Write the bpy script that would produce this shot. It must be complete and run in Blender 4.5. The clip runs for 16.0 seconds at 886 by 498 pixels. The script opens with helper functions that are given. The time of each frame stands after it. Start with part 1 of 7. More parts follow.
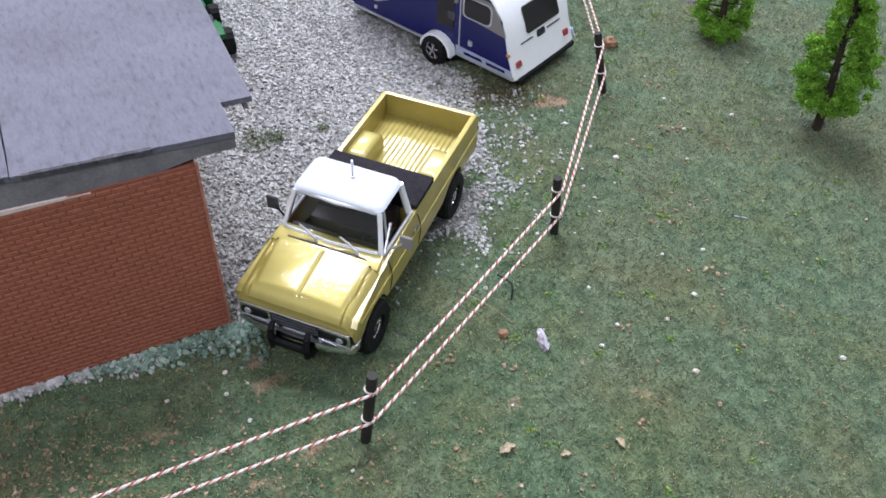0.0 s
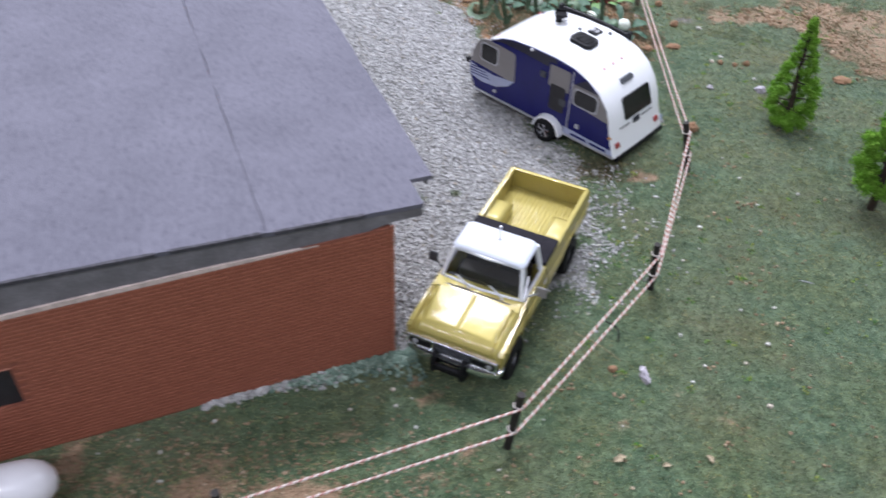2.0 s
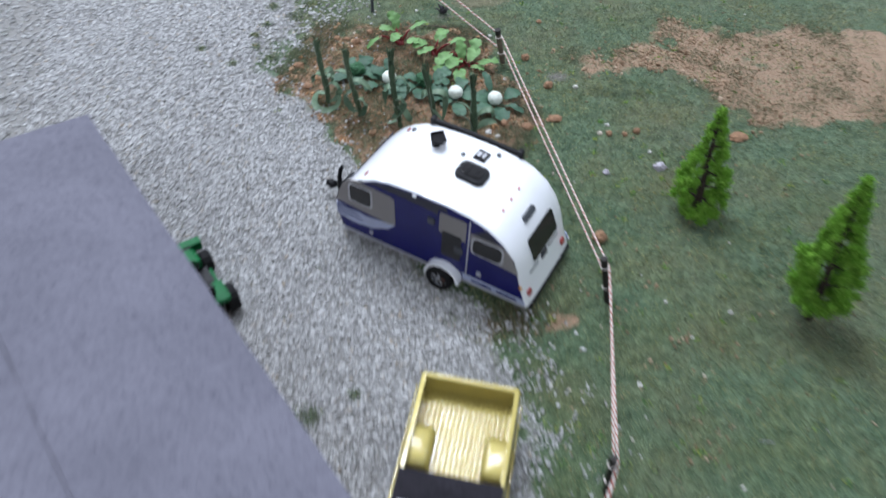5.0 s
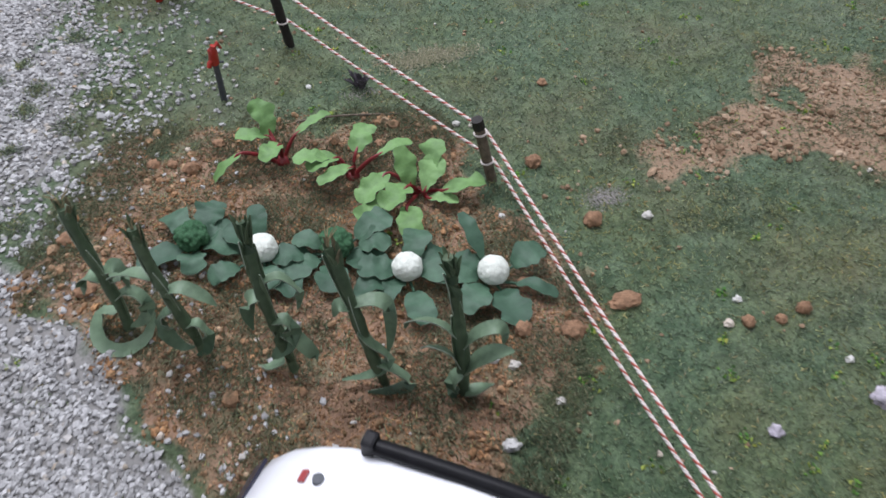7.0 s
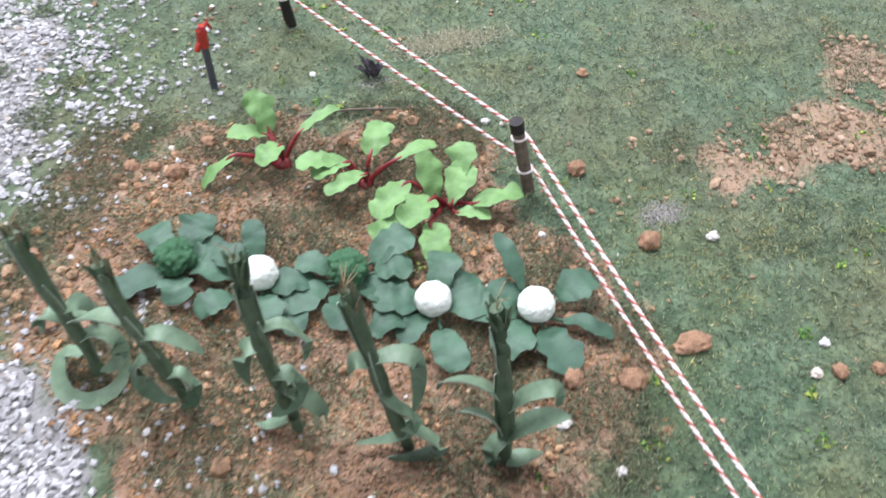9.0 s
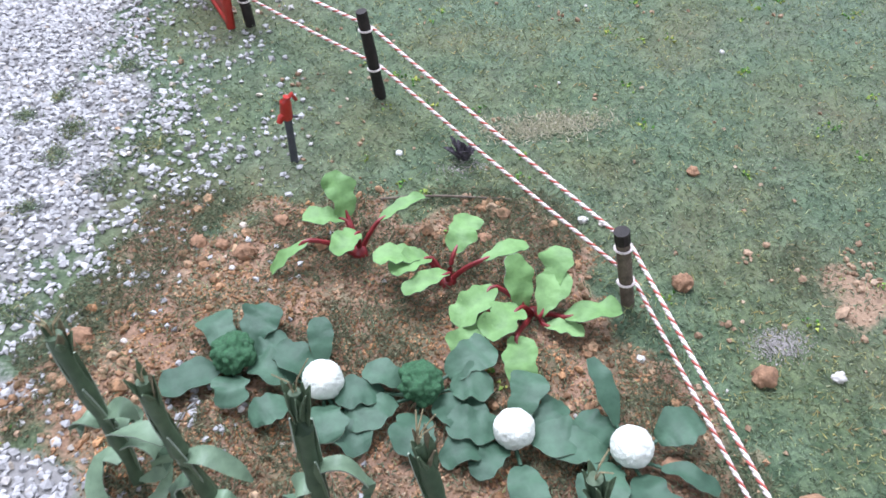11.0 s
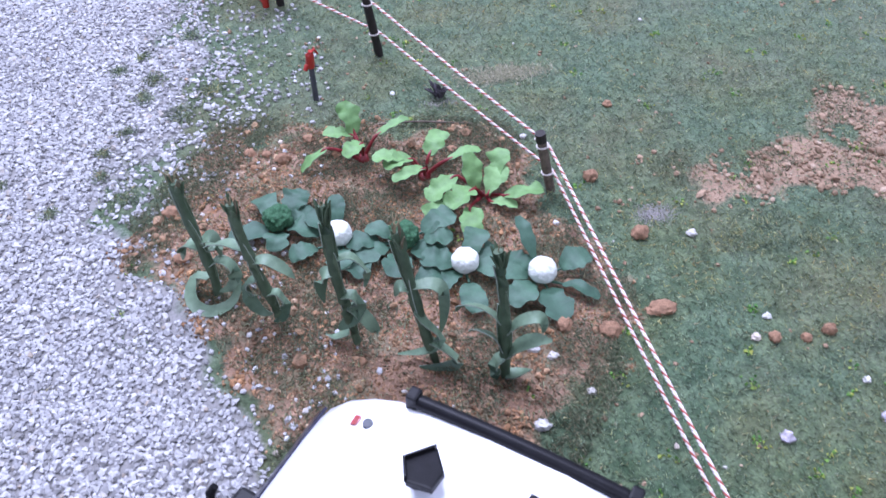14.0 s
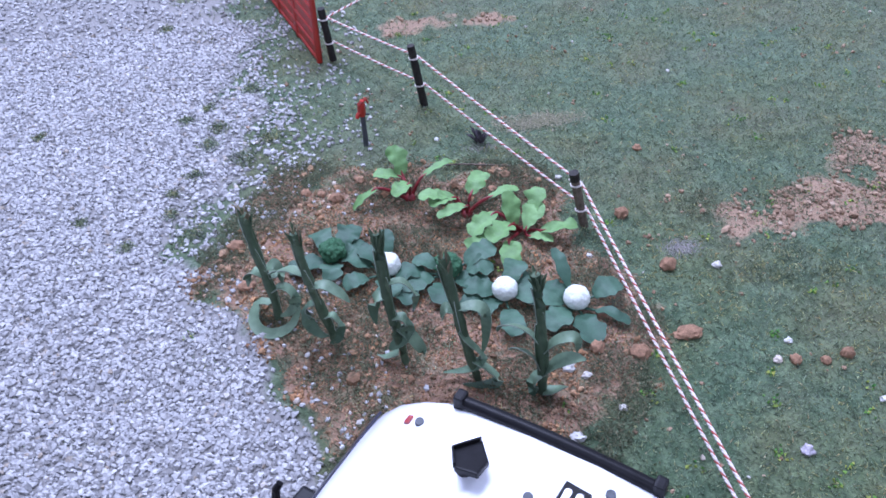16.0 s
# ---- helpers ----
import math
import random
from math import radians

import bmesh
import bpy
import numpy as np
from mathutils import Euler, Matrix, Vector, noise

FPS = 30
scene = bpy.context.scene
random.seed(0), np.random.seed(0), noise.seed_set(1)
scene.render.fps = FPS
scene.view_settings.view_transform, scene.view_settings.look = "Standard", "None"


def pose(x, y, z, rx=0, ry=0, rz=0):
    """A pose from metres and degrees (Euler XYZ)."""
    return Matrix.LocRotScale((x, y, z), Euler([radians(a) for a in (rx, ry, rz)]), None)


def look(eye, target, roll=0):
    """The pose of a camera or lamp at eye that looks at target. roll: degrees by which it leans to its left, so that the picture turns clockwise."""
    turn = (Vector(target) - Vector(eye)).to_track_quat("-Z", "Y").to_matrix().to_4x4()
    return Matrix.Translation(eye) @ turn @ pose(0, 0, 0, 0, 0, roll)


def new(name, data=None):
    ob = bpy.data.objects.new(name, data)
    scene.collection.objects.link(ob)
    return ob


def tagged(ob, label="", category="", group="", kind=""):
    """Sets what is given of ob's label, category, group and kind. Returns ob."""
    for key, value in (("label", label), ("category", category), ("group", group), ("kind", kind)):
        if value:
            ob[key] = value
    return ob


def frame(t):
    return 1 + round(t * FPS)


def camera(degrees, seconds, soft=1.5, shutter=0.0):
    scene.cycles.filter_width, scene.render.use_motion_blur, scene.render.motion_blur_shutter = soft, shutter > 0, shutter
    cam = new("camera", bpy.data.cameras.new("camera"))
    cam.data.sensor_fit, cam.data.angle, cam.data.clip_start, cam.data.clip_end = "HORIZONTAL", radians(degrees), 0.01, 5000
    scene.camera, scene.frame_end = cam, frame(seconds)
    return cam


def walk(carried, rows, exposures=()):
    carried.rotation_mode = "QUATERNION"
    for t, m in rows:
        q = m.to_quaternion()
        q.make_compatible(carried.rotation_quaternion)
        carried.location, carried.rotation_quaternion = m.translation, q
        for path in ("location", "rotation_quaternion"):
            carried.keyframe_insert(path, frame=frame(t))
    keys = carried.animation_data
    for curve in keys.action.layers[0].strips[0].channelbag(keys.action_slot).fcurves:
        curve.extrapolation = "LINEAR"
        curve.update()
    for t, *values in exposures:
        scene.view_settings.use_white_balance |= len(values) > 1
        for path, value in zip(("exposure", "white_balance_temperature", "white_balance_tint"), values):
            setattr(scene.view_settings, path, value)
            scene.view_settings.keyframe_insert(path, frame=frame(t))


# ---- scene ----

# A model-farm diorama at 1:64 on a table top. Lengths are written in millimetres and turned into metres by MM.
MM = 0.001
cam = camera(54.0, 16.0, soft=1.6, shutter=0.6)
PATH = [
    (0, (6.82, -24.98, 176.81), (10.64, 116.08, 35.08), 2.63),
    (0.5, (6.3, -27.1, 181.69), (8.98, 114.19, 40.16), 2.54),
    (1, (3.85, -34.78, 189.03), (5.4, 107.69, 48.67), 2.77),
    (1.5, (-6.89, -49.29, 201.24), (-5.85, 95.62, 63.4), 3.34),
    (2, (-22.75, -66.03, 217.2), (-27.84, 81.8, 82.6), 2.53),
    (2.5, (-32.95, -85.95, 229.85), (-47.51, 63.51, 97.76), -0.46),
    (3, (-38.07, -122.69, 275.82), (-49.68, 26.84, 143.51), -2.54),
    (3.2, (-40.31, -134.22, 281.25), (-47.4, 14.97, 148.24), -1.66),
    (5.3, (-36.52, 96.44, 224.39), (-3.44, 226.27, 75.9), 3.20),
    (5.5, (-26.31, 128.46, 206.46), (8.7, 260.13, 60.05), 2.62),
    (6, (-16.12, 183.8, 170.97), (24.93, 315.57, 26.23), 2.46),
    (6.5, (-2.36, 216.45, 152.45), (38.03, 347.95, 7.27), 0.91),
    (7, (3.01, 235.97, 138.74), (45.91, 366.65, -6.45), 0.45),
    (7.5, (1.75, 248.71, 133.57), (46.21, 377.43, -12.91), 1.10),
    (8, (1.93, 255.92, 129.9), (46.75, 382.97, -17.91), 1.62),
    (8.5, (0.47, 258.92, 125.21), (44.11, 385.42, -23.43), 1.57),
    (9, (4.44, 265, 123.94), (48, 390.19, -25.83), 1.96),
    (9.5, (11.21, 278.77, 118.59), (55.87, 404.89, -30.08), 2.92),
    (10, (8.23, 290.91, 117.27), (47.93, 420.39, -29.91), 2.50),
    (10.2, (6.56, 291.87, 114.84), (43.9, 423.62, -30.92), 2.30),
    (12.3, (8.27, 259.3, 130.4), (34.24, 397.19, -12.12), 0.84),
    (12.5, (9.88, 255.41, 131.24), (36.45, 393.06, -11.4), 0.92),
    (13, (6.84, 241.08, 140.52), (32.72, 379.28, -1.7), 0.77),
    (13.5, (7.55, 229.39, 149.29), (33.36, 367.18, 6.65), 0.38),
    (14, (2.33, 219.07, 150.83), (29.12, 355.95, 7.49), 0.10),
    (14.5, (2.45, 212.67, 154.05), (28.63, 350.48, 11.49), -0.42),
    (15, (2.48, 206.39, 156.27), (26.59, 348.96, 18.1), -1.06),
    (15.5, (-0.29, 204.16, 155.58), (21.64, 349.84, 20.31), -1.65),
    (16, (-2.17, 202.61, 158.61), (18.08, 349.71, 24.63), -2.06),
]
EXPOSURES = [
    (0.0, 0.19, 6160, 17), (0.7, 0.1, 6160, 18), (1.5, 0.09, 6160, 19), (2.5, 0.06, 5990, 18), (3.0, 0.12, 5900, 17), (5.5, -0.59, 5900, 12), (6.0, -1.07, 5850, 13), (6.5, -0.93, 6130, 15), (7.5, 0.06, 6300, 20), (9.0, 0.41, 6200, 20), (10.0, 0.34, 6000, 20),
    (12.5, 0.36, 5750, 25), (14.0, 0.21, 5360, 32), (16.0, -0.04, 5140, 31),
]
walk(cam, [(t, look(Vector(eye) * MM, Vector(target) * MM, roll)) for t, eye, target, roll in PATH], EXPOSURES)

# ---- light: an indoor hall with fluorescent ceiling fixtures ----
world = bpy.data.worlds.new("hall_air")
scene.world = world
world.use_nodes = True
world.node_tree.nodes["Background"].inputs[0].default_value = (0.86, 0.93, 1.0, 1)
world.node_tree.nodes["Background"].inputs[1].default_value = 0.32


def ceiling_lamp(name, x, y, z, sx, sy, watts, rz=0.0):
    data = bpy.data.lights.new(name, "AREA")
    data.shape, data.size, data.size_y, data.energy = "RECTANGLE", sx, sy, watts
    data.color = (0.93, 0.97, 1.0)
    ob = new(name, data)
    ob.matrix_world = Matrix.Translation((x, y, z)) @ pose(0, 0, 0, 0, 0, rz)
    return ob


ceiling_lamp("fluorescent_lamp", -0.14, 0.94, 1.55, 0.95, 0.20, 34.0, 12)
ceiling_lamp("fluorescent_lamp", -0.5, 2.1, 1.55, 1.2, 0.20, 46.0, 12)
# unseen fixture added to the south-west to brighten the house's front walls
ceiling_lamp("fluorescent_lamp", -0.7, -1.2, 1.55, 1.3, 0.18, 21.5, 12)
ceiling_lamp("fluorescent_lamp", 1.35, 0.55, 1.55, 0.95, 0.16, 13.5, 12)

# ---- helpers of this scene ----
rnd = random.Random(7)
rng = np.random.default_rng(11)


def thing(name, x, y, rz, label, category, group="", z=0.0):
    ob = new(name)
    ob.empty_display_size = 0.01
    ob.matrix_world = pose(x * MM, y * MM, z * MM, 0, 0, rz)
    return tagged(ob, label, category, group)


def part(name, bm, material, parent=None, label="", smooth=False, flip=True):
    """Links a bmesh in millimetres as one mesh object under its parent."""
    if flip:
        bmesh.ops.recalc_face_normals(bm, faces=bm.faces)
    bmesh.ops.scale(bm, vec=(MM, MM, MM), verts=bm.verts)
    me = bpy.data.meshes.new(name)
    bm.to_mesh(me)
    bm.free()
    for m in material if isinstance(material, (list, tuple)) else [material]:
        me.materials.append(m)
    if smooth:
        me.shade_smooth()
        if smooth != True:
            me.set_sharp_from_angle(angle=radians(smooth))
    ob = new(name, me)
    if parent:
        ob.parent = parent
    if label:
        ob["label"] = label
    return ob


def bulk(name, verts, faces_per, size, material, count):
    """A mesh of many alike pieces from numpy arrays: verts (count * n, 3) in mm, faces_per an index array (f, k) of one piece of n corners."""
    me = bpy.data.meshes.new(name)
    n = size
    f = (faces_per[None] + (np.arange(count) * n)[:, None, None]).reshape(-1, faces_per.shape[1])
    me.vertices.add(len(verts))
    me.vertices.foreach_set("co", (verts * MM).astype(np.float32).ravel())
    me.loops.add(f.size)
    me.loops.foreach_set("vertex_index", f.astype(np.int32).ravel())
    me.polygons.add(len(f))
    me.polygons.foreach_set("loop_start", (np.arange(len(f)) * f.shape[1]).astype(np.int32))
    me.update(calc_edges=True)
    me.shade_flat()
    me.materials.append(material)
    return new(name, me)


def box(bm, x0, x1, y0, y1, z0, z1, bevel=0.0, seg=1):
    v = bmesh.ops.create_cube(bm, size=1)["verts"]
    for p in v:
        p.co = ((x0 + x1) / 2 + p.co.x * (x1 - x0), (y0 + y1) / 2 + p.co.y * (y1 - y0), (z0 + z1) / 2 + p.co.z * (z1 - z0))
    if bevel:
        e = list({e for p in v for e in p.link_edges})
        bmesh.ops.bevel(bm, geom=e, offset=bevel, segments=seg, profile=0.6, affect="EDGES")
    return bm


def loft(bm, rings, closed=True, caps=True):
    """Skins rings of equal counts of points."""
    vs = [[bm.verts.new(p) for p in ring] for ring in rings]
    n = len(vs[0])
    for a, b in zip(vs, vs[1:]):
        for i in range(n if closed else n - 1):
            bm.faces.new((a[i], a[(i + 1) % n], b[(i + 1) % n], b[i]))
    if caps and closed:
        bm.faces.new(vs[0][::-1])
        bm.faces.new(vs[-1])
    return bm


def frame_at(d, up=Vector((0, 0, 1))):
    d = Vector(d).normalized()
    if abs(d.dot(up)) > 0.98:
        up = Vector((0, 1, 0))
    s = d.cross(up).normalized()
    return s, s.cross(d).normalized()


def tube(bm, pts, radii, n=8, caps=True):
    pts = [Vector(p) for p in pts]
    if not isinstance(radii, (list, tuple)):
        radii = [radii] * len(pts)
    rings = []
    for i, p in enumerate(pts):
        d = pts[min(i + 1, len(pts) - 1)] - pts[max(i - 1, 0)]
        s, u = frame_at(d)
        rings.append([p + (s * math.cos(k * math.tau / n) + u * math.sin(k * math.tau / n)) * radii[i] for k in range(n)])
    return loft(bm, rings, True, caps)


def ring(bm, centre, axis, r, thick, n=20, m=8):
    """A torus."""
    s, u = frame_at(axis)
    a = Vector(axis).normalized()
    c = Vector(centre)
    rows = []
    for i in range(n):
        d = s * math.cos(i * math.tau / n) + u * math.sin(i * math.tau / n)
        rows.append([bm.verts.new(c + d * (r + thick * math.cos(j * math.tau / m)) + a * thick * math.sin(j * math.tau / m)) for j in range(m)])
    for i in range(n):
        for j in range(m):
            bm.faces.new((rows[i][j], rows[(i + 1) % n][j], rows[(i + 1) % n][(j + 1) % m], rows[i][(j + 1) % m]))
    return bm


def slab(bm, outline, to3, depth, bevel=0.0):
    """A plate: the outline's points (a, b) laid out by to3(a, b, h) from h = 0 to h = depth, its outer rim bevelled."""
    lo = [bm.verts.new(to3(a, b, 0)) for a, b in outline]
    hi = [bm.verts.new(to3(a, b, depth)) for a, b in outline]
    n = len(outline)
    bm.faces.new(lo[::-1])
    top = bm.faces.new(hi)
    for i in range(n):
        bm.faces.new((lo[i], lo[(i + 1) % n], hi[(i + 1) % n], hi[i]))
    if bevel:
        bmesh.ops.bevel(bm, geom=list(top.edges), offset=bevel, segments=2, profile=0.6, affect="EDGES")
    return bm


def rounded(x0, x1, z0, z1, r, n=4):
    out = []
    for cx, cz, a0 in ((x1 - r, z1 - r, 0), (x0 + r, z1 - r, 90), (x0 + r, z0 + r, 180), (x1 - r, z0 + r, 270)):
        for k in range(n + 1):
            a = radians(a0 + 90 * k / n)
            out.append((cx + r * math.cos(a), cz + r * math.sin(a)))
    return out


def lump(bm, centre, r, sub=1, rough=0.2, squash=(1, 1, 1), seed=0.0):
    v = bmesh.ops.create_icosphere(bm, subdivisions=sub, radius=1)["verts"]
    for p in v:
        k = 1 + rough * noise.noise(p.co * 2.3 + Vector((seed, seed * 1.7, -seed))) * 2
        p.co = Vector((p.co.x * squash[0], p.co.y * squash[1], p.co.z * squash[2])) * r * k + Vector(centre)
    return bm


# ---- materials ----
def material(name):
    m = bpy.data.materials.new(name)
    m.use_nodes = True
    nt = m.node_tree
    return m, nt, nt.nodes["Principled BSDF"]


def node(nt, kind, **given):
    n = nt.nodes.new(kind)
    for key, value in given.items():
        n.inputs[key.replace("_", " ")].default_value = value
    return n


def ramp(nt, source, stops):
    r = nt.nodes.new("ShaderNodeValToRGB")
    els = r.color_ramp.elements
    while len(els) < len(stops):
        els.new(0.5)
    for e, (at, col) in zip(els, stops):
        e.position, e.color = at, (*col, 1)
    nt.links.new(source, r.inputs[0])
    return r.outputs[0]


def mix(nt, fac, a, b, mode="MIX"):
    m = nt.nodes.new("ShaderNodeMix")
    m.data_type, m.blend_type = "RGBA", mode
    for sock, value in ((m.inputs[0], fac), (m.inputs[6], a), (m.inputs[7], b)):
        if isinstance(value, bpy.types.NodeSocket):
            nt.links.new(value, sock)
        else:
            sock.default_value = value if not isinstance(value, tuple) or len(value) == 4 else (*value, 1)
    return m.outputs[2]


def noise_of(nt, scale, detail=4.0, rough=0.6, space="Object"):
    tc = nt.nodes.new("ShaderNodeTexCoord")
    n = node(nt, "ShaderNodeTexNoise", Scale=scale, Detail=detail, Roughness=rough)
    nt.links.new(tc.outputs[space], n.inputs["Vector"])
    return n.outputs["Fac"]


def bump_of(nt, bsdf, source, strength, distance):
    b = node(nt, "ShaderNodeBump", Strength=strength, Distance=distance)
    nt.links.new(source, b.inputs["Height"])
    nt.links.new(b.outputs[0], bsdf.inputs["Normal"])


def plain(name, colour, rough=0.5, metal=0.0, coat=0.0, spread=0.12, scale=120.0, grain=2500.0, bump=0.0, spec=0.5):
    """A paint or plastic with two scales of slight variation; scale and grain are per metre."""
    m, nt, b = material(name)
    dark = tuple(c * (1 - spread) for c in colour)
    light = tuple(min(1, c * (1 + spread)) for c in colour)
    big = ramp(nt, noise_of(nt, scale), [(0.3, dark), (0.7, light)])
    fine = ramp(nt, noise_of(nt, grain, 2), [(0.3, (1 - spread,) * 3), (0.7, (1, 1, 1))])
    nt.links.new(mix(nt, 1.0, big, fine, "MULTIPLY"), b.inputs["Base Color"])
    b.inputs["Roughness"].default_value, b.inputs["Metallic"].default_value = rough, metal
    b.inputs["Coat Weight"].default_value, b.inputs["Coat Roughness"].default_value = coat, 0.06
    b.inputs["Specular IOR Level"].default_value = spec
    if bump:
        bump_of(nt, b, noise_of(nt, grain, 3), bump, 0.0002)
    return m


def pieces_material(name, stops, rough=0.85, island=True, grain=1800.0, bump=0.4, coarse=0.0, sheen=0.0, thin=0.0):
    """Many pieces, each of its own colour out of the ramp, with a fine grain."""
    m, nt, b = material(name)
    if island:
        src = nt.nodes.new("ShaderNodeNewGeometry").outputs["Random Per Island"]
    else:
        src = nt.nodes.new("ShaderNodeObjectInfo").outputs["Random"]
    col = ramp(nt, src, stops)
    if coarse:
        big = ramp(nt, noise_of(nt, coarse, 3), [(0.36, (1.10, 0.95, 0.78)), (0.58, (1.0, 1.0, 1.0))])
        col = mix(nt, 1.0, col, big, "MULTIPLY")
        if sheen:
            dry = ramp(nt, noise_of(nt, coarse * 0.3, 3), [(0.48, (1.0, 1.0, 1.0)), (0.66, (1.26, 1.06, 0.84))])
            col = mix(nt, 1.0, col, dry, "MULTIPLY")
        tufts = ramp(nt, noise_of(nt, coarse * 7, 3), [(0.36, (0.45, 0.50, 0.43)), (0.50, (0.95, 0.96, 0.94)), (0.66, (1.30, 1.25, 1.12))])
        col = mix(nt, 1.0, col, tufts, "MULTIPLY")
        specks = ramp(nt, noise_of(nt, coarse * 21, 2), [(0.34, (0.42, 0.46, 0.42)), (0.44, (1.0, 1.0, 1.0))])
        col = mix(nt, 1.0, col, specks, "MULTIPLY")
    fine = ramp(nt, noise_of(nt, grain, 3), [(0.3, (0.72, 0.72, 0.72)), (0.7, (1, 1, 1))])
    nt.links.new(mix(nt, 1.0, col, fine, "MULTIPLY"), b.inputs["Base Color"])
    b.inputs["Roughness"].default_value = rough
    b.inputs["Specular IOR Level"].default_value = 0.25
    b.inputs["Sheen Weight"].default_value = sheen
    b.inputs["Sheen Tint"].default_value = (0.80, 1.0, 0.74, 1)
    if sheen:
        b.inputs["Specular IOR Level"].default_value = 0.8
    if bump:
        bump_of(nt, b, noise_of(nt, grain, 3), bump, 0.0002)
    if thin:
        # light passes through thin fibres and foam flakes
        glow = nt.nodes.new("ShaderNodeBsdfTranslucent")
        nt.links.new(b.inputs["Base Color"].links[0].from_socket, glow.inputs[0])
        both = nt.nodes.new("ShaderNodeMixShader")
        both.inputs[0].default_value = thin
        nt.links.new(b.outputs[0], both.inputs[1])
        nt.links.new(glow.outputs[0], both.inputs[2])
        nt.links.new(both.outputs[0], nt.nodes["Material Output"].inputs[0])
    return m


def ground_material():
    """Fine flocked turf, crushed-stone dust and reddish soil, laid out by three masks of the sheet."""
    m, nt, b = material("diorama_ground")
    big = noise_of(nt, 22, 4)
    fine = noise_of(nt, 1300, 5, 0.7)
    mid = noise_of(nt, 210, 5, 0.65)
    turf = mix(nt, ramp(nt, mid, [(0.35, (0, 0, 0)), (0.65, (1, 1, 1))]), (0.038, 0.072, 0.038), (0.114, 0.166, 0.100))
    turf = mix(nt, 0.75, turf, ramp(nt, fine, [(0.36, (0.30, 0.34, 0.30)), (0.48, (0.90, 0.92, 0.87)), (0.66, (1.45, 1.45, 1.25))]), "MULTIPLY")
    turf = mix(nt, ramp(nt, big, [(0.45, (0, 0, 0)), (0.75, (0.35, 0.35, 0.35))]), turf, (0.16, 0.105, 0.06))
    turf = mix(nt, 1.0, turf, ramp(nt, noise_of(nt, 40, 3), [(0.36, (1.06, 0.94, 0.80)), (0.60, (1, 1, 1))]), "MULTIPLY")
    # dust kept darker than the stones: the gaps' shade is in its colour
    dust = mix(nt, fine, (0.14, 0.135, 0.128), (0.32, 0.312, 0.30))
    soil = mix(nt, ramp(nt, mid, [(0.3, (0, 0, 0)), (0.7, (1, 1, 1))]), (0.165, 0.100, 0.062), (0.36, 0.232, 0.154))
    soil = mix(nt, 0.7, soil, ramp(nt, fine, [(0.3, (0.4, 0.4, 0.4)), (0.6, (1.15, 1.12, 1.1))]), "MULTIPLY")
    patch = noise_of(nt, 75, 4, 0.6)
    soil = mix(nt, ramp(nt, patch, [(0.47, (0, 0, 0)), (0.62, (0.62, 0.62, 0.62))]), soil, turf)
    sand = mix(nt, mid, (0.21, 0.137, 0.085), (0.38, 0.26, 0.168))
    sand = mix(nt, 0.6, sand, ramp(nt, fine, [(0.3, (0.5, 0.5, 0.5)), (0.6, (1.1, 1.1, 1.1))]), "MULTIPLY")
    att = nt.nodes.new("ShaderNodeAttribute")
    att.attribute_name = "cover"
    sep = nt.nodes.new("ShaderNodeSeparateColor")
    nt.links.new(att.outputs["Color"], sep.inputs[0])

    def edge(sock):
        a = nt.nodes.new("ShaderNodeMath")
        a.operation = "ADD"
        nt.links.new(sock, a.inputs[0])
        s = nt.nodes.new("ShaderNodeMath")
        s.operation = "MULTIPLY_ADD"
        nt.links.new(mix(nt, 0.5, mid, fine), s.inputs[0])
        s.inputs[1].default_value, s.inputs[2].default_value = 1.1, -0.55
        nt.links.new(s.outputs[0], a.inputs[1])
        return ramp(nt, a.outputs[0], [(0.38, (0, 0, 0)), (0.62, (1, 1, 1))])

    col = mix(nt, edge(sep.outputs[1]), turf, mix(nt, sep.outputs[2], soil, sand))
    col = mix(nt, edge(sep.outputs[0]), col, dust)
    nt.links.new(col, b.inputs["Base Color"])
    b.inputs["Roughness"].default_value = 0.95
    b.inputs["Specular IOR Level"].default_value = 0.15
    b.inputs["Sheen Weight"].default_value = 0.3
    bump_of(nt, b, mix(nt, 0.5, fine, mid), 0.9, 0.0006)
    return m


M_GROUND = ground_material()
M_STONE = pieces_material("crushed_limestone", [(0.0, (0.23, 0.226, 0.22)), (0.15, (0.37, 0.366, 0.362)), (0.6, (0.485, 0.482, 0.482)), (0.95, (0.63, 0.627, 0.625)), (1.0, (0.39, 0.335, 0.265))])
M_PEBBLE = pieces_material("pale_pebble", [(0.0, (0.55, 0.52, 0.47)), (0.6, (0.75, 0.74, 0.71)), (1.0, (0.62, 0.50, 0.38))])
M_TURF = pieces_material("turf_flock", [(0.0, (0.058, 0.097, 0.051)), (0.40, (0.149, 0.222, 0.118)), (0.75, (0.262, 0.346, 0.191)), (0.93, (0.47, 0.50, 0.22)), (1.0, (0.46, 0.35, 0.20))], rough=0.5, coarse=40.0, sheen=1.0, thin=0.3)
M_STRAW = pieces_material("straw_flock", [(0.0, (0.28, 0.29, 0.18)), (0.5, (0.46, 0.45, 0.31)), (1.0, (0.60, 0.55, 0.43))])
M_TRODDEN = pieces_material("trodden_flock", [(0.0, (0.075, 0.060, 0.035)), (0.5, (0.150, 0.125, 0.070)), (1.0, (0.24, 0.19, 0.11))])
M_BEDFLOCK = pieces_material("olive_flock", [(0.0, (0.085, 0.100, 0.058)), (0.5, (0.150, 0.165, 0.095)), (1.0, (0.26, 0.25, 0.150))])
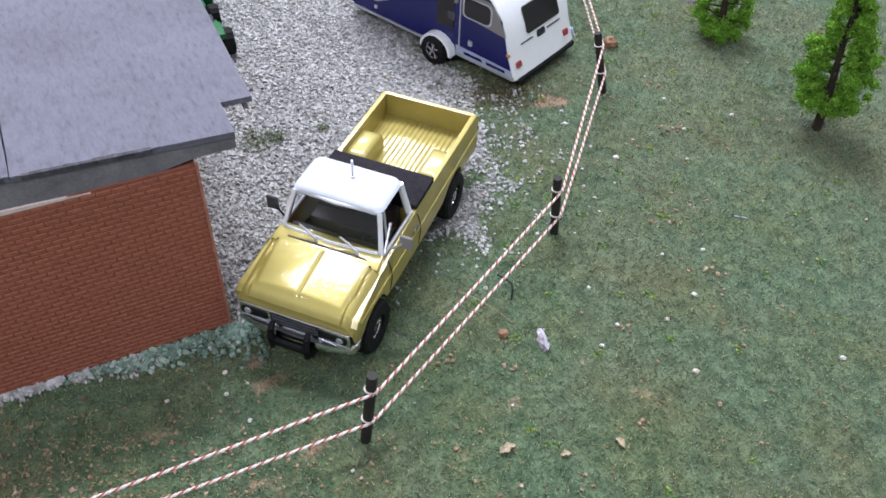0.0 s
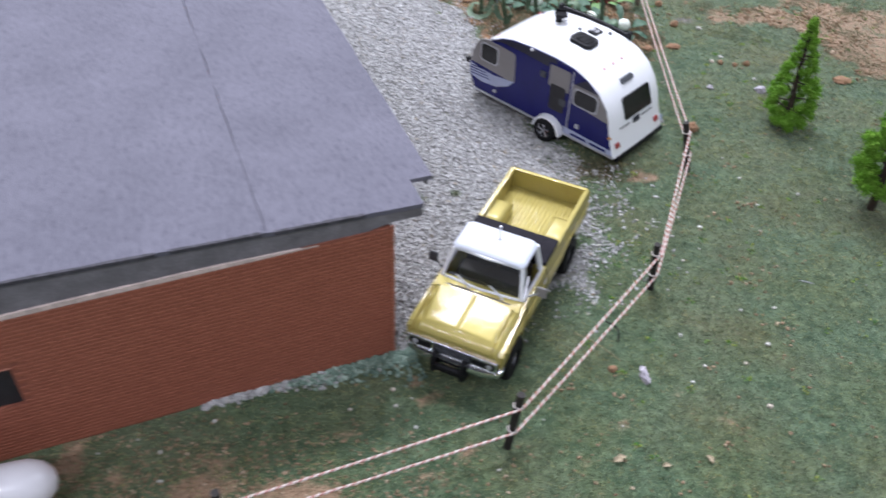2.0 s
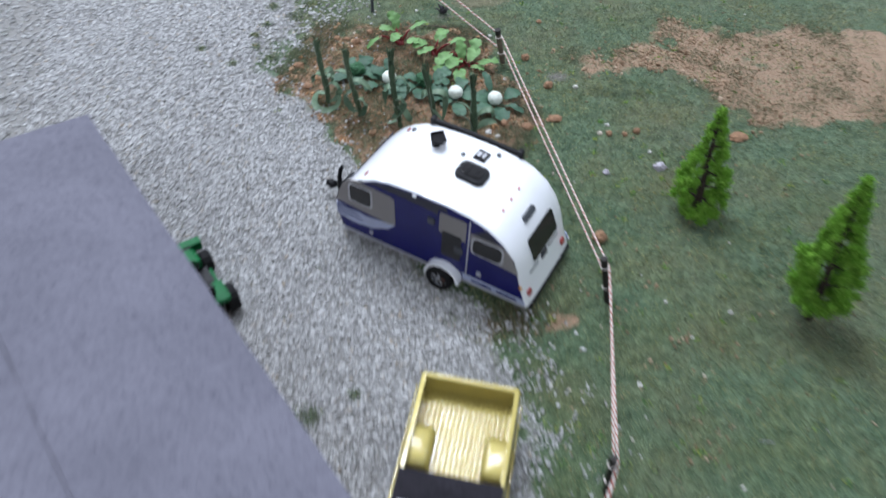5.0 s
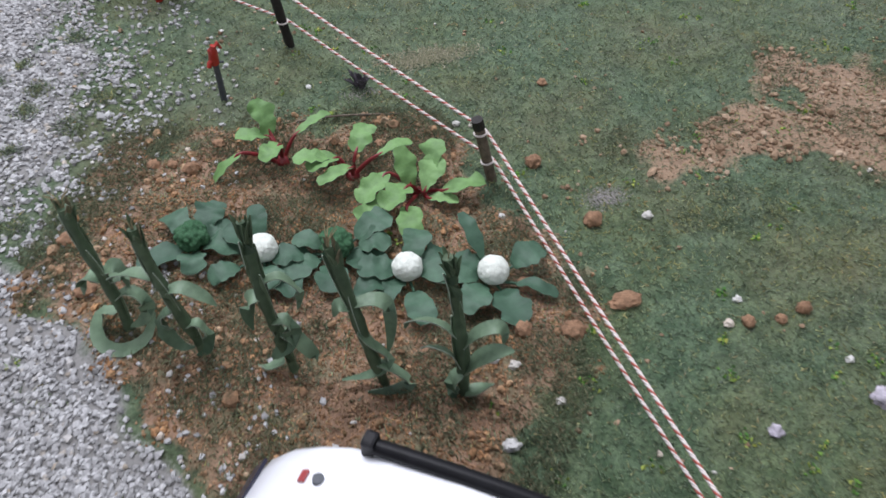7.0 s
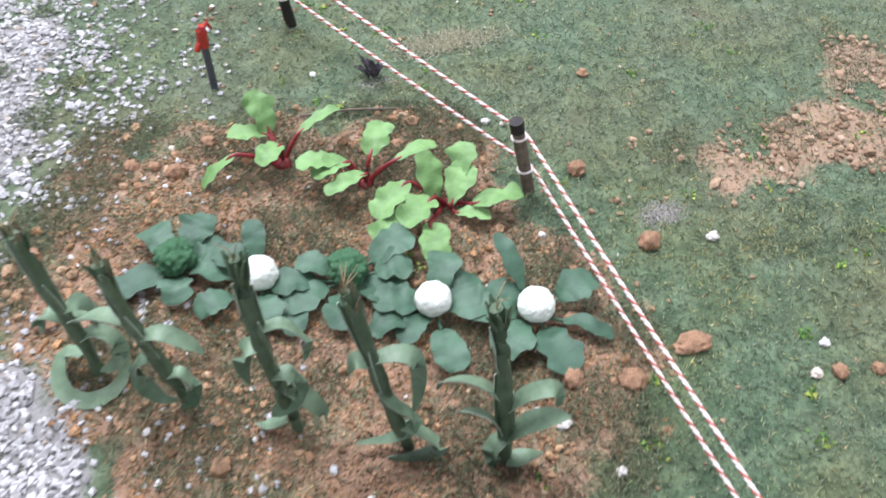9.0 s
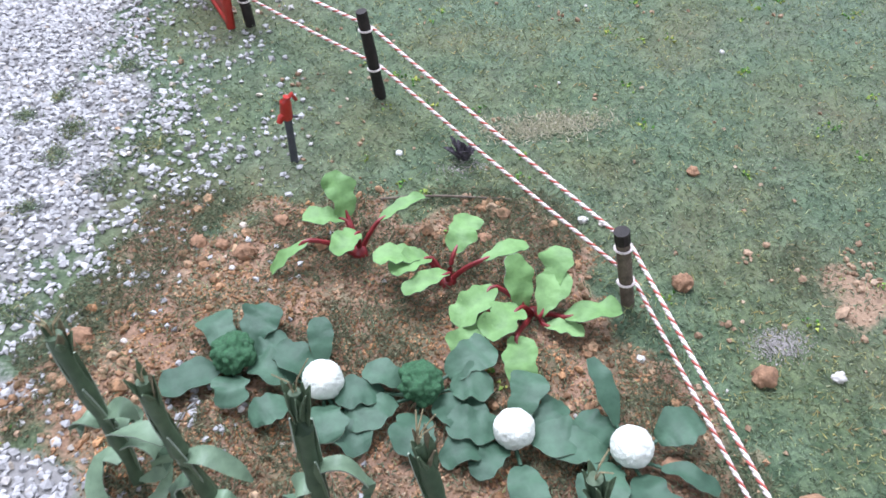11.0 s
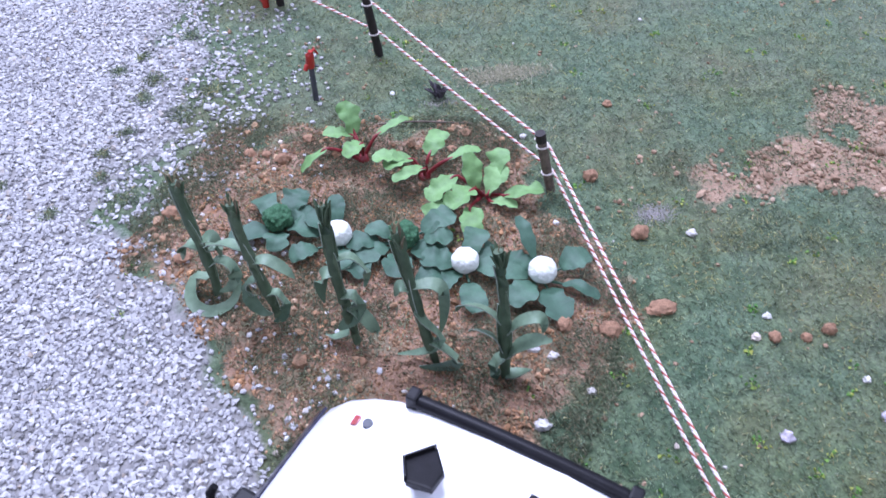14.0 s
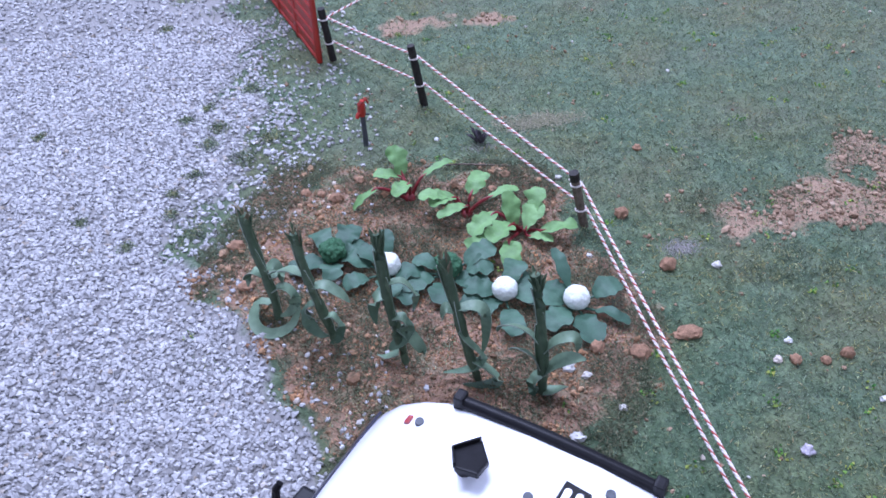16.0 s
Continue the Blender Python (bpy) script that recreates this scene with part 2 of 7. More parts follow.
M_CRUMB = pieces_material("soil_crumb", [(0.0, (0.21, 0.125, 0.076)), (0.5, (0.36, 0.224, 0.138)), (0.9, (0.46, 0.300, 0.190)), (1.0, (0.50, 0.37, 0.26))], coarse=65.0)
M_SAND = pieces_material("dry_tan_dirt", [(0.0, (0.225, 0.145, 0.090)), (0.5, (0.360, 0.245, 0.158)), (0.88, (0.455, 0.318, 0.212)), (1.0, (0.54, 0.42, 0.31))])
M_CLOD = plain("dry_clay_clod", (0.33, 0.19, 0.11), 0.95, spread=0.3, scale=600, bump=0.8)
M_BRICK = pieces_material("pressed_brick_sheet", [(0.0, (0.355, 0.117, 0.070)), (0.5, (0.375, 0.125, 0.075)), (1.0, (0.395, 0.134, 0.081))], rough=0.62, island=False, grain=900, bump=0.15)
M_BRICK_ALL = pieces_material("pressed_brick_sheet_rest", [(0.0, (0.355, 0.117, 0.070)), (0.5, (0.375, 0.125, 0.075)), (1.0, (0.395, 0.134, 0.081))], rough=0.62, grain=900, bump=0.15)
M_CORNER = plain("pale_sheet_edge", (0.46, 0.19, 0.13), 0.7, spread=0.25, scale=300)
M_JOINT = plain("brick_joint", (0.29, 0.094, 0.056), 0.75, spread=0.2, scale=200)


def streaked_card():
    """Roughly brushed paint on card: short dashes drawn out along the sheets."""
    m, nt, b = material("grey_painted_card")
    tc = nt.nodes.new("ShaderNodeTexCoord")
    mp = nt.nodes.new("ShaderNodeMapping")
    mp.inputs["Scale"].default_value = (1.0, 0.32, 1.0)
    nt.links.new(tc.outputs["Object"], mp.inputs["Vector"])
    dash = node(nt, "ShaderNodeTexNoise", Scale=900.0, Detail=5.0, Roughness=0.7)
    nt.links.new(mp.outputs[0], dash.inputs["Vector"])
    big = ramp(nt, noise_of(nt, 34, 4), [(0.3, (0.134, 0.131, 0.166)), (0.7, (0.168, 0.164, 0.205))])
    fine = ramp(nt, dash.outputs["Fac"], [(0.30, (0.68, 0.68, 0.70)), (0.43, (0.95, 0.95, 0.95)), (0.68, (1.16, 1.16, 1.14))])
    # a broad smear of paler paint beside the ridge seam
    sep = nt.nodes.new("ShaderNodeSeparateXYZ")
    nt.links.new(tc.outputs["Object"], sep.inputs[0])
    run = nt.nodes.new("ShaderNodeMath")
    run.operation = "MULTIPLY_ADD"
    nt.links.new(sep.outputs[1], run.inputs[0])
    run.inputs[1].default_value = 0.037
    nt.links.new(sep.outputs[0], run.inputs[2])
    warp = nt.nodes.new("ShaderNodeMath")
    warp.operation = "MULTIPLY_ADD"
    nt.links.new(noise_of(nt, 55, 4), warp.inputs[0])
    warp.inputs[1].default_value = 0.012
    nt.links.new(run.outputs[0], warp.inputs[2])
    span = nt.nodes.new("ShaderNodeMapRange")
    span.inputs[1].default_value, span.inputs[2].default_value = 0.118, 0.138
    nt.links.new(warp.outputs[0], span.inputs[0])
    smear = ramp(nt, span.outputs[0], [(0.30, (0, 0, 0)), (0.36, (0.8, 0.8, 0.8)), (0.55, (0.6, 0.6, 0.6)), (0.68, (0, 0, 0))])
    big = mix(nt, smear, big, (0.235, 0.238, 0.310))
    nt.links.new(mix(nt, 1.0, big, fine, "MULTIPLY"), b.inputs["Base Color"])
    b.inputs["Roughness"].default_value = 0.7
    b.inputs["Specular IOR Level"].default_value = 0.2
    bump_of(nt, b, dash.outputs["Fac"], 0.8, 0.0006)
    return m


M_CARD = streaked_card()
M_CARD_DARK = plain("dark_grey_card_edge", (0.205, 0.194, 0.212), 0.75, spread=0.25, scale=150, grain=1500, bump=0.4)
M_FRAY_SHADE = plain("frayed_edge_shade", (0.085, 0.080, 0.095), 0.9, spread=0.5, scale=500, grain=1800, bump=0.5)
M_SCUFF = plain("pale_blue_scuff", (0.26, 0.265, 0.345), 0.7, spread=0.15, scale=300)
M_RAWCARD = plain("bare_board_edge", (0.50, 0.34, 0.29), 0.85, spread=0.2, scale=400)
M_BOARDEDGE = plain("whitish_board_edge", (0.74, 0.60, 0.55), 0.8, spread=0.25, scale=300)
M_PALEWOOD = plain("pale_raw_wood", (0.86, 0.76, 0.71), 0.7, spread=0.18, scale=90, grain=1200, bump=0.3)
M_BLACK = plain("black_plastic", (0.010, 0.010, 0.012), 0.45, spread=0.3, scale=500, spec=0.18)
M_DARKWIN = plain("dark_window_card", (0.022, 0.021, 0.024), 0.55, spread=0.3, scale=400, grain=3000, bump=0.3)
M_POST = plain("dark_stained_stick", (0.022, 0.017, 0.015), 0.7, spread=0.5, scale=500, grain=2600, bump=0.5)
M_POST_WORN = plain("worn_brown_stick", (0.165, 0.130, 0.095), 0.75, spread=0.4, scale=600, grain=2600, bump=0.5)
M_CORD_W = plain("cream_thread", (0.78, 0.70, 0.66), 0.9, spread=0.15, scale=2000, grain=6000)
M_CORD_R = plain("red_thread", (0.48, 0.125, 0.095), 0.9, spread=0.2, scale=2000, grain=6000)
M_WHITE = plain("white_enamel", (0.92, 0.93, 0.96), 0.30, coat=0.8, spread=0.03, scale=60)
M_CABWHITE = plain("bluish_white_enamel", (0.74, 0.78, 0.87), 0.4, coat=0.4, spread=0.05, scale=200, grain=3000)
M_COVER = plain("matte_black_card", (0.026, 0.024, 0.030), 0.95, spread=0.25, scale=400, grain=1800, bump=0.5, spec=0.15)
M_NAVY = plain("navy_enamel", (0.006, 0.007, 0.118), 0.22, spec=0.4, coat=0.0, spread=0.12, scale=90)
M_NAVY_DARK = plain("blue_black_enamel", (0.010, 0.010, 0.030), 0.35, coat=0.2, spread=0.2, scale=90)
M_GREYPRINT = plain("warm_grey_print", (0.25, 0.235, 0.23), 0.5, spread=0.08, scale=90)
M_BLUEGREY = plain("pale_blue_print", (0.42, 0.46, 0.62), 0.5, spread=0.08, scale=90)
M_GLASSDARK = plain("tinted_window", (0.012, 0.011, 0.012), 0.22, coat=0.0, spread=0.2, scale=200)
M_SILVER = plain("silver_paint", (0.62, 0.62, 0.66), 0.35, metal=0.6, spread=0.08, scale=200)
M_CHROME = plain("chrome_plating", (0.72, 0.72, 0.75), 0.14, metal=1.0, spread=0.05, scale=300)
M_GOLD = plain("gold_metallic_enamel", (0.425, 0.348, 0.088), 0.5, metal=0.3, coat=0.75, spread=0.07, scale=150, grain=5000)


def orange_peel(m, strength):
    """A slightly uneven clear coat over the paint."""
    nt = m.node_tree
    b = nt.nodes["Principled BSDF"]
    n = node(nt, "ShaderNodeBump", Strength=strength, Distance=0.0002)
    nt.links.new(noise_of(nt, 900, 2), n.inputs["Height"])
    nt.links.new(n.outputs[0], b.inputs["Coat Normal"])
    b.inputs["Coat Roughness"].default_value = 0.08


orange_peel(M_GOLD, 0.4)
M_RUBBER = plain("black_rubber", (0.012, 0.012, 0.013), 0.75, spread=0.3, scale=600, bump=0.3, spec=0.2)
M_REDLENS = plain("red_lens", (0.36, 0.05, 0.05), 0.3, coat=0.3, spread=0.1)
M_AMBERDIM = plain("faded_pink_lens", (0.60, 0.20, 0.22), 0.4, spread=0.1)
M_AMBER = plain("amber_lens", (0.55, 0.24, 0.05), 0.3, spread=0.1)
# near-black brown: the closed cab's shade is put into the seat's colour
M_SEAT = plain("shade_dark_brown", (0.018, 0.011, 0.006), 0.6, spread=0.2, scale=400)
M_TANK = plain("white_tank_plastic", (0.82, 0.80, 0.84), 0.35, coat=0.2, spread=0.04, scale=100)
M_BLUECAP = plain("blue_cap_plastic", (0.035, 0.105, 0.42), 0.45, spread=0.12, scale=400)
M_REDPLASTIC = plain("red_plastic", (0.42, 0.030, 0.018), 0.4, coat=0.2, spread=0.15, scale=300)
M_IRON = plain("grey_iron", (0.075, 0.082, 0.095), 0.6, spread=0.25, scale=500)
M_GREEN = plain("green_toy_paint", (0.006, 0.130, 0.036), 0.5, spread=0.15, scale=200, spec=0.2)


def leaf_material(name, dark, light, rough=0.55, vein=0.0):
    m, nt, b = material(name)
    isl = nt.nodes.new("ShaderNodeNewGeometry").outputs["Random Per Island"]
    col = ramp(nt, isl, [(0.0, dark), (1.0, light)])
    spots = ramp(nt, noise_of(nt, 350, 4), [(0.35, (0.72, 0.74, 0.72)), (0.65, (1.08, 1.08, 1.05))])
    nt.links.new(mix(nt, 1.0, col, spots, "MULTIPLY"), b.inputs["Base Color"])
    b.inputs["Roughness"].default_value = rough
    b.inputs["Specular IOR Level"].default_value = 0.3
    bump_of(nt, b, noise_of(nt, 900, 3), 0.3, 0.0003)
    return m


M_CORN = leaf_material("corn_leaf", (0.080, 0.138, 0.086), (0.160, 0.238, 0.152), 0.45)
M_CORNSTALK = leaf_material("corn_stalk", (0.048, 0.080, 0.046), (0.110, 0.160, 0.092))
M_CUT = plain("pale_cut_paper", (0.30, 0.36, 0.28), 0.8, spread=0.2, scale=900)
M_DRYTIP = plain("dry_brown_tip", (0.20, 0.17, 0.10), 0.85, spread=0.3, scale=900)
M_TASSEL = plain("straw_tassel", (0.36, 0.30, 0.17), 0.8, spread=0.25, scale=900)
M_COLE = leaf_material("cabbage_leaf", (0.046, 0.102, 0.064), (0.088, 0.165, 0.108))
M_CURD = plain("cauliflower_curd", (0.81, 0.85, 0.76), 0.8, spread=0.10, scale=900, grain=3500, bump=0.9)
M_BROCC = plain("broccoli_floret", (0.040, 0.130, 0.055), 0.85, spread=0.35, scale=1600, grain=4000, bump=1.0)
M_CHARD = leaf_material("chard_leaf", (0.155, 0.292, 0.100), (0.235, 0.400, 0.160))
M_STEM = plain("beet_red_stem", (0.22, 0.020, 0.022), 0.5, spread=0.3, scale=500)
M_BARK = plain("dark_bark", (0.050, 0.034, 0.022), 0.9, spread=0.4, scale=500, bump=0.6)
M_FOLIAGE = pieces_material("bright_foam_foliage", [(0.0, (0.130, 0.330, 0.026)), (0.5, (0.250, 0.530, 0.050)), (1.0, (0.420, 0.700, 0.110))], rough=0.85, grain=2200, bump=0.6, thin=0.35)
M_FOLIAGE_DARK = pieces_material("dark_foam_foliage", [(0.0, (0.012, 0.045, 0.014)), (1.0, (0.030, 0.095, 0.030))], rough=0.9, grain=2200, bump=0.6)
M_PURPLE = plain("lilac_stone", (0.50, 0.46, 0.52), 0.75, spread=0.3, scale=700, bump=0.5)
M_DRYLEAF = plain("dry_flake", (0.45, 0.36, 0.24), 0.85, spread=0.3, scale=800, bump=0.5)
M_SCRAP = plain("burnt_scrap", (0.12, 0.105, 0.125), 0.9, spread=0.7, scale=700)
M_CHARCOAL = plain("charred_twig", (0.018, 0.014, 0.016), 0.9, spread=0.4, scale=900)

# ---- the ground: one sheet, with masks for crushed stone and soil ----
GRAVEL = np.array([(-48, 124), (-34, 128), (-14, 136), (-4, 150), (3, 162), (9, 157), (16, 159), (22, 168), (24, 188), (26, 206), (20, 222), (14, 240), (2, 268), (-8, 300), (-12, 317), (-19, 329), (-29, 344),
                   (-39, 362), (-48, 381), (-44, 401), (-35, 423), (-31, 453), (-34, 493), (-46, 545), (-70, 640), (-262, 640), (-258, 470), (-258, 400), (-262, 340), (-246, 270), (-215, 180), (-160, 90)], float)
SOIL = np.array([(-20, 420), (4, 421), (16, 416), (54, 406), (58, 380), (66, 357), (67, 339), (56, 318), (43, 303), (22, 292), (-4, 303), (-20, 332), (-32, 353), (-45, 380), (-35, 396)], float)
BARE = np.array([(95, 380), (101, 382), (117, 381), (133, 378), (140, 384), (150, 390), (153, 404), (157, 407), (161, 398), (173, 394), (198, 391), (215, 390), (233, 389), (262, 382), (250, 330), (222, 312), (190, 321), (173, 320), (166, 319), (161, 330), (158, 346), (147, 357), (139, 364), (128, 366), (116, 366), (102, 366), (102, 374)], float)
BARE_SPOTS = [(34, 227, 11, 3.5), (-90, 66, 24, 2.4), (-122, 50, 22, 5), (38, 504, 16, 4), (-280, 447, 22, 11), (-26, 38, 20, 7)]


def inside(poly, x, y):
    """Signed distance in mm, positive inside."""
    d = np.full(x.shape, 1e9)
    odd = np.zeros(x.shape, bool)
    for (ax, ay), (bx, by) in zip(poly, np.roll(poly, -1, axis=0)):
        ex, ey = bx - ax, by - ay
        k = np.clip(((x - ax) * ex + (y - ay) * ey) / (ex * ex + ey * ey), 0, 1)
        d = np.minimum(d, np.hypot(x - ax - k * ex, y - ay - k * ey))
        odd ^= ((ay > y) != (by > y)) & (x < ex * (y - ay) / (ey if ey else 1e-9) + ax)
    return np.where(odd, d, -d)


WAVES = [(rng.uniform(-1, 1, 2), rng.uniform(0, 6.28)) for _ in range(24)]


def ripple(x, y, size):
    """A smooth random field of about -1 to 1 with features of that size in mm."""
    out = np.zeros(np.shape(x))
    for d, p in WAVES:
        out = out + np.sin((x * d[0] + y * d[1]) * 6.28 / size + p)
    return out / 5.0


def gravel_at(x, y):
    patchy = np.clip(np.maximum((y - 335) / 50, np.minimum((275 - y) / 40, 0.75)), 0, 1)
    return inside(GRAVEL, x, y) + 5 * ripple(x, y, 34) + 2.0 * ripple(y, x, 11) + patchy * (6 * ripple(x + 15, y - 60, 23) + 3 * ripple(x, y + 33, 12))


def soil_at(x, y):
    d = np.maximum(inside(SOIL, x, y), np.minimum(inside(BARE, x, y), 1.5 + 8 * np.clip((x - 118) / 42, 0, 1)) + 0.2 + 1.6 * ripple(x - 70, y + 20, 15))
    for hx, hy, hr in ((181, 369, 7), (179, 388, 5)):
        d = d - 10 * np.exp(-((x - hx) ** 2 + (y - hy) ** 2) / hr ** 2)
    for cx, cy, rx, ry in BARE_SPOTS:
        d = np.maximum(d, (1 - np.hypot((x - cx) / rx, (y - cy) / ry)) * ry)
    d = np.maximum(d, (1 - np.hypot((x + 92) / 80, (y - 62) / 26)) * 2.5 - 3.2)
    d = d - 7 * np.exp(-((x + 10) / 20) ** 2 - ((y - 404) / 17) ** 2) - 1.5 * np.exp(-((x + 30) / 14) ** 2 - ((y - 355) / 16) ** 2)
    d = d - 7 * np.exp(-((x + 55) / 12) ** 2 - ((y - 88) / 18) ** 2) - 4 * np.exp(-((x - 47) / 12) ** 2 - ((y - 77) / 8) ** 2)
    return d + 3.5 * ripple(x, y, 27) + 2.5 * ripple(y, x, 9) - 3.0 * np.clip(ripple(x + 40, y, 16), 0, 2)


def height_at(x, y):
    """Gentle lumps of the sheet in mm; the bed is slightly mounded."""
    bed = np.clip(inside(SOIL, x, y) / 14, 0, 1)
    return 0.35 * ripple(x, y, 60) + 0.18 * ripple(y, x, 17) + bed * (0.5 + 0.35 * ripple(x, y, 8))


def ground():
    near = np.linspace(-420, 420, 281)
    ys = np.linspace(-60, 720, 261)
    far = np.array([-900, -700, -550])
    gx = np.concatenate([far, near, -far[::-1]])
    gy = np.concatenate([[-700, -500, -300, -150], ys, [800, 950, 1150]])
    X, Y = np.meshgrid(gx, gy)
    Z = height_at(X, Y) * (np.abs(X) < 600) * (Y < 800)
    nx, ny = len(gx), len(gy)
    v = np.stack([X, Y, Z], -1).reshape(-1, 3)
    i = np.arange(nx * ny).reshape(ny, nx)
    f = np.stack([i[:-1, :-1], i[:-1, 1:], i[1:, 1:], i[1:, :-1]], -1).reshape(-1, 4)
    ob = bulk("ground", v, f, 0, M_GROUND, 1)
    cover = ob.data.color_attributes.new("cover", "FLOAT_COLOR", "POINT")
    c = np.zeros((len(v), 4), np.float32)
    c[:, 0] = np.clip(0.5 + gravel_at(v[:, 0], v[:, 1]) / 14, 0, 1)
    c[:, 1] = np.clip(0.5 + soil_at(v[:, 0], v[:, 1]) / 12, 0, 1)
    c[:, 2] = np.clip(inside(SOIL, v[:, 0], v[:, 1]) / -12, 0, 1)
    c[:, 3] = 1
    cover.data.foreach_set("color", c.ravel())
    ob.data.shade_smooth()
    return tagged(ob, "flocked green diorama turf with gravel drive and bare soil", "ground", kind="structure")


ground()


def turns(n):
    q = rng.normal(size=(n, 4))
    q /= np.linalg.norm(q, axis=1)[:, None]
    w, x, y, z = q.T
    return np.stack([1 - 2 * (y * y + z * z), 2 * (x * y - z * w), 2 * (x * z + y * w), 2 * (x * y + z * w), 1 - 2 * (x * x + z * z), 2 * (y * z - x * w),
                     2 * (x * z - y * w), 2 * (y * z + x * w), 1 - 2 * (x * x + y * y)], -1).reshape(-1, 3, 3)


CUBE = np.array([(sx, sy, sz) for sz in (-1, 1) for sy in (-1, 1) for sx in (-1, 1)], float)
CUBE_F = np.array([(0, 2, 3, 1), (4, 5, 7, 6), (0, 1, 5, 4), (2, 6, 7, 3), (0, 4, 6, 2), (1, 3, 7, 5)])
TETRA = np.array([(1, 1, 1), (-1, -1, 1), (-1, 1, -1), (1, -1, -1)], float) * 0.7
TETRA_F = np.array([(0, 1, 2), (0, 3, 1), (0, 2, 3), (1, 3, 2)])
GEM = np.array([(0, 0, 1.0), (0, 0, -1.0)] + [(math.cos(k * math.tau / 5), math.sin(k * math.tau / 5), 0.12 * (-1) ** k) for k in range(5)], float) * 1.15
GEM_F = np.array([(0, 2 + k, 2 + (k + 1) % 5) for k in range(5)] + [(1, 2 + (k + 1) % 5, 2 + k) for k in range(5)])
OCTA = np.array([(1, 0, 0), (-1, 0, 0), (0, 1, 0), (0, -1, 0), (0, 0, 1), (0, 0, -1)], float) * 1.3
OCTA_F = np.array([(0, 2, 4), (2, 1, 4), (1, 3, 4), (3, 0, 4), (2, 0, 5), (1, 2, 5), (3, 1, 5), (0, 3, 5)])
G = (1 + 5 ** 0.5) / 2
ROUND = np.array([(-1, G, 0), (1, G, 0), (-1, -G, 0), (1, -G, 0), (0, -1, G), (0, 1, G), (0, -1, -G), (0, 1, -G), (G, 0, -1), (G, 0, 1), (-G, 0, -1), (-G, 0, 1)], float) / 1.75
ROUND_F = np.array([(0, 11, 5), (0, 5, 1), (0, 1, 7), (0, 7, 10), (0, 10, 11), (1, 5, 9), (5, 11, 4), (11, 10, 2), (10, 7, 6), (7, 1, 8),
                    (3, 9, 4), (3, 4, 2), (3, 2, 6), (3, 6, 8), (3, 8, 9), (4, 9, 5), (2, 4, 11), (6, 2, 10), (8, 6, 7), (9, 8, 1)])


def scatter(name, x, y, size, base, faces, mat, lift=0.3, jitter=0.3, flat=1.0, label="", category=""):
    n = len(x)
    p = base[None] * (1 + rng.uniform(-jitter, jitter, (n, len(base), 3)))
    p = p * rng.uniform(0.65, 1.25, (n, 1, 3))
    p = np.einsum("nij,nkj->nki", turns(n), p) * (size / 2)[:, None, None]
    p[:, :, 2] *= flat
    p += np.stack([x, y, height_at(x, y) + size * lift], -1)[:, None, :]
    return tagged(bulk(name, p.reshape(-1, 3), faces, len(base), mat, n), label, category, kind="stuff")


# Footprints kept clear of loose grains: the house's box in the plan.
HOUSE_AT, HOUSE_TURN = (-43.9, 121.0), 25.57


def clear_of_house(x, y):
    a = radians(HOUSE_TURN)
    dx, dy = x - HOUSE_AT[0], y - HOUSE_AT[1]
    s, d = -(dx * math.cos(a) + dy * math.sin(a)), -dx * math.sin(a) + dy * math.cos(a)
    return ~((s > 0) & (s < 240) & (d > -0.3) & (d < 160))


def loose_stones():
    """Crushed stone in three fields: by the bed, in the yard and along the far drive."""
    fields = (("gravel", -150, 12, 285, 520, 64000, GEM, GEM_F, 0.85, 1.7, "loose pale grey crushed limestone gravel beside the bed"),
              ("gravel", -130, 60, 80, 285, 66000, OCTA, OCTA_F, 0.75, 1.55, "loose pale grey crushed limestone gravel in the yard"),
              ("gravel", -350, 12, 300, 640, 44000, OCTA, OCTA_F, 0.9, 1.9, "loose pale grey crushed limestone gravel on the drive"))
    for k, (name, x0, x1, y0, y1, n, base, faces, lo, hi, lab) in enumerate(fields):
        x, y = rng.uniform(x0, x1, n), rng.uniform(y0, y1, n)
        d = gravel_at(x, y)
        chance = np.clip(0.5 + d / (15 + 17 * np.clip((y - 330) / 60, 0, 1)), 0, 1) ** 1.6
        chance = np.maximum(chance, np.where((d < 0) & ((y > 285) | ((y > 125) & (x > -25))), np.where(y > 285, 0.50, np.where((y > 150) & (y < 232), 0.42, 0.11)) * np.clip(0.7 + 0.8 * ripple(x + 5, y, 14), 0.12, 1.3) * np.exp(np.minimum(d, 0) / np.where(x < -190, 30.0, np.where(y > 390, 19.0, np.where(y > 285, 11.0, 8.0)))), 0))
        chance = chance * np.where((inside(SOIL, x, y) > -2) & (d < 2), 0.4, 1.0)
        keep = (rng.uniform(0, 1, n) < chance) & clear_of_house(x, y)
        if k == 2:
            keep &= ((x < -150) | (y > 520)) & (rng.uniform(0, 1, n) < np.clip((x + 345) / 110, 0.45, 1))
        x, y = x[keep], y[keep]
        size = lo + (hi - lo) * rng.uniform(0, 1, len(x)) ** 1.5
        scatter(name, x, y, size, base, faces, M_STONE, 0.22, 0.30 if k == 0 else 0.34, 0.78, lab, "gravel")


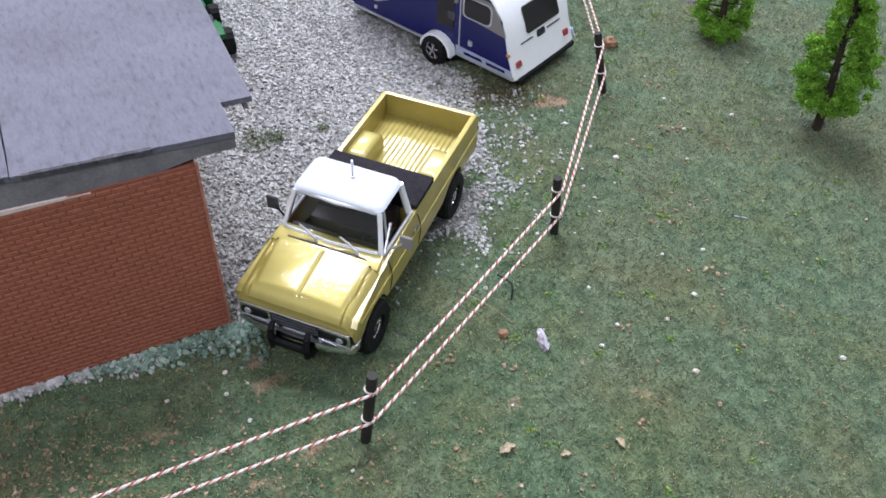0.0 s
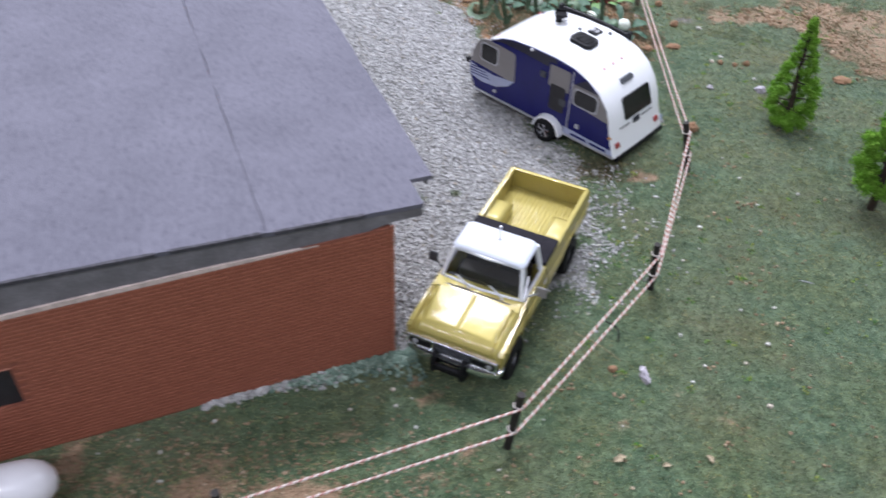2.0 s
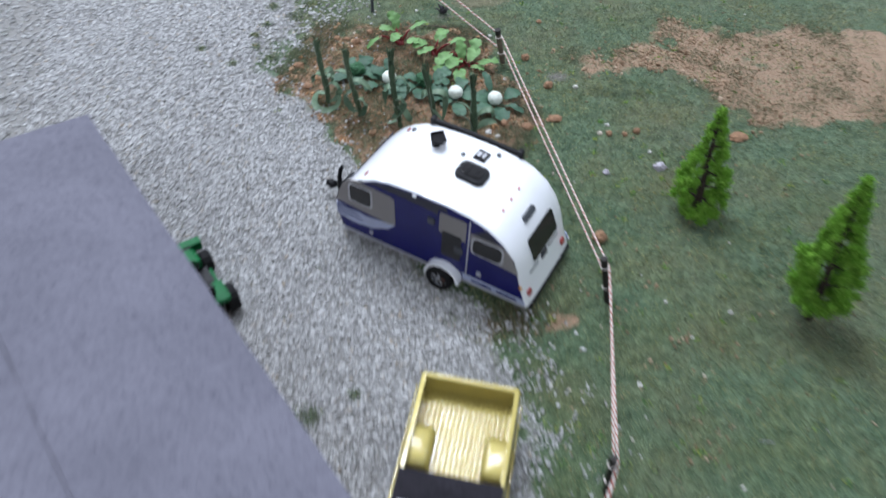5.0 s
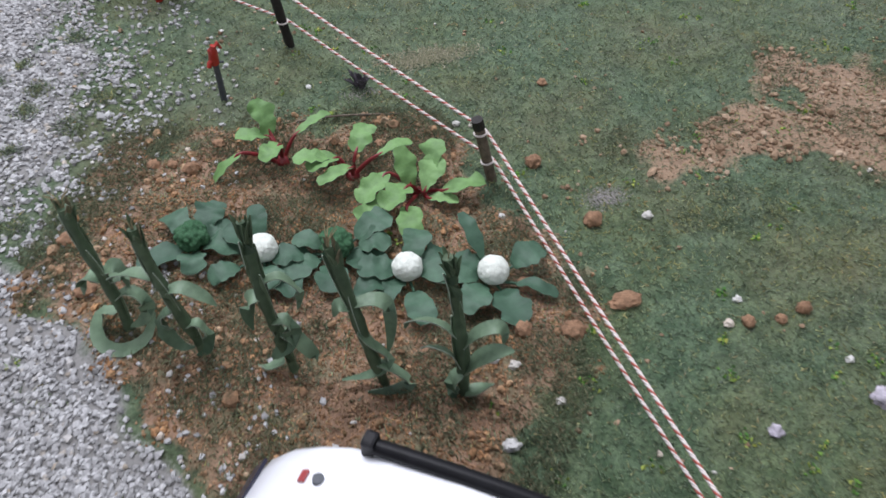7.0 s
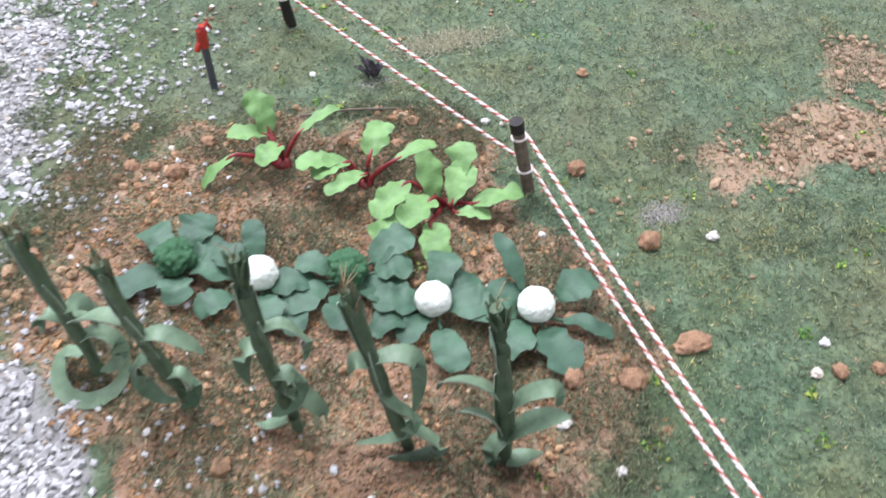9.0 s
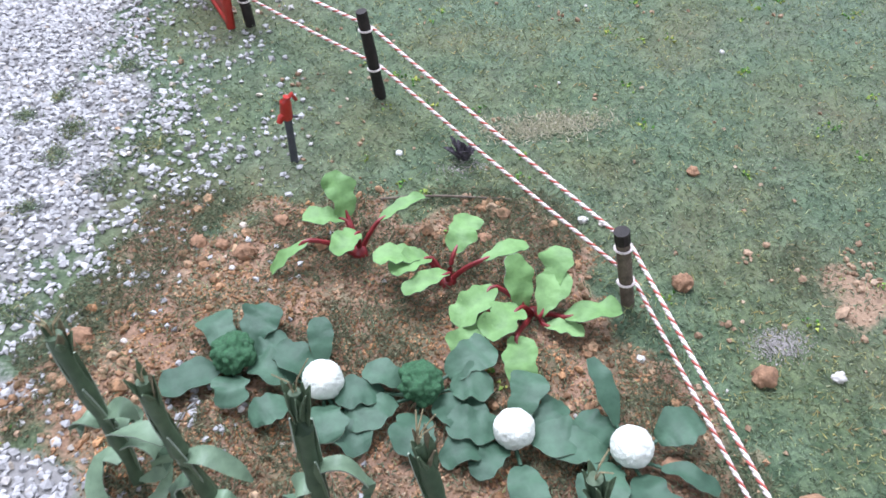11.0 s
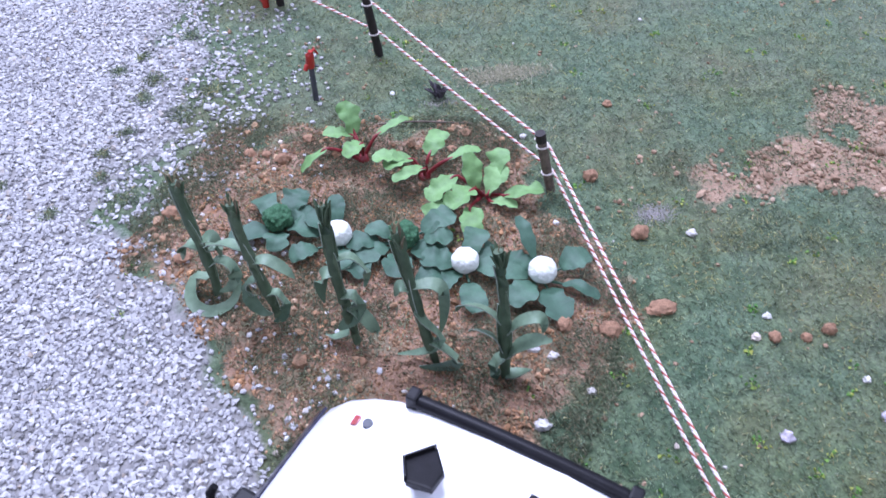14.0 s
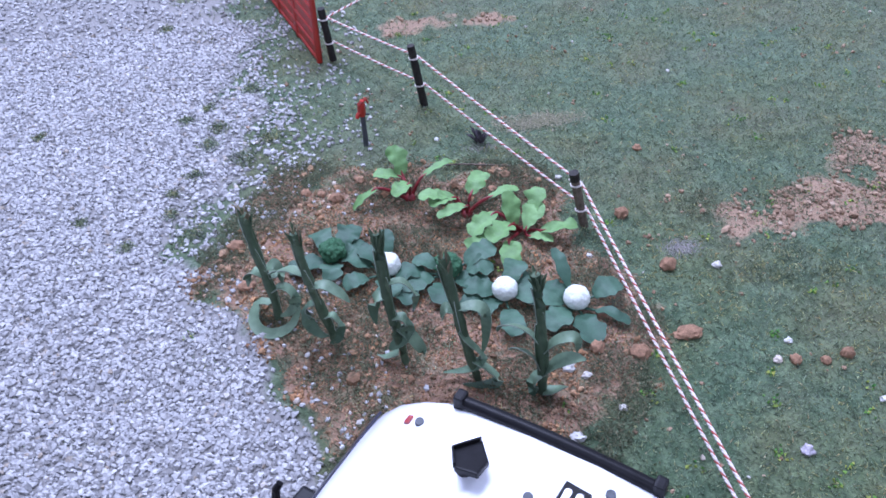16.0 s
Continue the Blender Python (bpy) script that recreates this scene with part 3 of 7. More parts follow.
def foundation_stones():
    n = 850
    k = rng.uniform(0, 1, n) ** 1.25
    s = k * 68 - 6
    d = -np.abs(rng.normal(0, 1.0, n)) * (1.0 + 3.4 * np.clip(1 - s / 40, 0, 1.1)) - 0.5
    a = radians(HOUSE_TURN)
    x = HOUSE_AT[0] - s * math.cos(a) - d * math.sin(a)
    y = HOUSE_AT[1] - s * math.sin(a) + d * math.cos(a)
    green = s + rng.normal(0, 6, n) < 36
    tinted = pieces_material("green_tinted_gravel", [(0.0, (0.12, 0.19, 0.15)), (0.6, (0.235, 0.335, 0.27)), (1.0, (0.40, 0.50, 0.42))])
    for name, sel, m, lab in (("green_gravel", green, tinted, "green-tinted gravel heaped along the brick wall"), ("white_gravel", ~green, M_STONE, "white gravel strewn along the brick wall")):
        xs, ys = x[sel], y[sel]
        scatter(name, xs, ys, rng.uniform(0.9, 1.9, len(xs)), GEM, GEM_F, m, 0.3, 0.3, 0.8, lab, "gravel")


def turf_flock():
    """Short nylon fibres lying every way, thin and pointed."""
    n = 400000
    x, y = rng.uniform(-210, 250, n), rng.uniform(0, 600, n)
    x, y = np.concatenate([x, rng.uniform(250, 360, 34000), rng.uniform(-380, -190, 52000)]), np.concatenate([y, rng.uniform(200, 600, 34000), rng.uniform(285, 480, 52000)])
    n = len(x)
    cover = np.maximum(0.5 + gravel_at(x, y) / 12, 0.5 + soil_at(x, y) / 9)
    keep = rng.uniform(0, 1, n) > np.clip(cover, 0.0, 0.56 + 0.34 * np.clip(ripple(x + 90, y - 30, 21), -2.0, 1))
    keep &= ((gravel_at(x, y) < 6) & ((inside(SOIL, x, y) < -14) | (gravel_at(x, y) < -6))) | (rng.uniform(0, 1, n) < 0.02 + 0.75 * (ripple(x, y, 19) > 1.25))
    keep |= (x < -210) & (rng.uniform(0, 1, n) < np.clip(0.9 - (gravel_at(x, y) + 14) / 45, 0.12, 1)) & (soil_at(x, y) < 0)
    keep &= clear_of_house(x, y)
    keep &= (y < 420) | (rng.uniform(0, 1, n) < 0.66)
    fibres("turf_flock", x[keep], y[keep], "fine grey-green flock turf covering the lawn")
    u, w = rng.uniform(-50, 74, 76000), rng.uniform(286, 430, 76000)
    keep = (inside(SOIL, u, w) > -4) & (gravel_at(u, w) < -3) & (rng.uniform(0, 1, 76000) < np.clip(0.36 + 0.25 * (w > 372) + 0.25 * (u < 2) * (w > 362) + 0.25 * (w < 325) + 0.85 * ripple(u + 31, w - 12, 26) + 0.3 * ripple(w, u, 10), 0.04, 1))
    a, b = rng.uniform(84, 240, 36000), rng.uniform(308, 414, 36000)
    over = (inside(BARE, a, b) > -6) & (rng.uniform(0, 1, 36000) < np.clip(0.20 + 0.6 * ripple(a - 18, b + 7, 24) + 0.3 * ripple(b, a, 9), 0.02, 0.8))
    u, w, keep = np.concatenate([u, a]), np.concatenate([w, b]), np.concatenate([keep, over])
    spots = ((-51, 454, 2.6), (-44, 460, 2.4), (-40, 447, 3.0), (-32, 429, 4.0), (-46, 396, 3.4), (-43, 438, 3.2), (-47, 423, 2.2), (-53, 406, 2.0), (-64, 393, 2.0), (-98, 454, 2.2),
             (-78, 406, 1.8), (-53, 415, 1.8), (-49, 197, 5.0), (-43, 199, 3.6), (-28, 205, 2.0), (-103, 292, 3.6), (-97, 283, 4.2), (-30, 470, 3.0), (-24, 440, 3.4), (-62, 520, 2.5))
    mx = np.concatenate([a + rng.normal(0, r * 0.55, int(60 * r)) for a, b, r in spots])
    my = np.concatenate([b + rng.normal(0, r * 0.55, int(60 * r)) for a, b, r in spots])
    fibres("gravel_moss", mx, my, "small mossy green flock tufts caught in the gravel", 0.7)
    mx = np.concatenate([a + rng.normal(0, r * 0.6, 170) for a, b, r in ((100, 352, 5), (108, 350, 4), (113, 358, 5), (120, 349, 4))])
    my = np.concatenate([b + rng.normal(0, r * 0.4, 170) for a, b, r in ((100, 352, 5), (108, 350, 4), (113, 358, 5), (120, 349, 4))])
    fibres("dark_tufts", mx, my, "darker raised grass tufts beside the bare dirt", 0.9)
    fibres("trodden_grass", 33 + rng.normal(0, 8, 1500), 227 + rng.normal(0, 5, 1500), "flattened olive-brown flock at the camper's rear corner", 0.2, M_TRODDEN)
    fibres("dry_grass", 62 + rng.normal(0, 7, 1700), 431.5 + rng.normal(0, 2.4, 1700), "pale straw-coloured dry flock streak in the lawn", 0.2, M_STRAW)
    fibres("bed_flock", u[keep], w[keep], "loose olive flock blown over the bare soil", 0.45, M_BEDFLOCK)


def fibres(name, x, y, label, lift=0.0, mat=M_TURF):
    n = len(x)
    yaw, tip = rng.uniform(0, 6.283, n), np.abs(rng.normal(0.45, 0.35, n))
    long, wide = 0.6 + 1.5 * rng.uniform(0, 1, n) ** 1.7, rng.uniform(0.20, 0.36, n)
    f = np.stack([np.cos(yaw) * np.cos(tip), np.sin(yaw) * np.cos(tip), np.sin(tip)], -1)
    side = np.stack([-np.sin(yaw), np.cos(yaw), 0 * yaw], -1)
    up = np.cross(f, side)
    foot = np.stack([x, y, height_at(x, y) + rng.uniform(-0.05, 0.25, n) + lift], -1)
    w, h = wide[:, None] / 2, wide[:, None] * 0.55
    p = np.stack([foot - side * w, foot + side * w, foot + f * long[:, None] * 0.45 + up * h, foot + f * long[:, None]], 1)
    tagged(bulk(name, p.reshape(-1, 3), TETRA_F, 4, mat, n), label, "grass", kind="stuff")


def soil_crumbs():
    n = 130000
    x, y = rng.uniform(-130, 240, n), rng.uniform(30, 500, n)
    keep = rng.uniform(0, 1, n) < np.clip(0.22 + soil_at(x, y) / 16, 0, 0.7)
    keep &= (gravel_at(x, y) < 8) & clear_of_house(x, y)
    x, y = x[keep], y[keep]
    u, w = rng.uniform(-50, 72, 52000), rng.uniform(288, 428, 52000)
    more = (rng.uniform(0, 1, 52000) < np.clip(0.3 + soil_at(u, w) / 10, 0, 0.95)) & (inside(SOIL, u, w) > -6) & (gravel_at(u, w) < 8)
    x, y = np.concatenate([x, u[more]]), np.concatenate([y, w[more]])
    size = rng.uniform(0.24, 0.62, len(x)) * np.where(rng.uniform(0, 1, len(x)) < 0.06, 1.8, 1.0)
    bed = inside(SOIL, x, y) > -8
    scatter("soil_crumbs", x[bed], y[bed], size[bed], OCTA, OCTA_F, M_CRUMB, 0.2, 0.35, 0.8, "crumbly reddish-brown garden soil", "soil")
    scatter("bare_dirt", x[~bed], y[~bed], size[~bed] * 1.1, OCTA, OCTA_F, M_SAND, 0.2, 0.4, 0.8, "dry tan crumbs of bare dirt in the lawn", "soil")


def clods():
    """Rounded lumps of clay, gathered in loose clusters."""
    n = 36000
    x, y = rng.uniform(-60, 240, n), rng.uniform(280, 520, n)
    d = soil_at(x, y)
    bunch = np.clip(ripple(x, y, 13) + np.where(inside(BARE, x, y) > -4, 0.9, 0.35), 0, 1.4)
    keep = (rng.uniform(0, 1, n) < 0.62 * bunch * np.clip(np.where(inside(BARE, x, y) > -6, 1.0, 0.3) + d / 9, 0.0, 1) * np.clip(1.25 - inside(SOIL, x, y) / 16, 0.18, 1) * np.clip((190 - x) / 40, 0.08, 1)) & (gravel_at(x, y) < 6)
    x, y = x[keep], y[keep]
    size = (0.8 + 1.3 * rng.uniform(0, 1, len(x)) ** 1.8) * np.where(rng.uniform(0, 1, len(x)) < 0.08, 1.6, 1.0)
    bed = inside(SOIL, x, y) > -8
    scatter("bed_clods", x[bed], y[bed], size[bed], ROUND, ROUND_F, M_CRUMB, 0.25, 0.22, 0.85, "rounded reddish clay clods in the garden bed", "soil")
    scatter("dirt_clods", x[~bed], y[~bed], size[~bed] * 0.85, ROUND, ROUND_F, M_SAND, 0.25, 0.22, 0.85, "rounded tan clay clods heaped in the bare dirt", "soil")
    # small strewn groups in the lawn
    cx, cy = rng.uniform(-20, 230, 70), rng.uniform(40, 560, 70)
    k = rng.integers(0, 70, 300)
    x, y = cx[k] + rng.normal(0, 2.6, 300), cy[k] + rng.normal(0, 1.8, 300)
    keep = (gravel_at(x, y) < -4) & (inside(SOIL, x, y) < 0) & clear_of_house(x, y)
    x, y = x[keep], y[keep]
    u, w = rng.uniform(-120, 240, 4600), rng.uniform(10, 580, 4600)
    more = (gravel_at(u, w) < 0) & (inside(SOIL, u, w) < 0) & clear_of_house(u, w) & (rng.uniform(0, 1, 4600) < 0.28 + 0.4 * ripple(u, w, 50))
    scatter("lawn_crumbs", u[more], w[more], rng.uniform(0.35, 0.8, int(more.sum())), CUBE, CUBE_F, M_SAND, 0.3, 0.4, 0.8, "fine tan soil crumbs sprinkled over the turf", "soil")
    u, w = rng.normal(-85, 42, 3000), rng.normal(62, 15, 3000)
    more = clear_of_house(u, w) & (gravel_at(u, w) < 0)
    scatter("dry_crumbs", u[more], w[more], rng.uniform(0.4, 1.0, int(more.sum())), OCTA, OCTA_F, M_SAND, 0.25, 0.35, 0.8, "dry tan soil crumbs thinly strewn by the house", "soil")
    scatter("lawn_clods", x, y, rng.uniform(0.6, 1.5, len(x)), ROUND, ROUND_F, M_SAND, 0.25, 0.25, 0.8, "small tan clay crumbs strewn in the turf", "soil")


def stray_pebbles():
    n = 1500
    x, y = rng.uniform(-130, 240, n), rng.uniform(20, 560, n)
    near = np.exp(-np.clip(-gravel_at(x, y), 0, 500) / 26.0)
    keep = (rng.uniform(0, 1, n) < 0.06 + 0.7 * near) & (gravel_at(x, y) < 0) & clear_of_house(x, y)
    x, y = x[keep], y[keep]
    scatter("stray_pebbles", x, y, rng.uniform(0.7, 1.5, len(x)), ROUND, ROUND_F, M_PEBBLE, 0.28, 0.25, 0.8, "stray pale pebbles lying in the turf", "pebble")


loose_stones()
foundation_stones()
turf_flock()
soil_crumbs()
clods()
stray_pebbles()

# ---- the brick house: local x runs along the front wall to the west, y towards its back, z up ----
def house():
    h = thing("house", *HOUSE_AT, HOUSE_TURN + 180, "model brick house with a low grey card roof and blacked-out window", "house")
    # x: along the wall from the east corner; y (local, negative): towards the back
    back = -158.0
    length = 166.0

    def wall_core(name, x0, x1, y0, y1, z1a, z1b):
        bm = bmesh.new()
        pts = [(x0, y0), (x1, y0), (x1, y1), (x0, y1)]
        lo = [bm.verts.new((x, y, -0.5)) for x, y in pts]
        hi = [bm.verts.new((x, y, z1a + (z1b - z1a) * x / length)) for x, y in pts]
        bm.faces.new(lo[::-1])
        bm.faces.new(hi)
        for i in range(4):
            bm.faces.new((lo[i], lo[(i + 1) % 4], hi[(i + 1) % 4], hi[i]))
        return part(name, bm, M_JOINT, h)

    win = (107.0, 140.5, 21.4, 35.8)
    # the front wall stands in four pieces round the window's opening
    front = new("front_wall")
    front.parent = h
    front["label"] = "reddish-brown pressed brick sheet wall"
    for x0, x1, z0, z1 in ((0, win[0], -0.5, 54.0), (win[1], length, -0.5, 53.6), (win[0], win[1], -0.5, win[2]), (win[0], win[1], win[3], 53.6)):
        bm = bmesh.new()
        box(bm, x0, x1, -3.0, 0.0, z0, z1)
        part("wall_board", bm, M_JOINT, front)
    side = wall_core("side_wall", 0.0, 3.0, back, -3.0, 55.0, 55.0)
    back_wall = wall_core("back_wall", 3.0, length, back, back + 3, 55.0, 53.4)

    bm = bmesh.new()
    slab(bm, [(win[0], win[2]), (win[1], win[2]), (win[1], win[3]), (win[0], win[3])], lambda a, b, k: (a, -1.6 + k, b), 0.6)
    pane = part("window", bm, M_DARKWIN, h, "blacked-out window opening with a bare board sill")
    bm = bmesh.new()
    box(bm, win[0] - 0.3, win[1] + 0.3, -1.0, 0.3, win[3], win[3] + 0.45, 0.12)
    part("window_lintel", bm, M_CORNER, pane)
    bm = bmesh.new()
    loft(bm, [[(x, -0.95, 53.5), (x, 0.15, 53.5), (x, 0.15, z), (x, -0.95, z)] for x, z in ((22, 53.8), (34, 54.3), (52, 54.9), (80, 55.1), (110, 54.9), (140, 54.4), (length, 54.2))])
    part("wall_top_edge", bm, M_BOARDEDGE, h, "bare whitish board edge")

    bm = bmesh.new()
    box(bm, -0.55, 0.12, -0.3, 0.32, -0.4, 54.8, 0.1)
    part("corner_edge", bm, M_CORNER, h, "paler edge of the brick sheet")
    # roof: ridge runs from front to back, sheets of grey card on a slightly skewed plan
    y0, y1 = -0.2, -176.0
    BENDS = [(-12.0, 60.0), (35.4, 62.2), (118.0, 66.0), (150.0, 56.4), (188.0, 45.6)]

    def roof_z(x):
        for (xa, za), (xb, zb) in zip(BENDS, BENDS[1:]):
            if x <= xb:
                return za + (zb - za) * (x - xa) / (xb - xa)
        return BENDS[-1][1]

    def skew(x, k):
        return x + k * (-6.5 + 13.0 * (x + 9.5) / 127.0) if x < 130 else x + 6.5 * k

    def skew_back(x, y):
        """The sheet's own place of a point of the skewed plan."""
        return x - 6.5 * (y - y0) / (y1 - y0)

    def sheet(name, xs):
        bm = bmesh.new()
        ys = sorted([y0 + (y1 - y0) * i / 24 for i in range(25)] + [-11.9, -12.1], reverse=True)
        n = len(ys) - 1
        rows = []
        for i, y in enumerate(ys):
            k = (y - y0) / (y1 - y0)
            wob = 0.5 * noise.noise(Vector((xs[0] * 0.1, y * 0.03, 0)))
            cut = 0.3 * noise.noise(Vector((xs[0], y * 0.12, 2)))
            top = [(skew(x, k) + (cut if j in (0, len(xs) - 1) else 0), y + (0.4 * noise.noise(Vector((x * 0.2, 3, i))) if i in (0, n) else 0), roof_z(x) + wob) for j, x in enumerate(xs)]
            if xs[0] < 0:
                # the east edge steps back near the front
                east = -9.6 if y > -12 else -16.8
                top[0] = (east + cut, top[0][1], 60.0 + (east + 12) * 0.05 + wob)
            rows.append(top + [(x, y, z - 1.5) for x, y, z in top[::-1]])
        loft(bm, rows)
        return part(name, bm, M_CARD, roof, smooth=30)

    roof = new("roof")
    roof.parent = h
    roof["label"] = "low-pitched grey painted card roof with visible seams"
    sheet("roof_sheet", [-9.4, 2, 14, 26, 35.48])
    sheet("roof_sheet", [35.65, 57, 77, 97, 117.95])
    sheet("roof_sheet", [118.35, 134, 150, 168, 186])
    # a pale smear left by a brush
    bm = bmesh.new()
    rows = []
    for k in [i / 14 for i in range(15)]:
        wide = (1.9 + 0.9 * noise.noise(Vector((k * 5, 0, 3)))) * min(1, 0.2 + 3 * k, 0.3 + 5 * (1 - k))
        row = []
        for e in (-1, -0.33, 0.33, 1):
            x = 134.5 + 15.8 * k - 0.45 * e * wide
            y = -35.0 + 10.4 * k + 0.9 * e * wide
            row.append((x, y, roof_z(skew_back(x, y)) + 0.5 * noise.noise(Vector((11.83, y * 0.03, 0))) + 0.10))
        rows.append(row)
    loft(bm, rows, closed=False)
    part("paint_scuff", bm, M_SCUFF, roof, "pale paint scuff")

    # the frayed front edge, with the shadow line along it painted dark
    for first, xa, xb in ((35.65, 37.0, 62.0), (35.65, 64.5, 117.0), (-9.4, 8.0, 34.5)):
        bm = bmesh.new()
        rows = []
        for i in range(int((xb - xa) / 1.5) + 1):
            x = xa + 1.5 * i
            wide = 0.35 + 0.5 * abs(noise.noise(Vector((x * 0.35, 7, 1)))) + 0.5 * max(0.0, noise.noise(Vector((x * 0.09, 2, 4))))
            z = roof_z(x) + 0.5 * noise.noise(Vector((first * 0.1, y0 * 0.03, 0)))
            rows.append([(x, y0 + 0.42, z + 0.06), (x, y0 - wide, z + 0.07), (x, y0 - wide, z - 0.3), (x, y0 + 0.42, z - 1.0)])
        loft(bm, rows)
        part("frayed_shadow_edge", bm, M_FRAY_SHADE, roof)

    # gable fascia, following the roof above and the wall's top below
    bm = bmesh.new()
    xs = [-9.5, -4, 0, 12, 24, 35.4, 50, 65, 80, 100, 118, 134, 150, 162, 172]
    top = [roof_z(x) - 1.3 for x in xs]
    low = [max(53.6 - 0.008 * x, 0) + 0.4 * math.sin(x * 0.4) if x > 1 else 55.4 for x in xs]
    low = [min(a, tp - 0.6) for a, tp in zip(low, top)]
    loft(bm, [[(x, -0.5, b), (x, -1.6, b), (x, -1.6, tp), (x, -0.5, tp)] for x, b, tp in zip(xs, low, top)])
    part("gable_fascia", bm, M_CARD_DARK, h, "dark grey card fascia with a rough cut edge")
    bm = bmesh.new()
    loft(bm, [[(-15.8, y, 56.2), (-14.8, y, 56.2), (-14.8, y, 58.4), (-15.8, y, 58.4)] for y in (-12.6, -40, -90, y1 + 1)])
    part("eave_fascia", bm, M_CARD_DARK, h)

    # pale unpainted panel beyond the west end of the brick sheet
    bm = bmesh.new()
    box(bm, 166.3, 240, -3.2, -1.4, 2.4, 45.2, 0.2)
    panel = part("end_panel", bm, M_PALEWOOD, h, "pale unpainted wood end panel")
    for x in (179.5, 197.0, 214.0):
        bm = bmesh.new()
        box(bm, x, x + 0.45, -1.45, -1.28, 2.6, 45.0)
        part("panel_groove", bm, M_RAWCARD, panel)
    bm = bmesh.new()
    box(bm, 166.3, 240, -3.6, 0.2, -0.5, 2.4, 0.3)
    part("sill_strip", bm, M_RAWCARD, h, "brownish base strip")
    return h, front, side, win, length


HOUSE, FRONT_WALL, SIDE_WALL, WINDOW_BOX, WALL_LENGTH = house()


def brick_mesh(bl, bh, depth):
    bm = bmesh.new()
    r = 0.16
    lo = [bm.verts.new(p) for p in ((0, 0, 0), (bl, 0, 0), (bl, 0, bh), (0, 0, bh))]
    hi = [bm.verts.new(p) for p in ((r, depth, r), (bl - r, depth, r), (bl - r, depth, bh - r), (r, depth, bh - r))]
    bm.faces.new(hi)
    for i in range(4):
        bm.faces.new((lo[i], lo[(i + 1) % 4], hi[(i + 1) % 4], hi[i]))
    bmesh.ops.recalc_face_normals(bm, faces=bm.faces)
    bmesh.ops.scale(bm, vec=(MM, MM, MM), verts=bm.verts)
    me = bpy.data.meshes.new("brick")
    bm.to_mesh(me)
    bm.free()
    me.materials.append(M_BRICK)
    return me


def bricks():
    bl, bh, gap, depth = 3.05, 1.18, 0.22, 0.15
    whole = brick_mesh(bl, bh, depth)
    half = brick_mesh((bl - gap) / 2, bh, depth)
    rest = []
    made = 0
    row = 0
    z = 0.2
    while z + bh < 54.0:
        x = 0.15 - ((bl + gap) / 2 if row % 2 else 0)
        while x < WALL_LENGTH - 0.4:
            a, b = max(x, 0.15), min(x + bl, WALL_LENGTH - 0.2)
            w = WINDOW_BOX
            if b - a > 0.5 and not (b > w[0] - 0.3 and a < w[1] + 0.3 and z + bh > w[2] - 0.3 and z < w[3] + 1.0):
                full, cut = b - a > bl - 0.01, abs(b - a - (bl - gap) / 2) < 0.02
                if (full or cut) and made < 300 and a < 46 and 18 < z < 54:
                    ob = new("brick", whole if full else half)
                    ob.parent = FRONT_WALL
                    ob.location = (a * MM, 0, z * MM)
                    made += 1
                else:
                    rest.append((a, b, z))
            x += bl + gap
        row += 1
        z += bh + gap
    r = 0.16

    def many(name, items, to3, parent):
        v = []
        for a, b, z0 in items:
            v += [to3(a, 0, z0), to3(b, 0, z0), to3(b, 0, z0 + bh), to3(a, 0, z0 + bh), to3(a + r, depth, z0 + r), to3(b - r, depth, z0 + r), to3(b - r, depth, z0 + bh - r), to3(a + r, depth, z0 + bh - r)]
        f = np.array([(4, 5, 6, 7), (0, 1, 5, 4), (1, 2, 6, 5), (2, 3, 7, 6), (3, 0, 4, 7)])
        ob = bulk(name, np.array(v, float), f, 8, M_BRICK_ALL, len(items))
        ob.parent = parent
        tagged(ob, kind="stuff")

    many("brick_rest", rest, lambda a, d, z0: (a, d, z0), FRONT_WALL)
    side = []
    row, z = 0, 0.2
    while z + bh < 54.5:
        x = 0.3 + ((bl + gap) / 2 if row % 2 else 0)
        while x < 152:
            side.append((x, x + bl, z))
            x += bl + gap
        row += 1
        z += bh + gap
    many("brick_rest", side, lambda a, d, z0: (-d, -a, z0), SIDE_WALL)

# ---- the string fence ----
POSTS = [(-146, 31, 19, 0, 0), (-83, 52.5, 20, 2, 0), (-6.2, 87.2, 23.0, 5, 4), (44.2, 159.0, 20.8, -4, 1), (67.6, 231.4, 23.0, -13, 5), (61.9, 378.3, 19.4, -13, 2), (27.2, 449.0, 22.4, -9, 1), (-0.8, 484.6, 20.5, -6, 0)]


def strand(bm, pts, phase, off, r, pitch, mat_index):
    """One thread of a twisted cord along a polyline."""
    pts = [Vector(p) for p in pts]
    run, rings = 0.0, []
    for a, b in zip(pts, pts[1:]):
        n = max(2, int((b - a).length / 0.42))
        s, u = frame_at(b - a)
        for i in range(n):
            p = a.lerp(b, i / n)
            w = phase + (run + (b - a).length * i / n) * math.tau / pitch
            c = p + (s * math.cos(w) + u * math.sin(w)) * off
            rings.append([c + (s * math.cos(k * math.tau / 5) + u * math.sin(k * math.tau / 5)) * r for k in range(5)])
        run += (b - a).length
    n0 = len(bm.faces)
    loft(bm, rings)
    bm.faces.ensure_lookup_table()
    for f in bm.faces[n0:]:
        f.material_index = mat_index


def cord(name, pts, parent):
    bm = bmesh.new()
    for k, m in ((0, 0), (1, 0), (2, 1)):
        strand(bm, pts, k * math.tau / 3, 0.20, 0.235, 2.9, m)
    return part(name, bm, [M_CORD_W, M_CORD_R], parent, smooth=True)


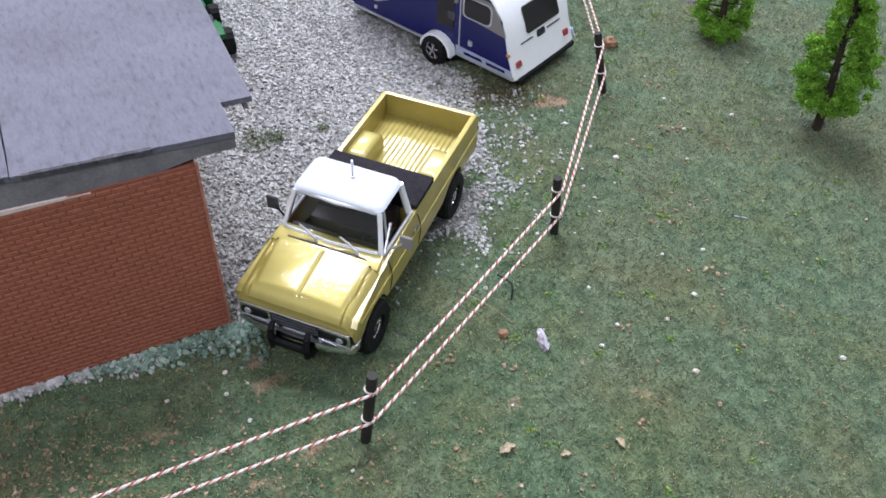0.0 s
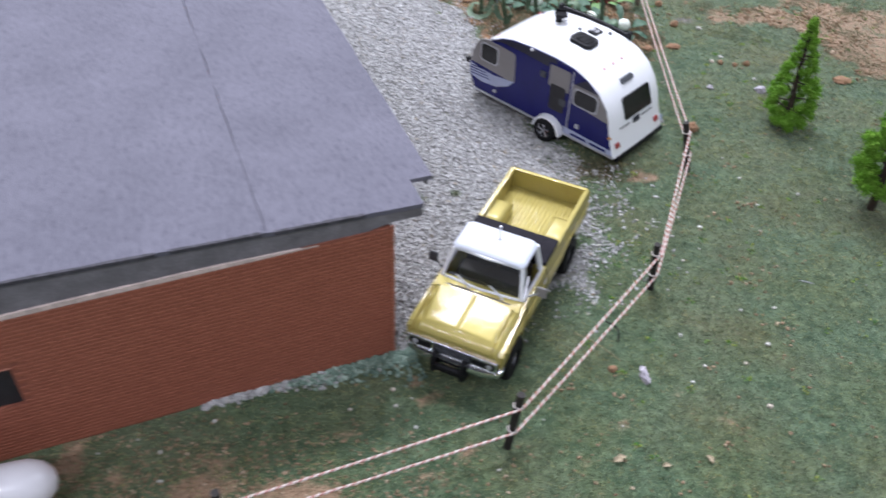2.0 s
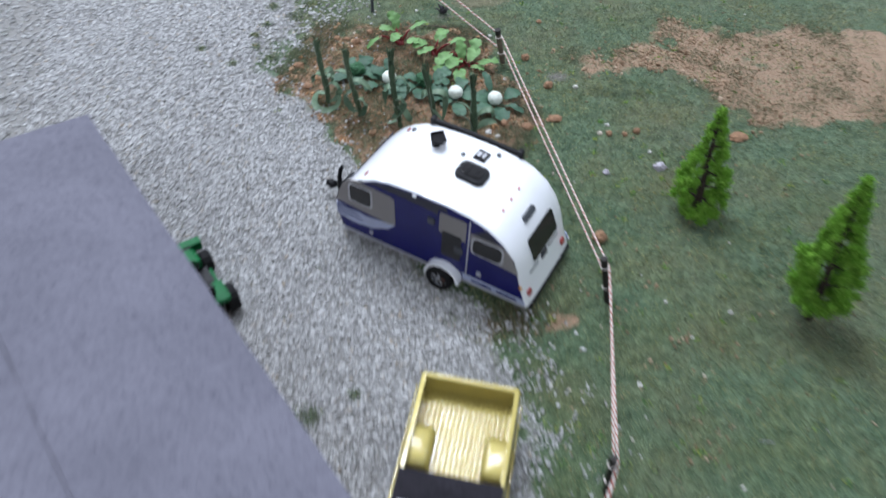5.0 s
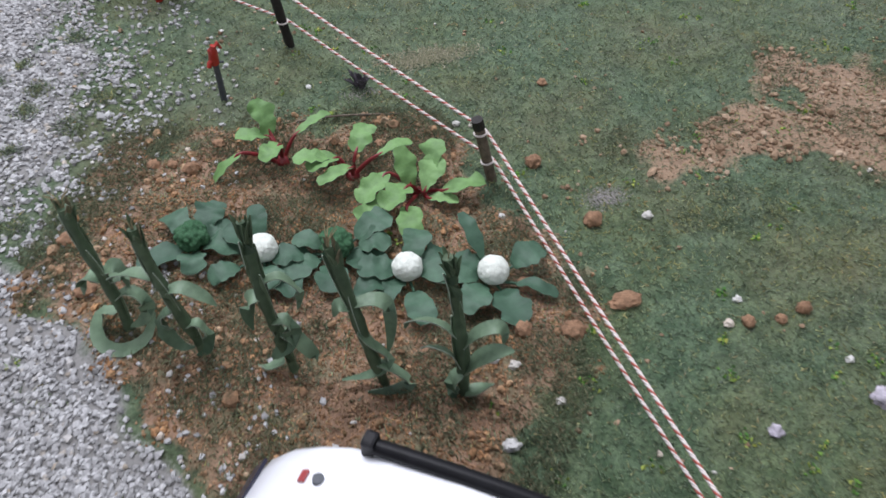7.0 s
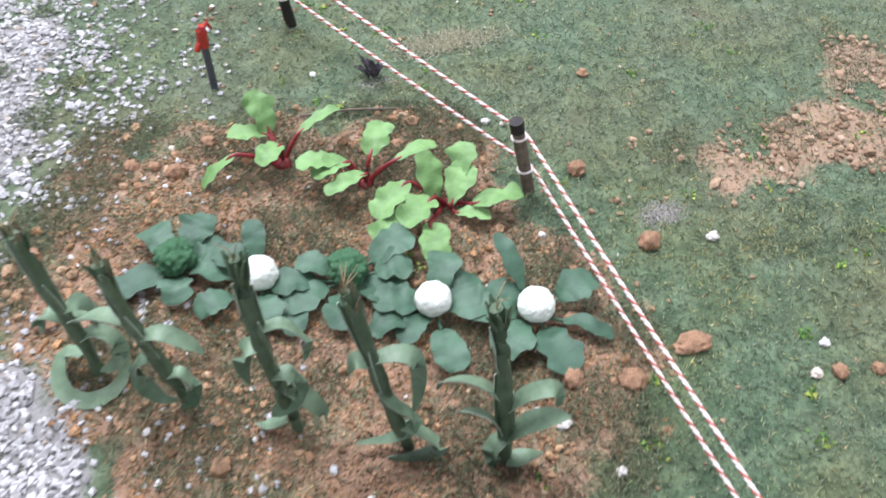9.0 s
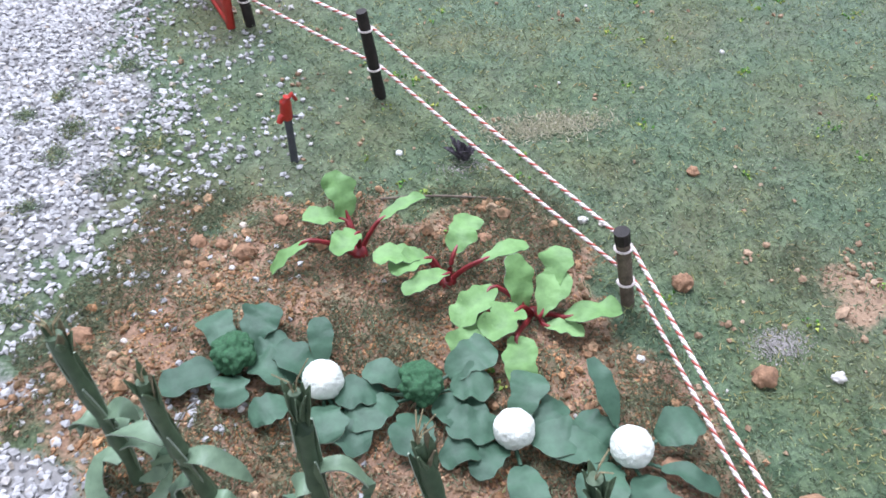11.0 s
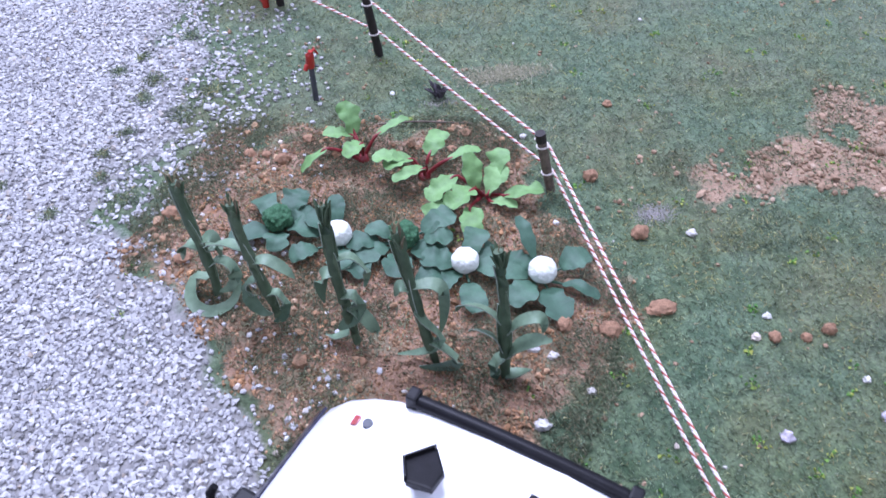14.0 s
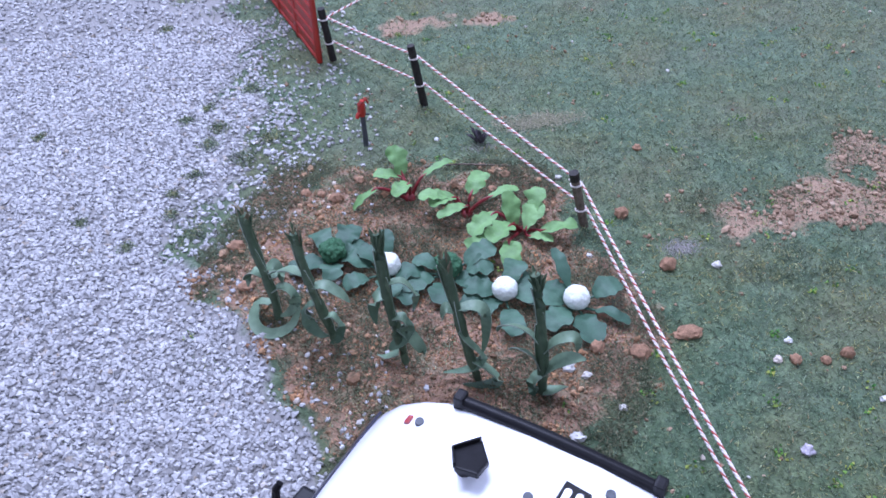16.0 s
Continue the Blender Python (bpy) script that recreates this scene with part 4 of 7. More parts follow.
def fence():
    f = thing("fence", *POSTS[2][:2], 0, "dark stick posts strung with two red-and-white twisted cords", "fence")
    o = Vector((POSTS[2][0], POSTS[2][1], 0))
    tops = []
    for i, (x, y, h, lx, ly) in enumerate(POSTS):
        base = Vector((x, y, 0)) - o
        lean = Vector((math.sin(radians(lx)), math.sin(radians(ly)), 1)).normalized()
        bm = bmesh.new()
        k = 9
        pts = [base + lean * (h * j / k - (1.0 if j == 0 else 0)) for j in range(k + 1)]
        tube(bm, pts, [1.28 + 0.12 * noise.noise(Vector((i * 3.1, j, 0))) for j in range(k + 1)], 10)
        post = part("post", bm, M_POST_WORN if i == 5 else M_POST, f, smooth=40)
        if i == 5:
            bm = bmesh.new()
            tube(bm, [base + lean * (h - 2.4), base + lean * (h + 0.15)], 1.38, 10)
            part("post_cap", bm, M_POST, post, "dark painted top")
        up, lo = base + lean * h * 0.80, base + lean * h * 0.35
        for c in (up, lo):
            bm = bmesh.new()
            ring(bm, c, lean + Vector((0.1, 0.05, 0)), 1.42, 0.24, 14, 6)
            part("cord_loop", bm, M_CORD_W, post)
        tops.append((up, lo))
    side = []
    for i, (up, lo) in enumerate(tops):
        a = tops[max(i - 1, 0)][0]
        b = tops[min(i + 1, len(tops) - 1)][0]
        d = (b - a).normalized()
        out = Vector((d.y, -d.x, 0)).normalized() * 1.6
        side.append((up + out, lo + out))
    for name, k in (("upper_cord", 0), ("lower_cord", 1)):
        for i in range(len(side) - 1):
            a, b = side[i][k], side[i + 1][k]
            sag = 0.35 if (b - a).length < 100 else 0.6
            pts = [a.lerp(b, j / 8) - Vector((0, 0, sag * 4 * (j / 8) * (1 - j / 8))) for j in range(9)]
            cord(name, pts, f)
    a = tops[-1][0]
    cord("upper_cord", [a, a + Vector((17, 13, 1)), a + Vector((60, 48, 0))], f)
    a = tops[0]
    cord("upper_cord", [a[0], a[0] + Vector((-70, -36, 0))], f)
    cord("lower_cord", [a[1], a[1] + Vector((-70, -36, 0))], f)
    return f


fence()

# ---- the camper: local x from the rear to the front, near side at y = 0, far side at y = -39.5 ----
CAMPER_W = 37.8
SIDE = [(0.0, 5.0), (1.4, 8.8), (2.9, 12.8), (5.1, 20.5), (7.9, 26.2), (12.0, 31.2), (18.0, 35.2), (25.0, 37.5), (34.0, 38.5), (46.5, 38.5), (57.0, 37.7), (63.2, 36.1), (67.9, 33.6), (72.8, 29.8), (76.6, 25.2), (79.2, 20.5),
        (80.3, 16.4), (79.8, 12.2), (78.3, 8.2), (75.8, 6.0)]


def outline_offset(points, k):
    """The open outline moved outwards by k."""
    out = []
    for i, (x, z) in enumerate(points):
        a, b = points[max(i - 1, 0)], points[min(i + 1, len(points) - 1)]
        d = Vector((b[0] - a[0], b[1] - a[1])).normalized()
        out.append((x - d.y * k, z + d.x * k))
    return out


def wheel(parent, x, y, z, r, width, face, tread=True, hub=0.62, spokes=5):
    """A toy wheel; face is +1 or -1 for the side that is seen."""
    bm = bmesh.new()
    n = 28
    prof = [(r * hub, -width / 2), (r * 0.9, -width / 2), (r, -width * 0.36), (r, width * 0.36), (r * 0.9, width / 2), (r * hub, width / 2)]
    rows = []
    for i in range(n):
        a = i * math.tau / n
        k = 1.0 if not tread or i % 2 else 0.965
        rows.append([bm.verts.new((x + p * (k if p == r else 1) * math.cos(a), y + q, z + p * (k if p == r else 1) * math.sin(a))) for p, q in prof])
    for i in range(n):
        for j in range(len(prof)):
            bm.faces.new((rows[i][j], rows[(i + 1) % n][j], rows[(i + 1) % n][(j + 1) % len(prof)], rows[i][(j + 1) % len(prof)]))
    w = new("wheel")
    w.parent = parent
    part("tyre", bm, M_RUBBER, w)
    bm = bmesh.new()
    f = y + face * width * 0.18
    tube(bm, [(x, y - width * 0.4, z), (x, f - face * 0.3, z)], r * hub, 20)
    part("rim_barrel", bm, M_BLACK, w)
    bm = bmesh.new()
    ring(bm, (x, f + face * 0.35, z), (0, 1, 0), r * hub * 0.94, r * 0.045, 24, 6)
    for i in range(spokes):
        a = i * math.tau / spokes + 0.3
        for da in (-0.16, 0.16):
            tube(bm, [(x + r * 0.1 * math.cos(a), f + face * 0.25, z + r * 0.1 * math.sin(a)), (x + r * hub * 0.92 * math.cos(a + da), f + face * 0.3, z + r * hub * 0.92 * math.sin(a + da))], r * 0.055, 5)
    tube(bm, [(x, f, z), (x, f + face * 0.7, z)], [r * 0.19, r * 0.13], 12)
    part("rim", bm, M_CHROME, w, smooth=40)
    return w


def camper():
    c = thing("camper", 35.8, 228.8, 140.8, "white and navy teardrop camper trailer parked on gravel", "camper")
    W = CAMPER_W
    bm = bmesh.new()
    rows = []
    for y, k in ((0.0, -0.5), (-0.35, -0.1), (-1.2, 0.1), (-3.5, 0.25), (-9, 0.35), (-W / 2, 0.4), (-W + 9, 0.35), (-W + 3.5, 0.1), (-W + 1.2, -0.3), (-W + 0.35, -0.8), (-W, -1.4)):
        pts = outline_offset(SIDE, k)
        pts[0] = (pts[0][0], 5.0)
        pts[-1] = (pts[-1][0], 5.6)
        rows.append([(x, y, z) for x, z in pts])
    loft(bm, rows, True, True)
    shell = part("shell", bm, M_WHITE, c, "glossy white moulded roof and ends", smooth=35)

    def on_side(name, outline, mat, h, parent=c, label="", bevel=0.0, far=False):
        bm = bmesh.new()
        slab(bm, outline, (lambda a, b, k: (a, -W - 0.12 - k, b)) if far else (lambda a, b, k: (a, -0.12 + k, b)), h + 0.12, bevel)
        return part(name, bm, mat, parent, label)

    inner = [(x, z) for x, z in outline_offset(SIDE, -0.75)]
    inner[0], inner[-1] = (0.9, 5.6), (76.0, 6.3)
    on_side("side_panel", inner, M_NAVY, 0.25, label="navy blue painted side")
    inner = [(x, z) for x, z in outline_offset(SIDE, -3.0)]
    inner[0], inner[-1] = (3.2, 5.6), (73.6, 6.3)
    on_side("side_panel", inner, M_NAVY, 0.25, far=True, label="navy blue painted side")
    # dark band under the roof line
    band_top = [(x, z) for x, z in outline_offset(SIDE, -1.0)]
    up = [p for p in band_top if 33 < p[0] < 74 and p[1] > 30]
    on_side("awning_band", up + [(70, 32.6), (62, 34.0), (50, 33.8), (38, 33.0), (33, 33.4)], M_NAVY_DARK, 0.45, label="dark folded awning band")
    rear = [p for p in band_top if 5 < p[0] < 24 and p[1] > 16]
    on_side("rear_quarter", rear + [(23.6, 30.5), (12.2, 30.6), (7.2, 25.0)], M_NAVY_DARK, 0.42)
    fr = [(79.2, 19.0), (78.2, 24.0), (76.5, 27.8), (74.0, 31.2), (70.0, 32.2), (56.0, 31.4), (54.7, 30.2), (54.2, 18.6), (55.2, 17.4)]
    on_side("front_graphic", fr, M_GREYPRINT, 0.42, label="warm grey printed front panel")
    on_side("swoosh", [(79.6, 17.6), (78.9, 12.0), (72.0, 10.7), (64.0, 11.6), (57.5, 14.6), (54.3, 18.0), (66, 16.4)], M_BLUEGREY, 0.5, label="pale blue printed swoosh")
    for i in range(4):
        z = 12.8 + i * 1.25
        on_side("swoosh_line", [(79.2, z), (79.3, z + 0.45), (68 + i, z + 0.9), (68 + i, z + 0.6)], M_NAVY, 0.62)
    on_side("rear_graphic", [(23.8, 21.6), (24.3, 30.4), (12.2, 30.4), (8.2, 26.4), (5.9, 21.6), (5.3, 19.9)], M_GREYPRINT, 0.44, label="warm grey printed rear panel")
    for name, o in (("front_window", rounded(64.4, 73.3, 22.0, 29.8, 1.5)), ("rear_window_side", rounded(11.8, 23.0, 21.8, 28.8, 1.9))):
        w = on_side("side_window", o, M_GLASSDARK, 0.8, bevel=0.25, label="tinted side window")
        grown = [(a + (0.6 if a > sum(p[0] for p in o) / len(o) else -0.6), b + (0.5 if b > sum(p[1] for p in o) / len(o) else -0.5)) for a, b in o]
        on_side("window_frame", grown, M_SILVER, 0.6, w)
    # door with its window and screen
    door = on_side("door", rounded(25.0, 37.2, 9.0, 35.6, 1.6), M_NAVY, 0.55, bevel=0.15, label="navy entry door")
    on_side("door_panel", rounded(25.8, 36.4, 25.0, 34.8, 1.0), M_GREYPRINT, 0.64, door)
    on_side("door_window", rounded(27.4, 35.0, 14.5, 26.5, 0.8), M_DARKWIN, 0.72, door)
    on_side("door_handle", rounded(26.6, 30.0, 18.2, 21.4, 0.6), M_IRON, 0.95, door, bevel=0.2)
    on_side("door_seam", [(24.5, 9), (25.0, 9), (25.0, 35.8), (24.5, 35.8)], M_SILVER, 0.5, door)
    on_side("porch_lamp", rounded(38.2, 41.0, 27.2, 30.0, 0.5), M_IRON, 0.9, bevel=0.2)
    on_side("outlet", rounded(18.8, 20.6, 11.0, 13.0, 0.3), M_SILVER, 0.7)
    on_side("outlet", rounded(63.8, 65.2, 8.4, 9.8, 0.3), M_SILVER, 0.7)
    on_side("marker_lamp", rounded(2.8, 4.2, 13.4, 14.2, 0.2), M_AMBER, 0.6)
    on_side("grab_bar", rounded(45.8, 47.4, 36.6, 37.6, 0.3), M_WHITE, 0.8)
    # lower trim
    for far in (False, True):
        on_side("sill_trim", [(0.2, 5.0), (76.6, 5.4), (77.2, 6.3), (41.5, 6.1), (0.6, 6.2)], M_SILVER, 0.7, far=far, label="silver sill trim")
        on_side("rear_sill_panel", [(0.9, 6.0), (25.6, 6.0), (26.2, 9.0), (1.8, 8.4)], M_BLUEGREY, 0.5, far=far)
    for x0 in (4.0, 14.0):
        on_side("sill_stripe", [(x0, 6.7), (x0 + 8, 6.7), (x0 + 8.4, 7.7), (x0 + 0.4, 7.7)], M_NAVY, 0.6)
    for sgn, yy in ((1, 0.0), (-1, -W)):
        bm = bmesh.new()
        arc = [(33.2 + 7.2 * math.cos(a), 4.8 + 6.8 * math.sin(a)) for a in [math.pi * k / 14 for k in range(15)]]
        arc_in = [(33.2 + 6.1 * math.cos(a), 4.8 + 5.7 * math.sin(a)) for a in [math.pi * k / 14 for k in range(15)]]
        loft(bm, [[(xo, yy, zo), (xo, yy + sgn * 3.4, zo - 0.3), (xi, yy + sgn * 3.6, zi), (xi, yy, zi)] for (xo, zo), (xi, zi) in zip(arc, arc_in)])
        part("mudguard", bm, M_WHITE, c, smooth=40)
        bm = bmesh.new()
        tube(bm, [(33.2, yy + sgn * 0.1, 5.2), (33.2, yy + sgn * 0.35, 5.2)], 6.2, 24)
        part("wheel_well", bm, M_BLACK, c)
        wheel(c, 33.4, yy + sgn * 3.4, 5.3, 5.3, 3.4, sgn)
    bm = bmesh.new()
    front = [q for q in outline_offset(SIDE, 0.75) if q[0] > 75 and 7 < q[1] < 28]
    back = [q for q in outline_offset(SIDE, 0.2) if q[0] > 75 and 7 < q[1] < 28]
    loft(bm, [[(x, -1.6, z), (x, -W + 1.6, z), (xb, -W + 1.6, zb), (xb, -1.6, zb)] for (x, z), (xb, zb) in zip(front, back)])
    part("front_panel", bm, M_NAVY_DARK, c, "dark navy front panel")
    # chassis
    bm = bmesh.new()
    box(bm, 0.5, 79, -W + 1.5, -1.5, 3.2, 5.6, 0.4)
    part("chassis", bm, M_BLACK, c)
    bm = bmesh.new()
    box(bm, -1.0, 0.8, -W + 1.4, -1.4, 3.0, 5.2, 0.4)
    part("rear_bumper", bm, M_BLACK, c)
    # rear wall: window, vent, lamps, badge
    z0 = 18.0

    def rear_x(z, y):
        """Where the rear shell lies at that height."""
        pts = outline_offset(SIDE, 0.4 if -W + 7 < y < -7 else 0.25)
        for (xa, za), (xb, zb) in zip(pts, pts[1:]):
            if za <= z <= zb:
                return xa + (xb - xa) * (z - za) / (zb - za)
        return pts[0][0]

    def on_rear(name, o, mat, h, parent=c, label=""):
        bm = bmesh.new()
        slab(bm, o, lambda a, b, k: (rear_x(b, a) + 0.35 - k, a, b + 0.25 * k), h + 0.35, 0.12)
        return part(name, bm, mat, parent, label)

    on_rear("rear_window", rounded(-29.8, -10.4, 17.4, 26.2, 1.0), M_GLASSDARK, 0.5, label="tinted rear window")
    on_rear("vent_louvre", rounded(-22.5, -14.0, 30.0, 31.8, 0.8), M_IRON, 0.5)
    for y in (-33.5, -4.8):
        on_rear("tail_lamp", rounded(y, y + 2.6, 8.6, 10.6, 0.3), M_REDLENS, 0.6, label="small red tail lamp")
    for y, ln in ((-30.0, 8.0), (-13.5, 7.0)):
        on_rear("badge_bar", rounded(y, y + ln, 15.0, 15.5, 0.2), M_IRON, 0.25)
    on_rear("badge", rounded(-20.6, -16.0, 14.0, 16.4, 0.5), M_NAVY_DARK, 0.3)
    # roof fittings
    def roof_z(x, y):
        pts = outline_offset(SIDE, 0.4 - 0.0006 * (y + W / 2) ** 2)
        for (xa, za), (xb, zb) in zip(pts, pts[1:]):
            if xa <= x <= xb and za > 25:
                return za + (zb - za) * (x - xa) / (xb - xa)
        return 41.0

    z = roof_z(52.6, -25.5)
    bm = bmesh.new()
    tube(bm, [(52.6, -25.2, z - 0.4), (52.6, -25.2, z + 2.8)], 1.5, 14)
    vent = part("roof_vent", bm, M_BLACK, c, "black pentagonal roof vent cowl")
    bm = bmesh.new()
    pent = [(-0.6, -3.9), (-3.4, -0.6), (-3.2, 2.6), (0.4, 3.2), (2.4, 0.2)]
    slab(bm, [(a * 1.05, b * 1.05) for a, b in pent], lambda a, b, k: (52.4 + a, -25.6 + b, z + 2.6 + k + 0.18 * b), 1.3, 0.35)
    part("cowl", bm, M_BLACK, vent)
    bm = bmesh.new()
    loft(bm, [[(52.4 + a, -25.6 + b, z + 3.4 + 0.18 * b), (52.4 + a, -25.6 + b, z + 4.7 + 0.18 * b), (52.4 + a * 0.86, -25.6 + b * 0.86, z + 4.7 + 0.18 * b), (52.4 + a * 0.86, -25.6 + b * 0.86, z + 3.4 + 0.18 * b)] for a, b in [(-0.4, -4.2), (2.7, 0.2), (0.6, 3.5)]])
    part("cowl_lip", bm, M_BLACK, vent)
    z = roof_z(32.5, -16)
    bm = bmesh.new()
    slab(bm, rounded(28.2, 39.4, -22.2, -13.4, 2.6), lambda a, b, k: (a, b, roof_z(a, b) - 0.3 + k), 1.9, 0.5)
    hatch = part("roof_hatch", bm, M_BLACK, c, "black rounded roof hatch")
    bm = bmesh.new()
    slab(bm, rounded(29.8, 37.8, -20.8, -15.0, 1.8), lambda a, b, k: (a, b, roof_z(a, b) + 1.5 + k), 0.35, 0.15)
    part("hatch_lid", bm, M_GLASSDARK, hatch)
    for a in (31.8, 34.8):
        bm = bmesh.new()
        tube(bm, [(a, -19.8, roof_z(a, -18) + 1.8), (a + 0.4, -15.6, roof_z(a, -16) + 1.8)], 0.22, 6)
        part("hatch_rib", bm, M_BLACK, hatch)
    bm = bmesh.new()
    slab(bm, [(32.8, -30.2), (37.3, -30.6), (37.6, -25.5), (33.1, -25.2)], lambda a, b, k: (a, b, roof_z(a, b) - 0.3 + k), 1.1, 0.2)
    sq = part("square_vent", bm, M_BLACK, c)
    for a in (34.2, 36.2):
        bm = bmesh.new()
        slab(bm, rounded(a - 0.6, a + 0.6, -29.3, -26.6, 0.5), lambda x, y, k: (x, y, roof_z(x, y) + 0.7 + k), 0.3, 0.08)
        part("vent_slot", bm, M_SILVER, sq)
    for a, b in ((41.4, -25.2), (30.4, -32.1), (65.0, -31.4)):
        bm = bmesh.new()
        tube(bm, [(a, b, roof_z(a, b) - 0.3), (a, b, roof_z(a, b) + 0.55)], [0.85, 0.8], 12)
        part("roof_plug", bm, M_IRON, c)
    for a, b in ((67.6, -31.8), (68.8, -4.0), (17.8, -23.2), (17.8, -17.0), (17.8, -10.6)):
        bm = bmesh.new()
        s = 0.9 if a > 50 else 0.55
        slab(bm, rounded(a - 0.6 * s, a + 0.6 * s, b - s, b + s, 0.15), lambda x, y, k: (x, y, roof_z(x, y) - 0.35 + k), 0.75, 0.1)
        part("clearance_lamp", bm, M_REDLENS if a > 50 else M_AMBERDIM, c, "tiny red clearance lamp")
    # awning roll along the far roof edge
    bm = bmesh.new()
    tube(bm, [(x, -W + 0.4, 38.4 - 0.0022 * (x - 44) ** 2) for x in (24.5, 31, 37, 43, 49, 55, 60)], 1.2, 10)
    roll = part("awning_roll", bm, M_BLACK, c, "black awning roll along the roof edge", smooth=40)
    for x in (24.2, 60.2):
        bm = bmesh.new()
        box(bm, x - 1.0, x + 1.0, -W - 1.0, -W + 1.5, 35.2, 39.6, 0.5, 2)
        part("awning_bracket", bm, M_BLACK, roll)
    # drawbar, coupler and jack
    for y in (-W / 2 - 9, -W / 2 + 9):
        bm = bmesh.new()
        tube(bm, [(78, y, 4.6), (91.5, -W / 2 + (1 if y > -W / 2 else -1), 5.0)], 0.9, 6)
        part("drawbar", bm, M_BLACK, c)
    bm = bmesh.new()
    tube(bm, [(90.4, -W / 2 + 1.5, 0.2), (90.4, -W / 2 + 1.5, 10), (90.2, -W / 2 + 0.9, 14), (89.6, -W / 2, 15.4)], [0.9, 0.9, 0.8, 0.7], 8)
    part("jack", bm, M_BLACK, c, "black tongue jack")
    bm = bmesh.new()
    lump(bm, (93.5, -W / 2 + 2.6, 6.4), 2.1, 2, 0.1, (1.2, 0.9, 0.8))
    part("coupler", bm, M_BLACK, c, smooth=True)
    bm = bmesh.new()
    box(bm, 82.5, 88.5, -W / 2 - 4.5, -W / 2 + 4.5, 5.2, 10.0, 0.8, 2)
    part("gas_box", bm, M_BLACK, c)
    bm = bmesh.new()
    tube(bm, [(80.0, -W + 6, 9), (82.4, -W + 6, 11), (82.6, -W / 2, 11.5), (82.4, -6, 11), (80.0, -6, 9)], 0.7, 6)
    part("front_rail", bm, M_BLACK, c)
    return c


camper()

# ---- the pickup: local x from the tailgate to the front bumper, y to its left, z up ----
def pickup():
    p = thing("pickup_truck", 6.75, 190.65, 248.77, "gold toy pickup truck with a white cab roof beside the house", "truck", z=2.0)

    def arch(cx, r, z0, n=9):
        """Points of a wheel arch from front to rear, for the lower edge run from front to back."""
        a0 = math.asin(max(-1, min(1, (z0 - 7.4) / r)))
        return [(cx + r * math.cos(a0 + (math.pi - 2 * a0) * k / n), 7.4 + r * math.sin(a0 + (math.pi - 2 * a0) * k / n)) for k in range(n + 1)]

    def swell(z, k):
        """Half the body's width at that height, k beyond the inner skin."""
        return 13.7 + k * (1.0 - 0.055 * max(0, 13.2 - z) - 0.058 * max(0, z - 15.6) ** 1.5)

    FW, RW = 74.6, 20.6
    for s in (1, -1):
        side = [(0.4, 19.6), (0.0, 18.0), (0.2, 9.2), (1.2, 8.0)]
        side += arch(RW, 7.4, 8.0)[::-1]
        side += [(36, 7.6), (58, 7.6)]
        side += arch(FW, 7.6, 8.0)[::-1]
        side += [(84.6, 9.4), (85.6, 12.4), (85.4, 15.6), (84.0, 16.8), (78, 17.6), (70.2, 18.3), (66, 19.4), (46, 20.0), (30, 20.0)]
        bm = bmesh.new()
        bulge = lambda a, b, k: (a, s * swell(b, k), b)
        slab(bm, side, bulge, 2.7, 0.55)
        nm = part("body_side", bm, M_GOLD, p, "gold body side with round wheel arches", smooth=30)
        # body crease
        bm = bmesh.new()
        tube(bm, [(x, s * 16.28, 15.4) for x in (2.5, 25, 46, 66, 83)], 0.22, 6)
        part("body_crease", bm, M_GOLD, nm)
        for x in (46.6, 65.2):
            bm = bmesh.new()
            tube(bm, [(x, s * (swell(z, 2.7) - 0.02), z) for z in (9.0, 11, 13.2, 15.6, 17, 18.2, 19.2)], 0.14, 5)
            part("door_gap", bm, M_BLACK, nm)
        bm = bmesh.new()
        tube(bm, [(48.4, s * 16.2, 16.9), (51.0, s * 16.4, 16.9)], 0.32, 6)
        part("door_handle", bm, M_CHROME, nm)
        bm = bmesh.new()
        box(bm, 24, 62, s * 14.6 - 0.6, s * 14.6 + 0.6, 6.7, 7.7, 0.2)
        part("rocker_trim", bm, M_CHROME, nm)
    # bed
    bm = bmesh.new()
    box(bm, 1.2, 46, -13.8, 13.8, 11.0, 12.6)
    floor = part("bed_floor", bm, M_GOLD, p, "ribbed gold bed floor")
    for i in range(17):
        y = -12.4 + i * 1.55
        bm = bmesh.new()
        tube(bm, [(1.8, y, 12.42), (45.8, y, 12.42)], 0.5, 10)
        part("bed_rib", bm, M_GOLD, floor, smooth=40)
    for s in (1, -1):
        bm = bmesh.new()
        prof = [(0.0, 12.3), (0.0, 14.6), (0.5, 16.4), (1.7, 17.5), (3.4, 17.9), (11.6, 17.9), (13.3, 17.5), (14.5, 16.4), (15.0, 14.6), (15.0, 12.3)]
        rings = []
        for inset, y in ((0.0, 13.8), (0.0, 9.4), (0.25, 8.4), (0.9, 7.8), (1.8, 7.5)):
            rings.append([(16.0 + inset + a * (15.0 - 2 * inset) / 15.0, s * y, min(b, 17.9 - inset)) for a, b in prof])
        loft(bm, rings)
        part("wheel_house", bm, M_GOLD, p, "rounded gold wheel housing", smooth=35)
    bm = bmesh.new()
    box(bm, 0.0, 1.6, -14.6, 14.6, 9.4, 19.8, 0.35, 2)
    part("tailgate", bm, M_GOLD, p)
    bm = bmesh.new()
    box(bm, 45.4, 46.6, -14.2, 14.2, 9.4, 19.9, 0.25)
    part("bed_front_wall", bm, M_GOLD, p)
    bm = bmesh.new()
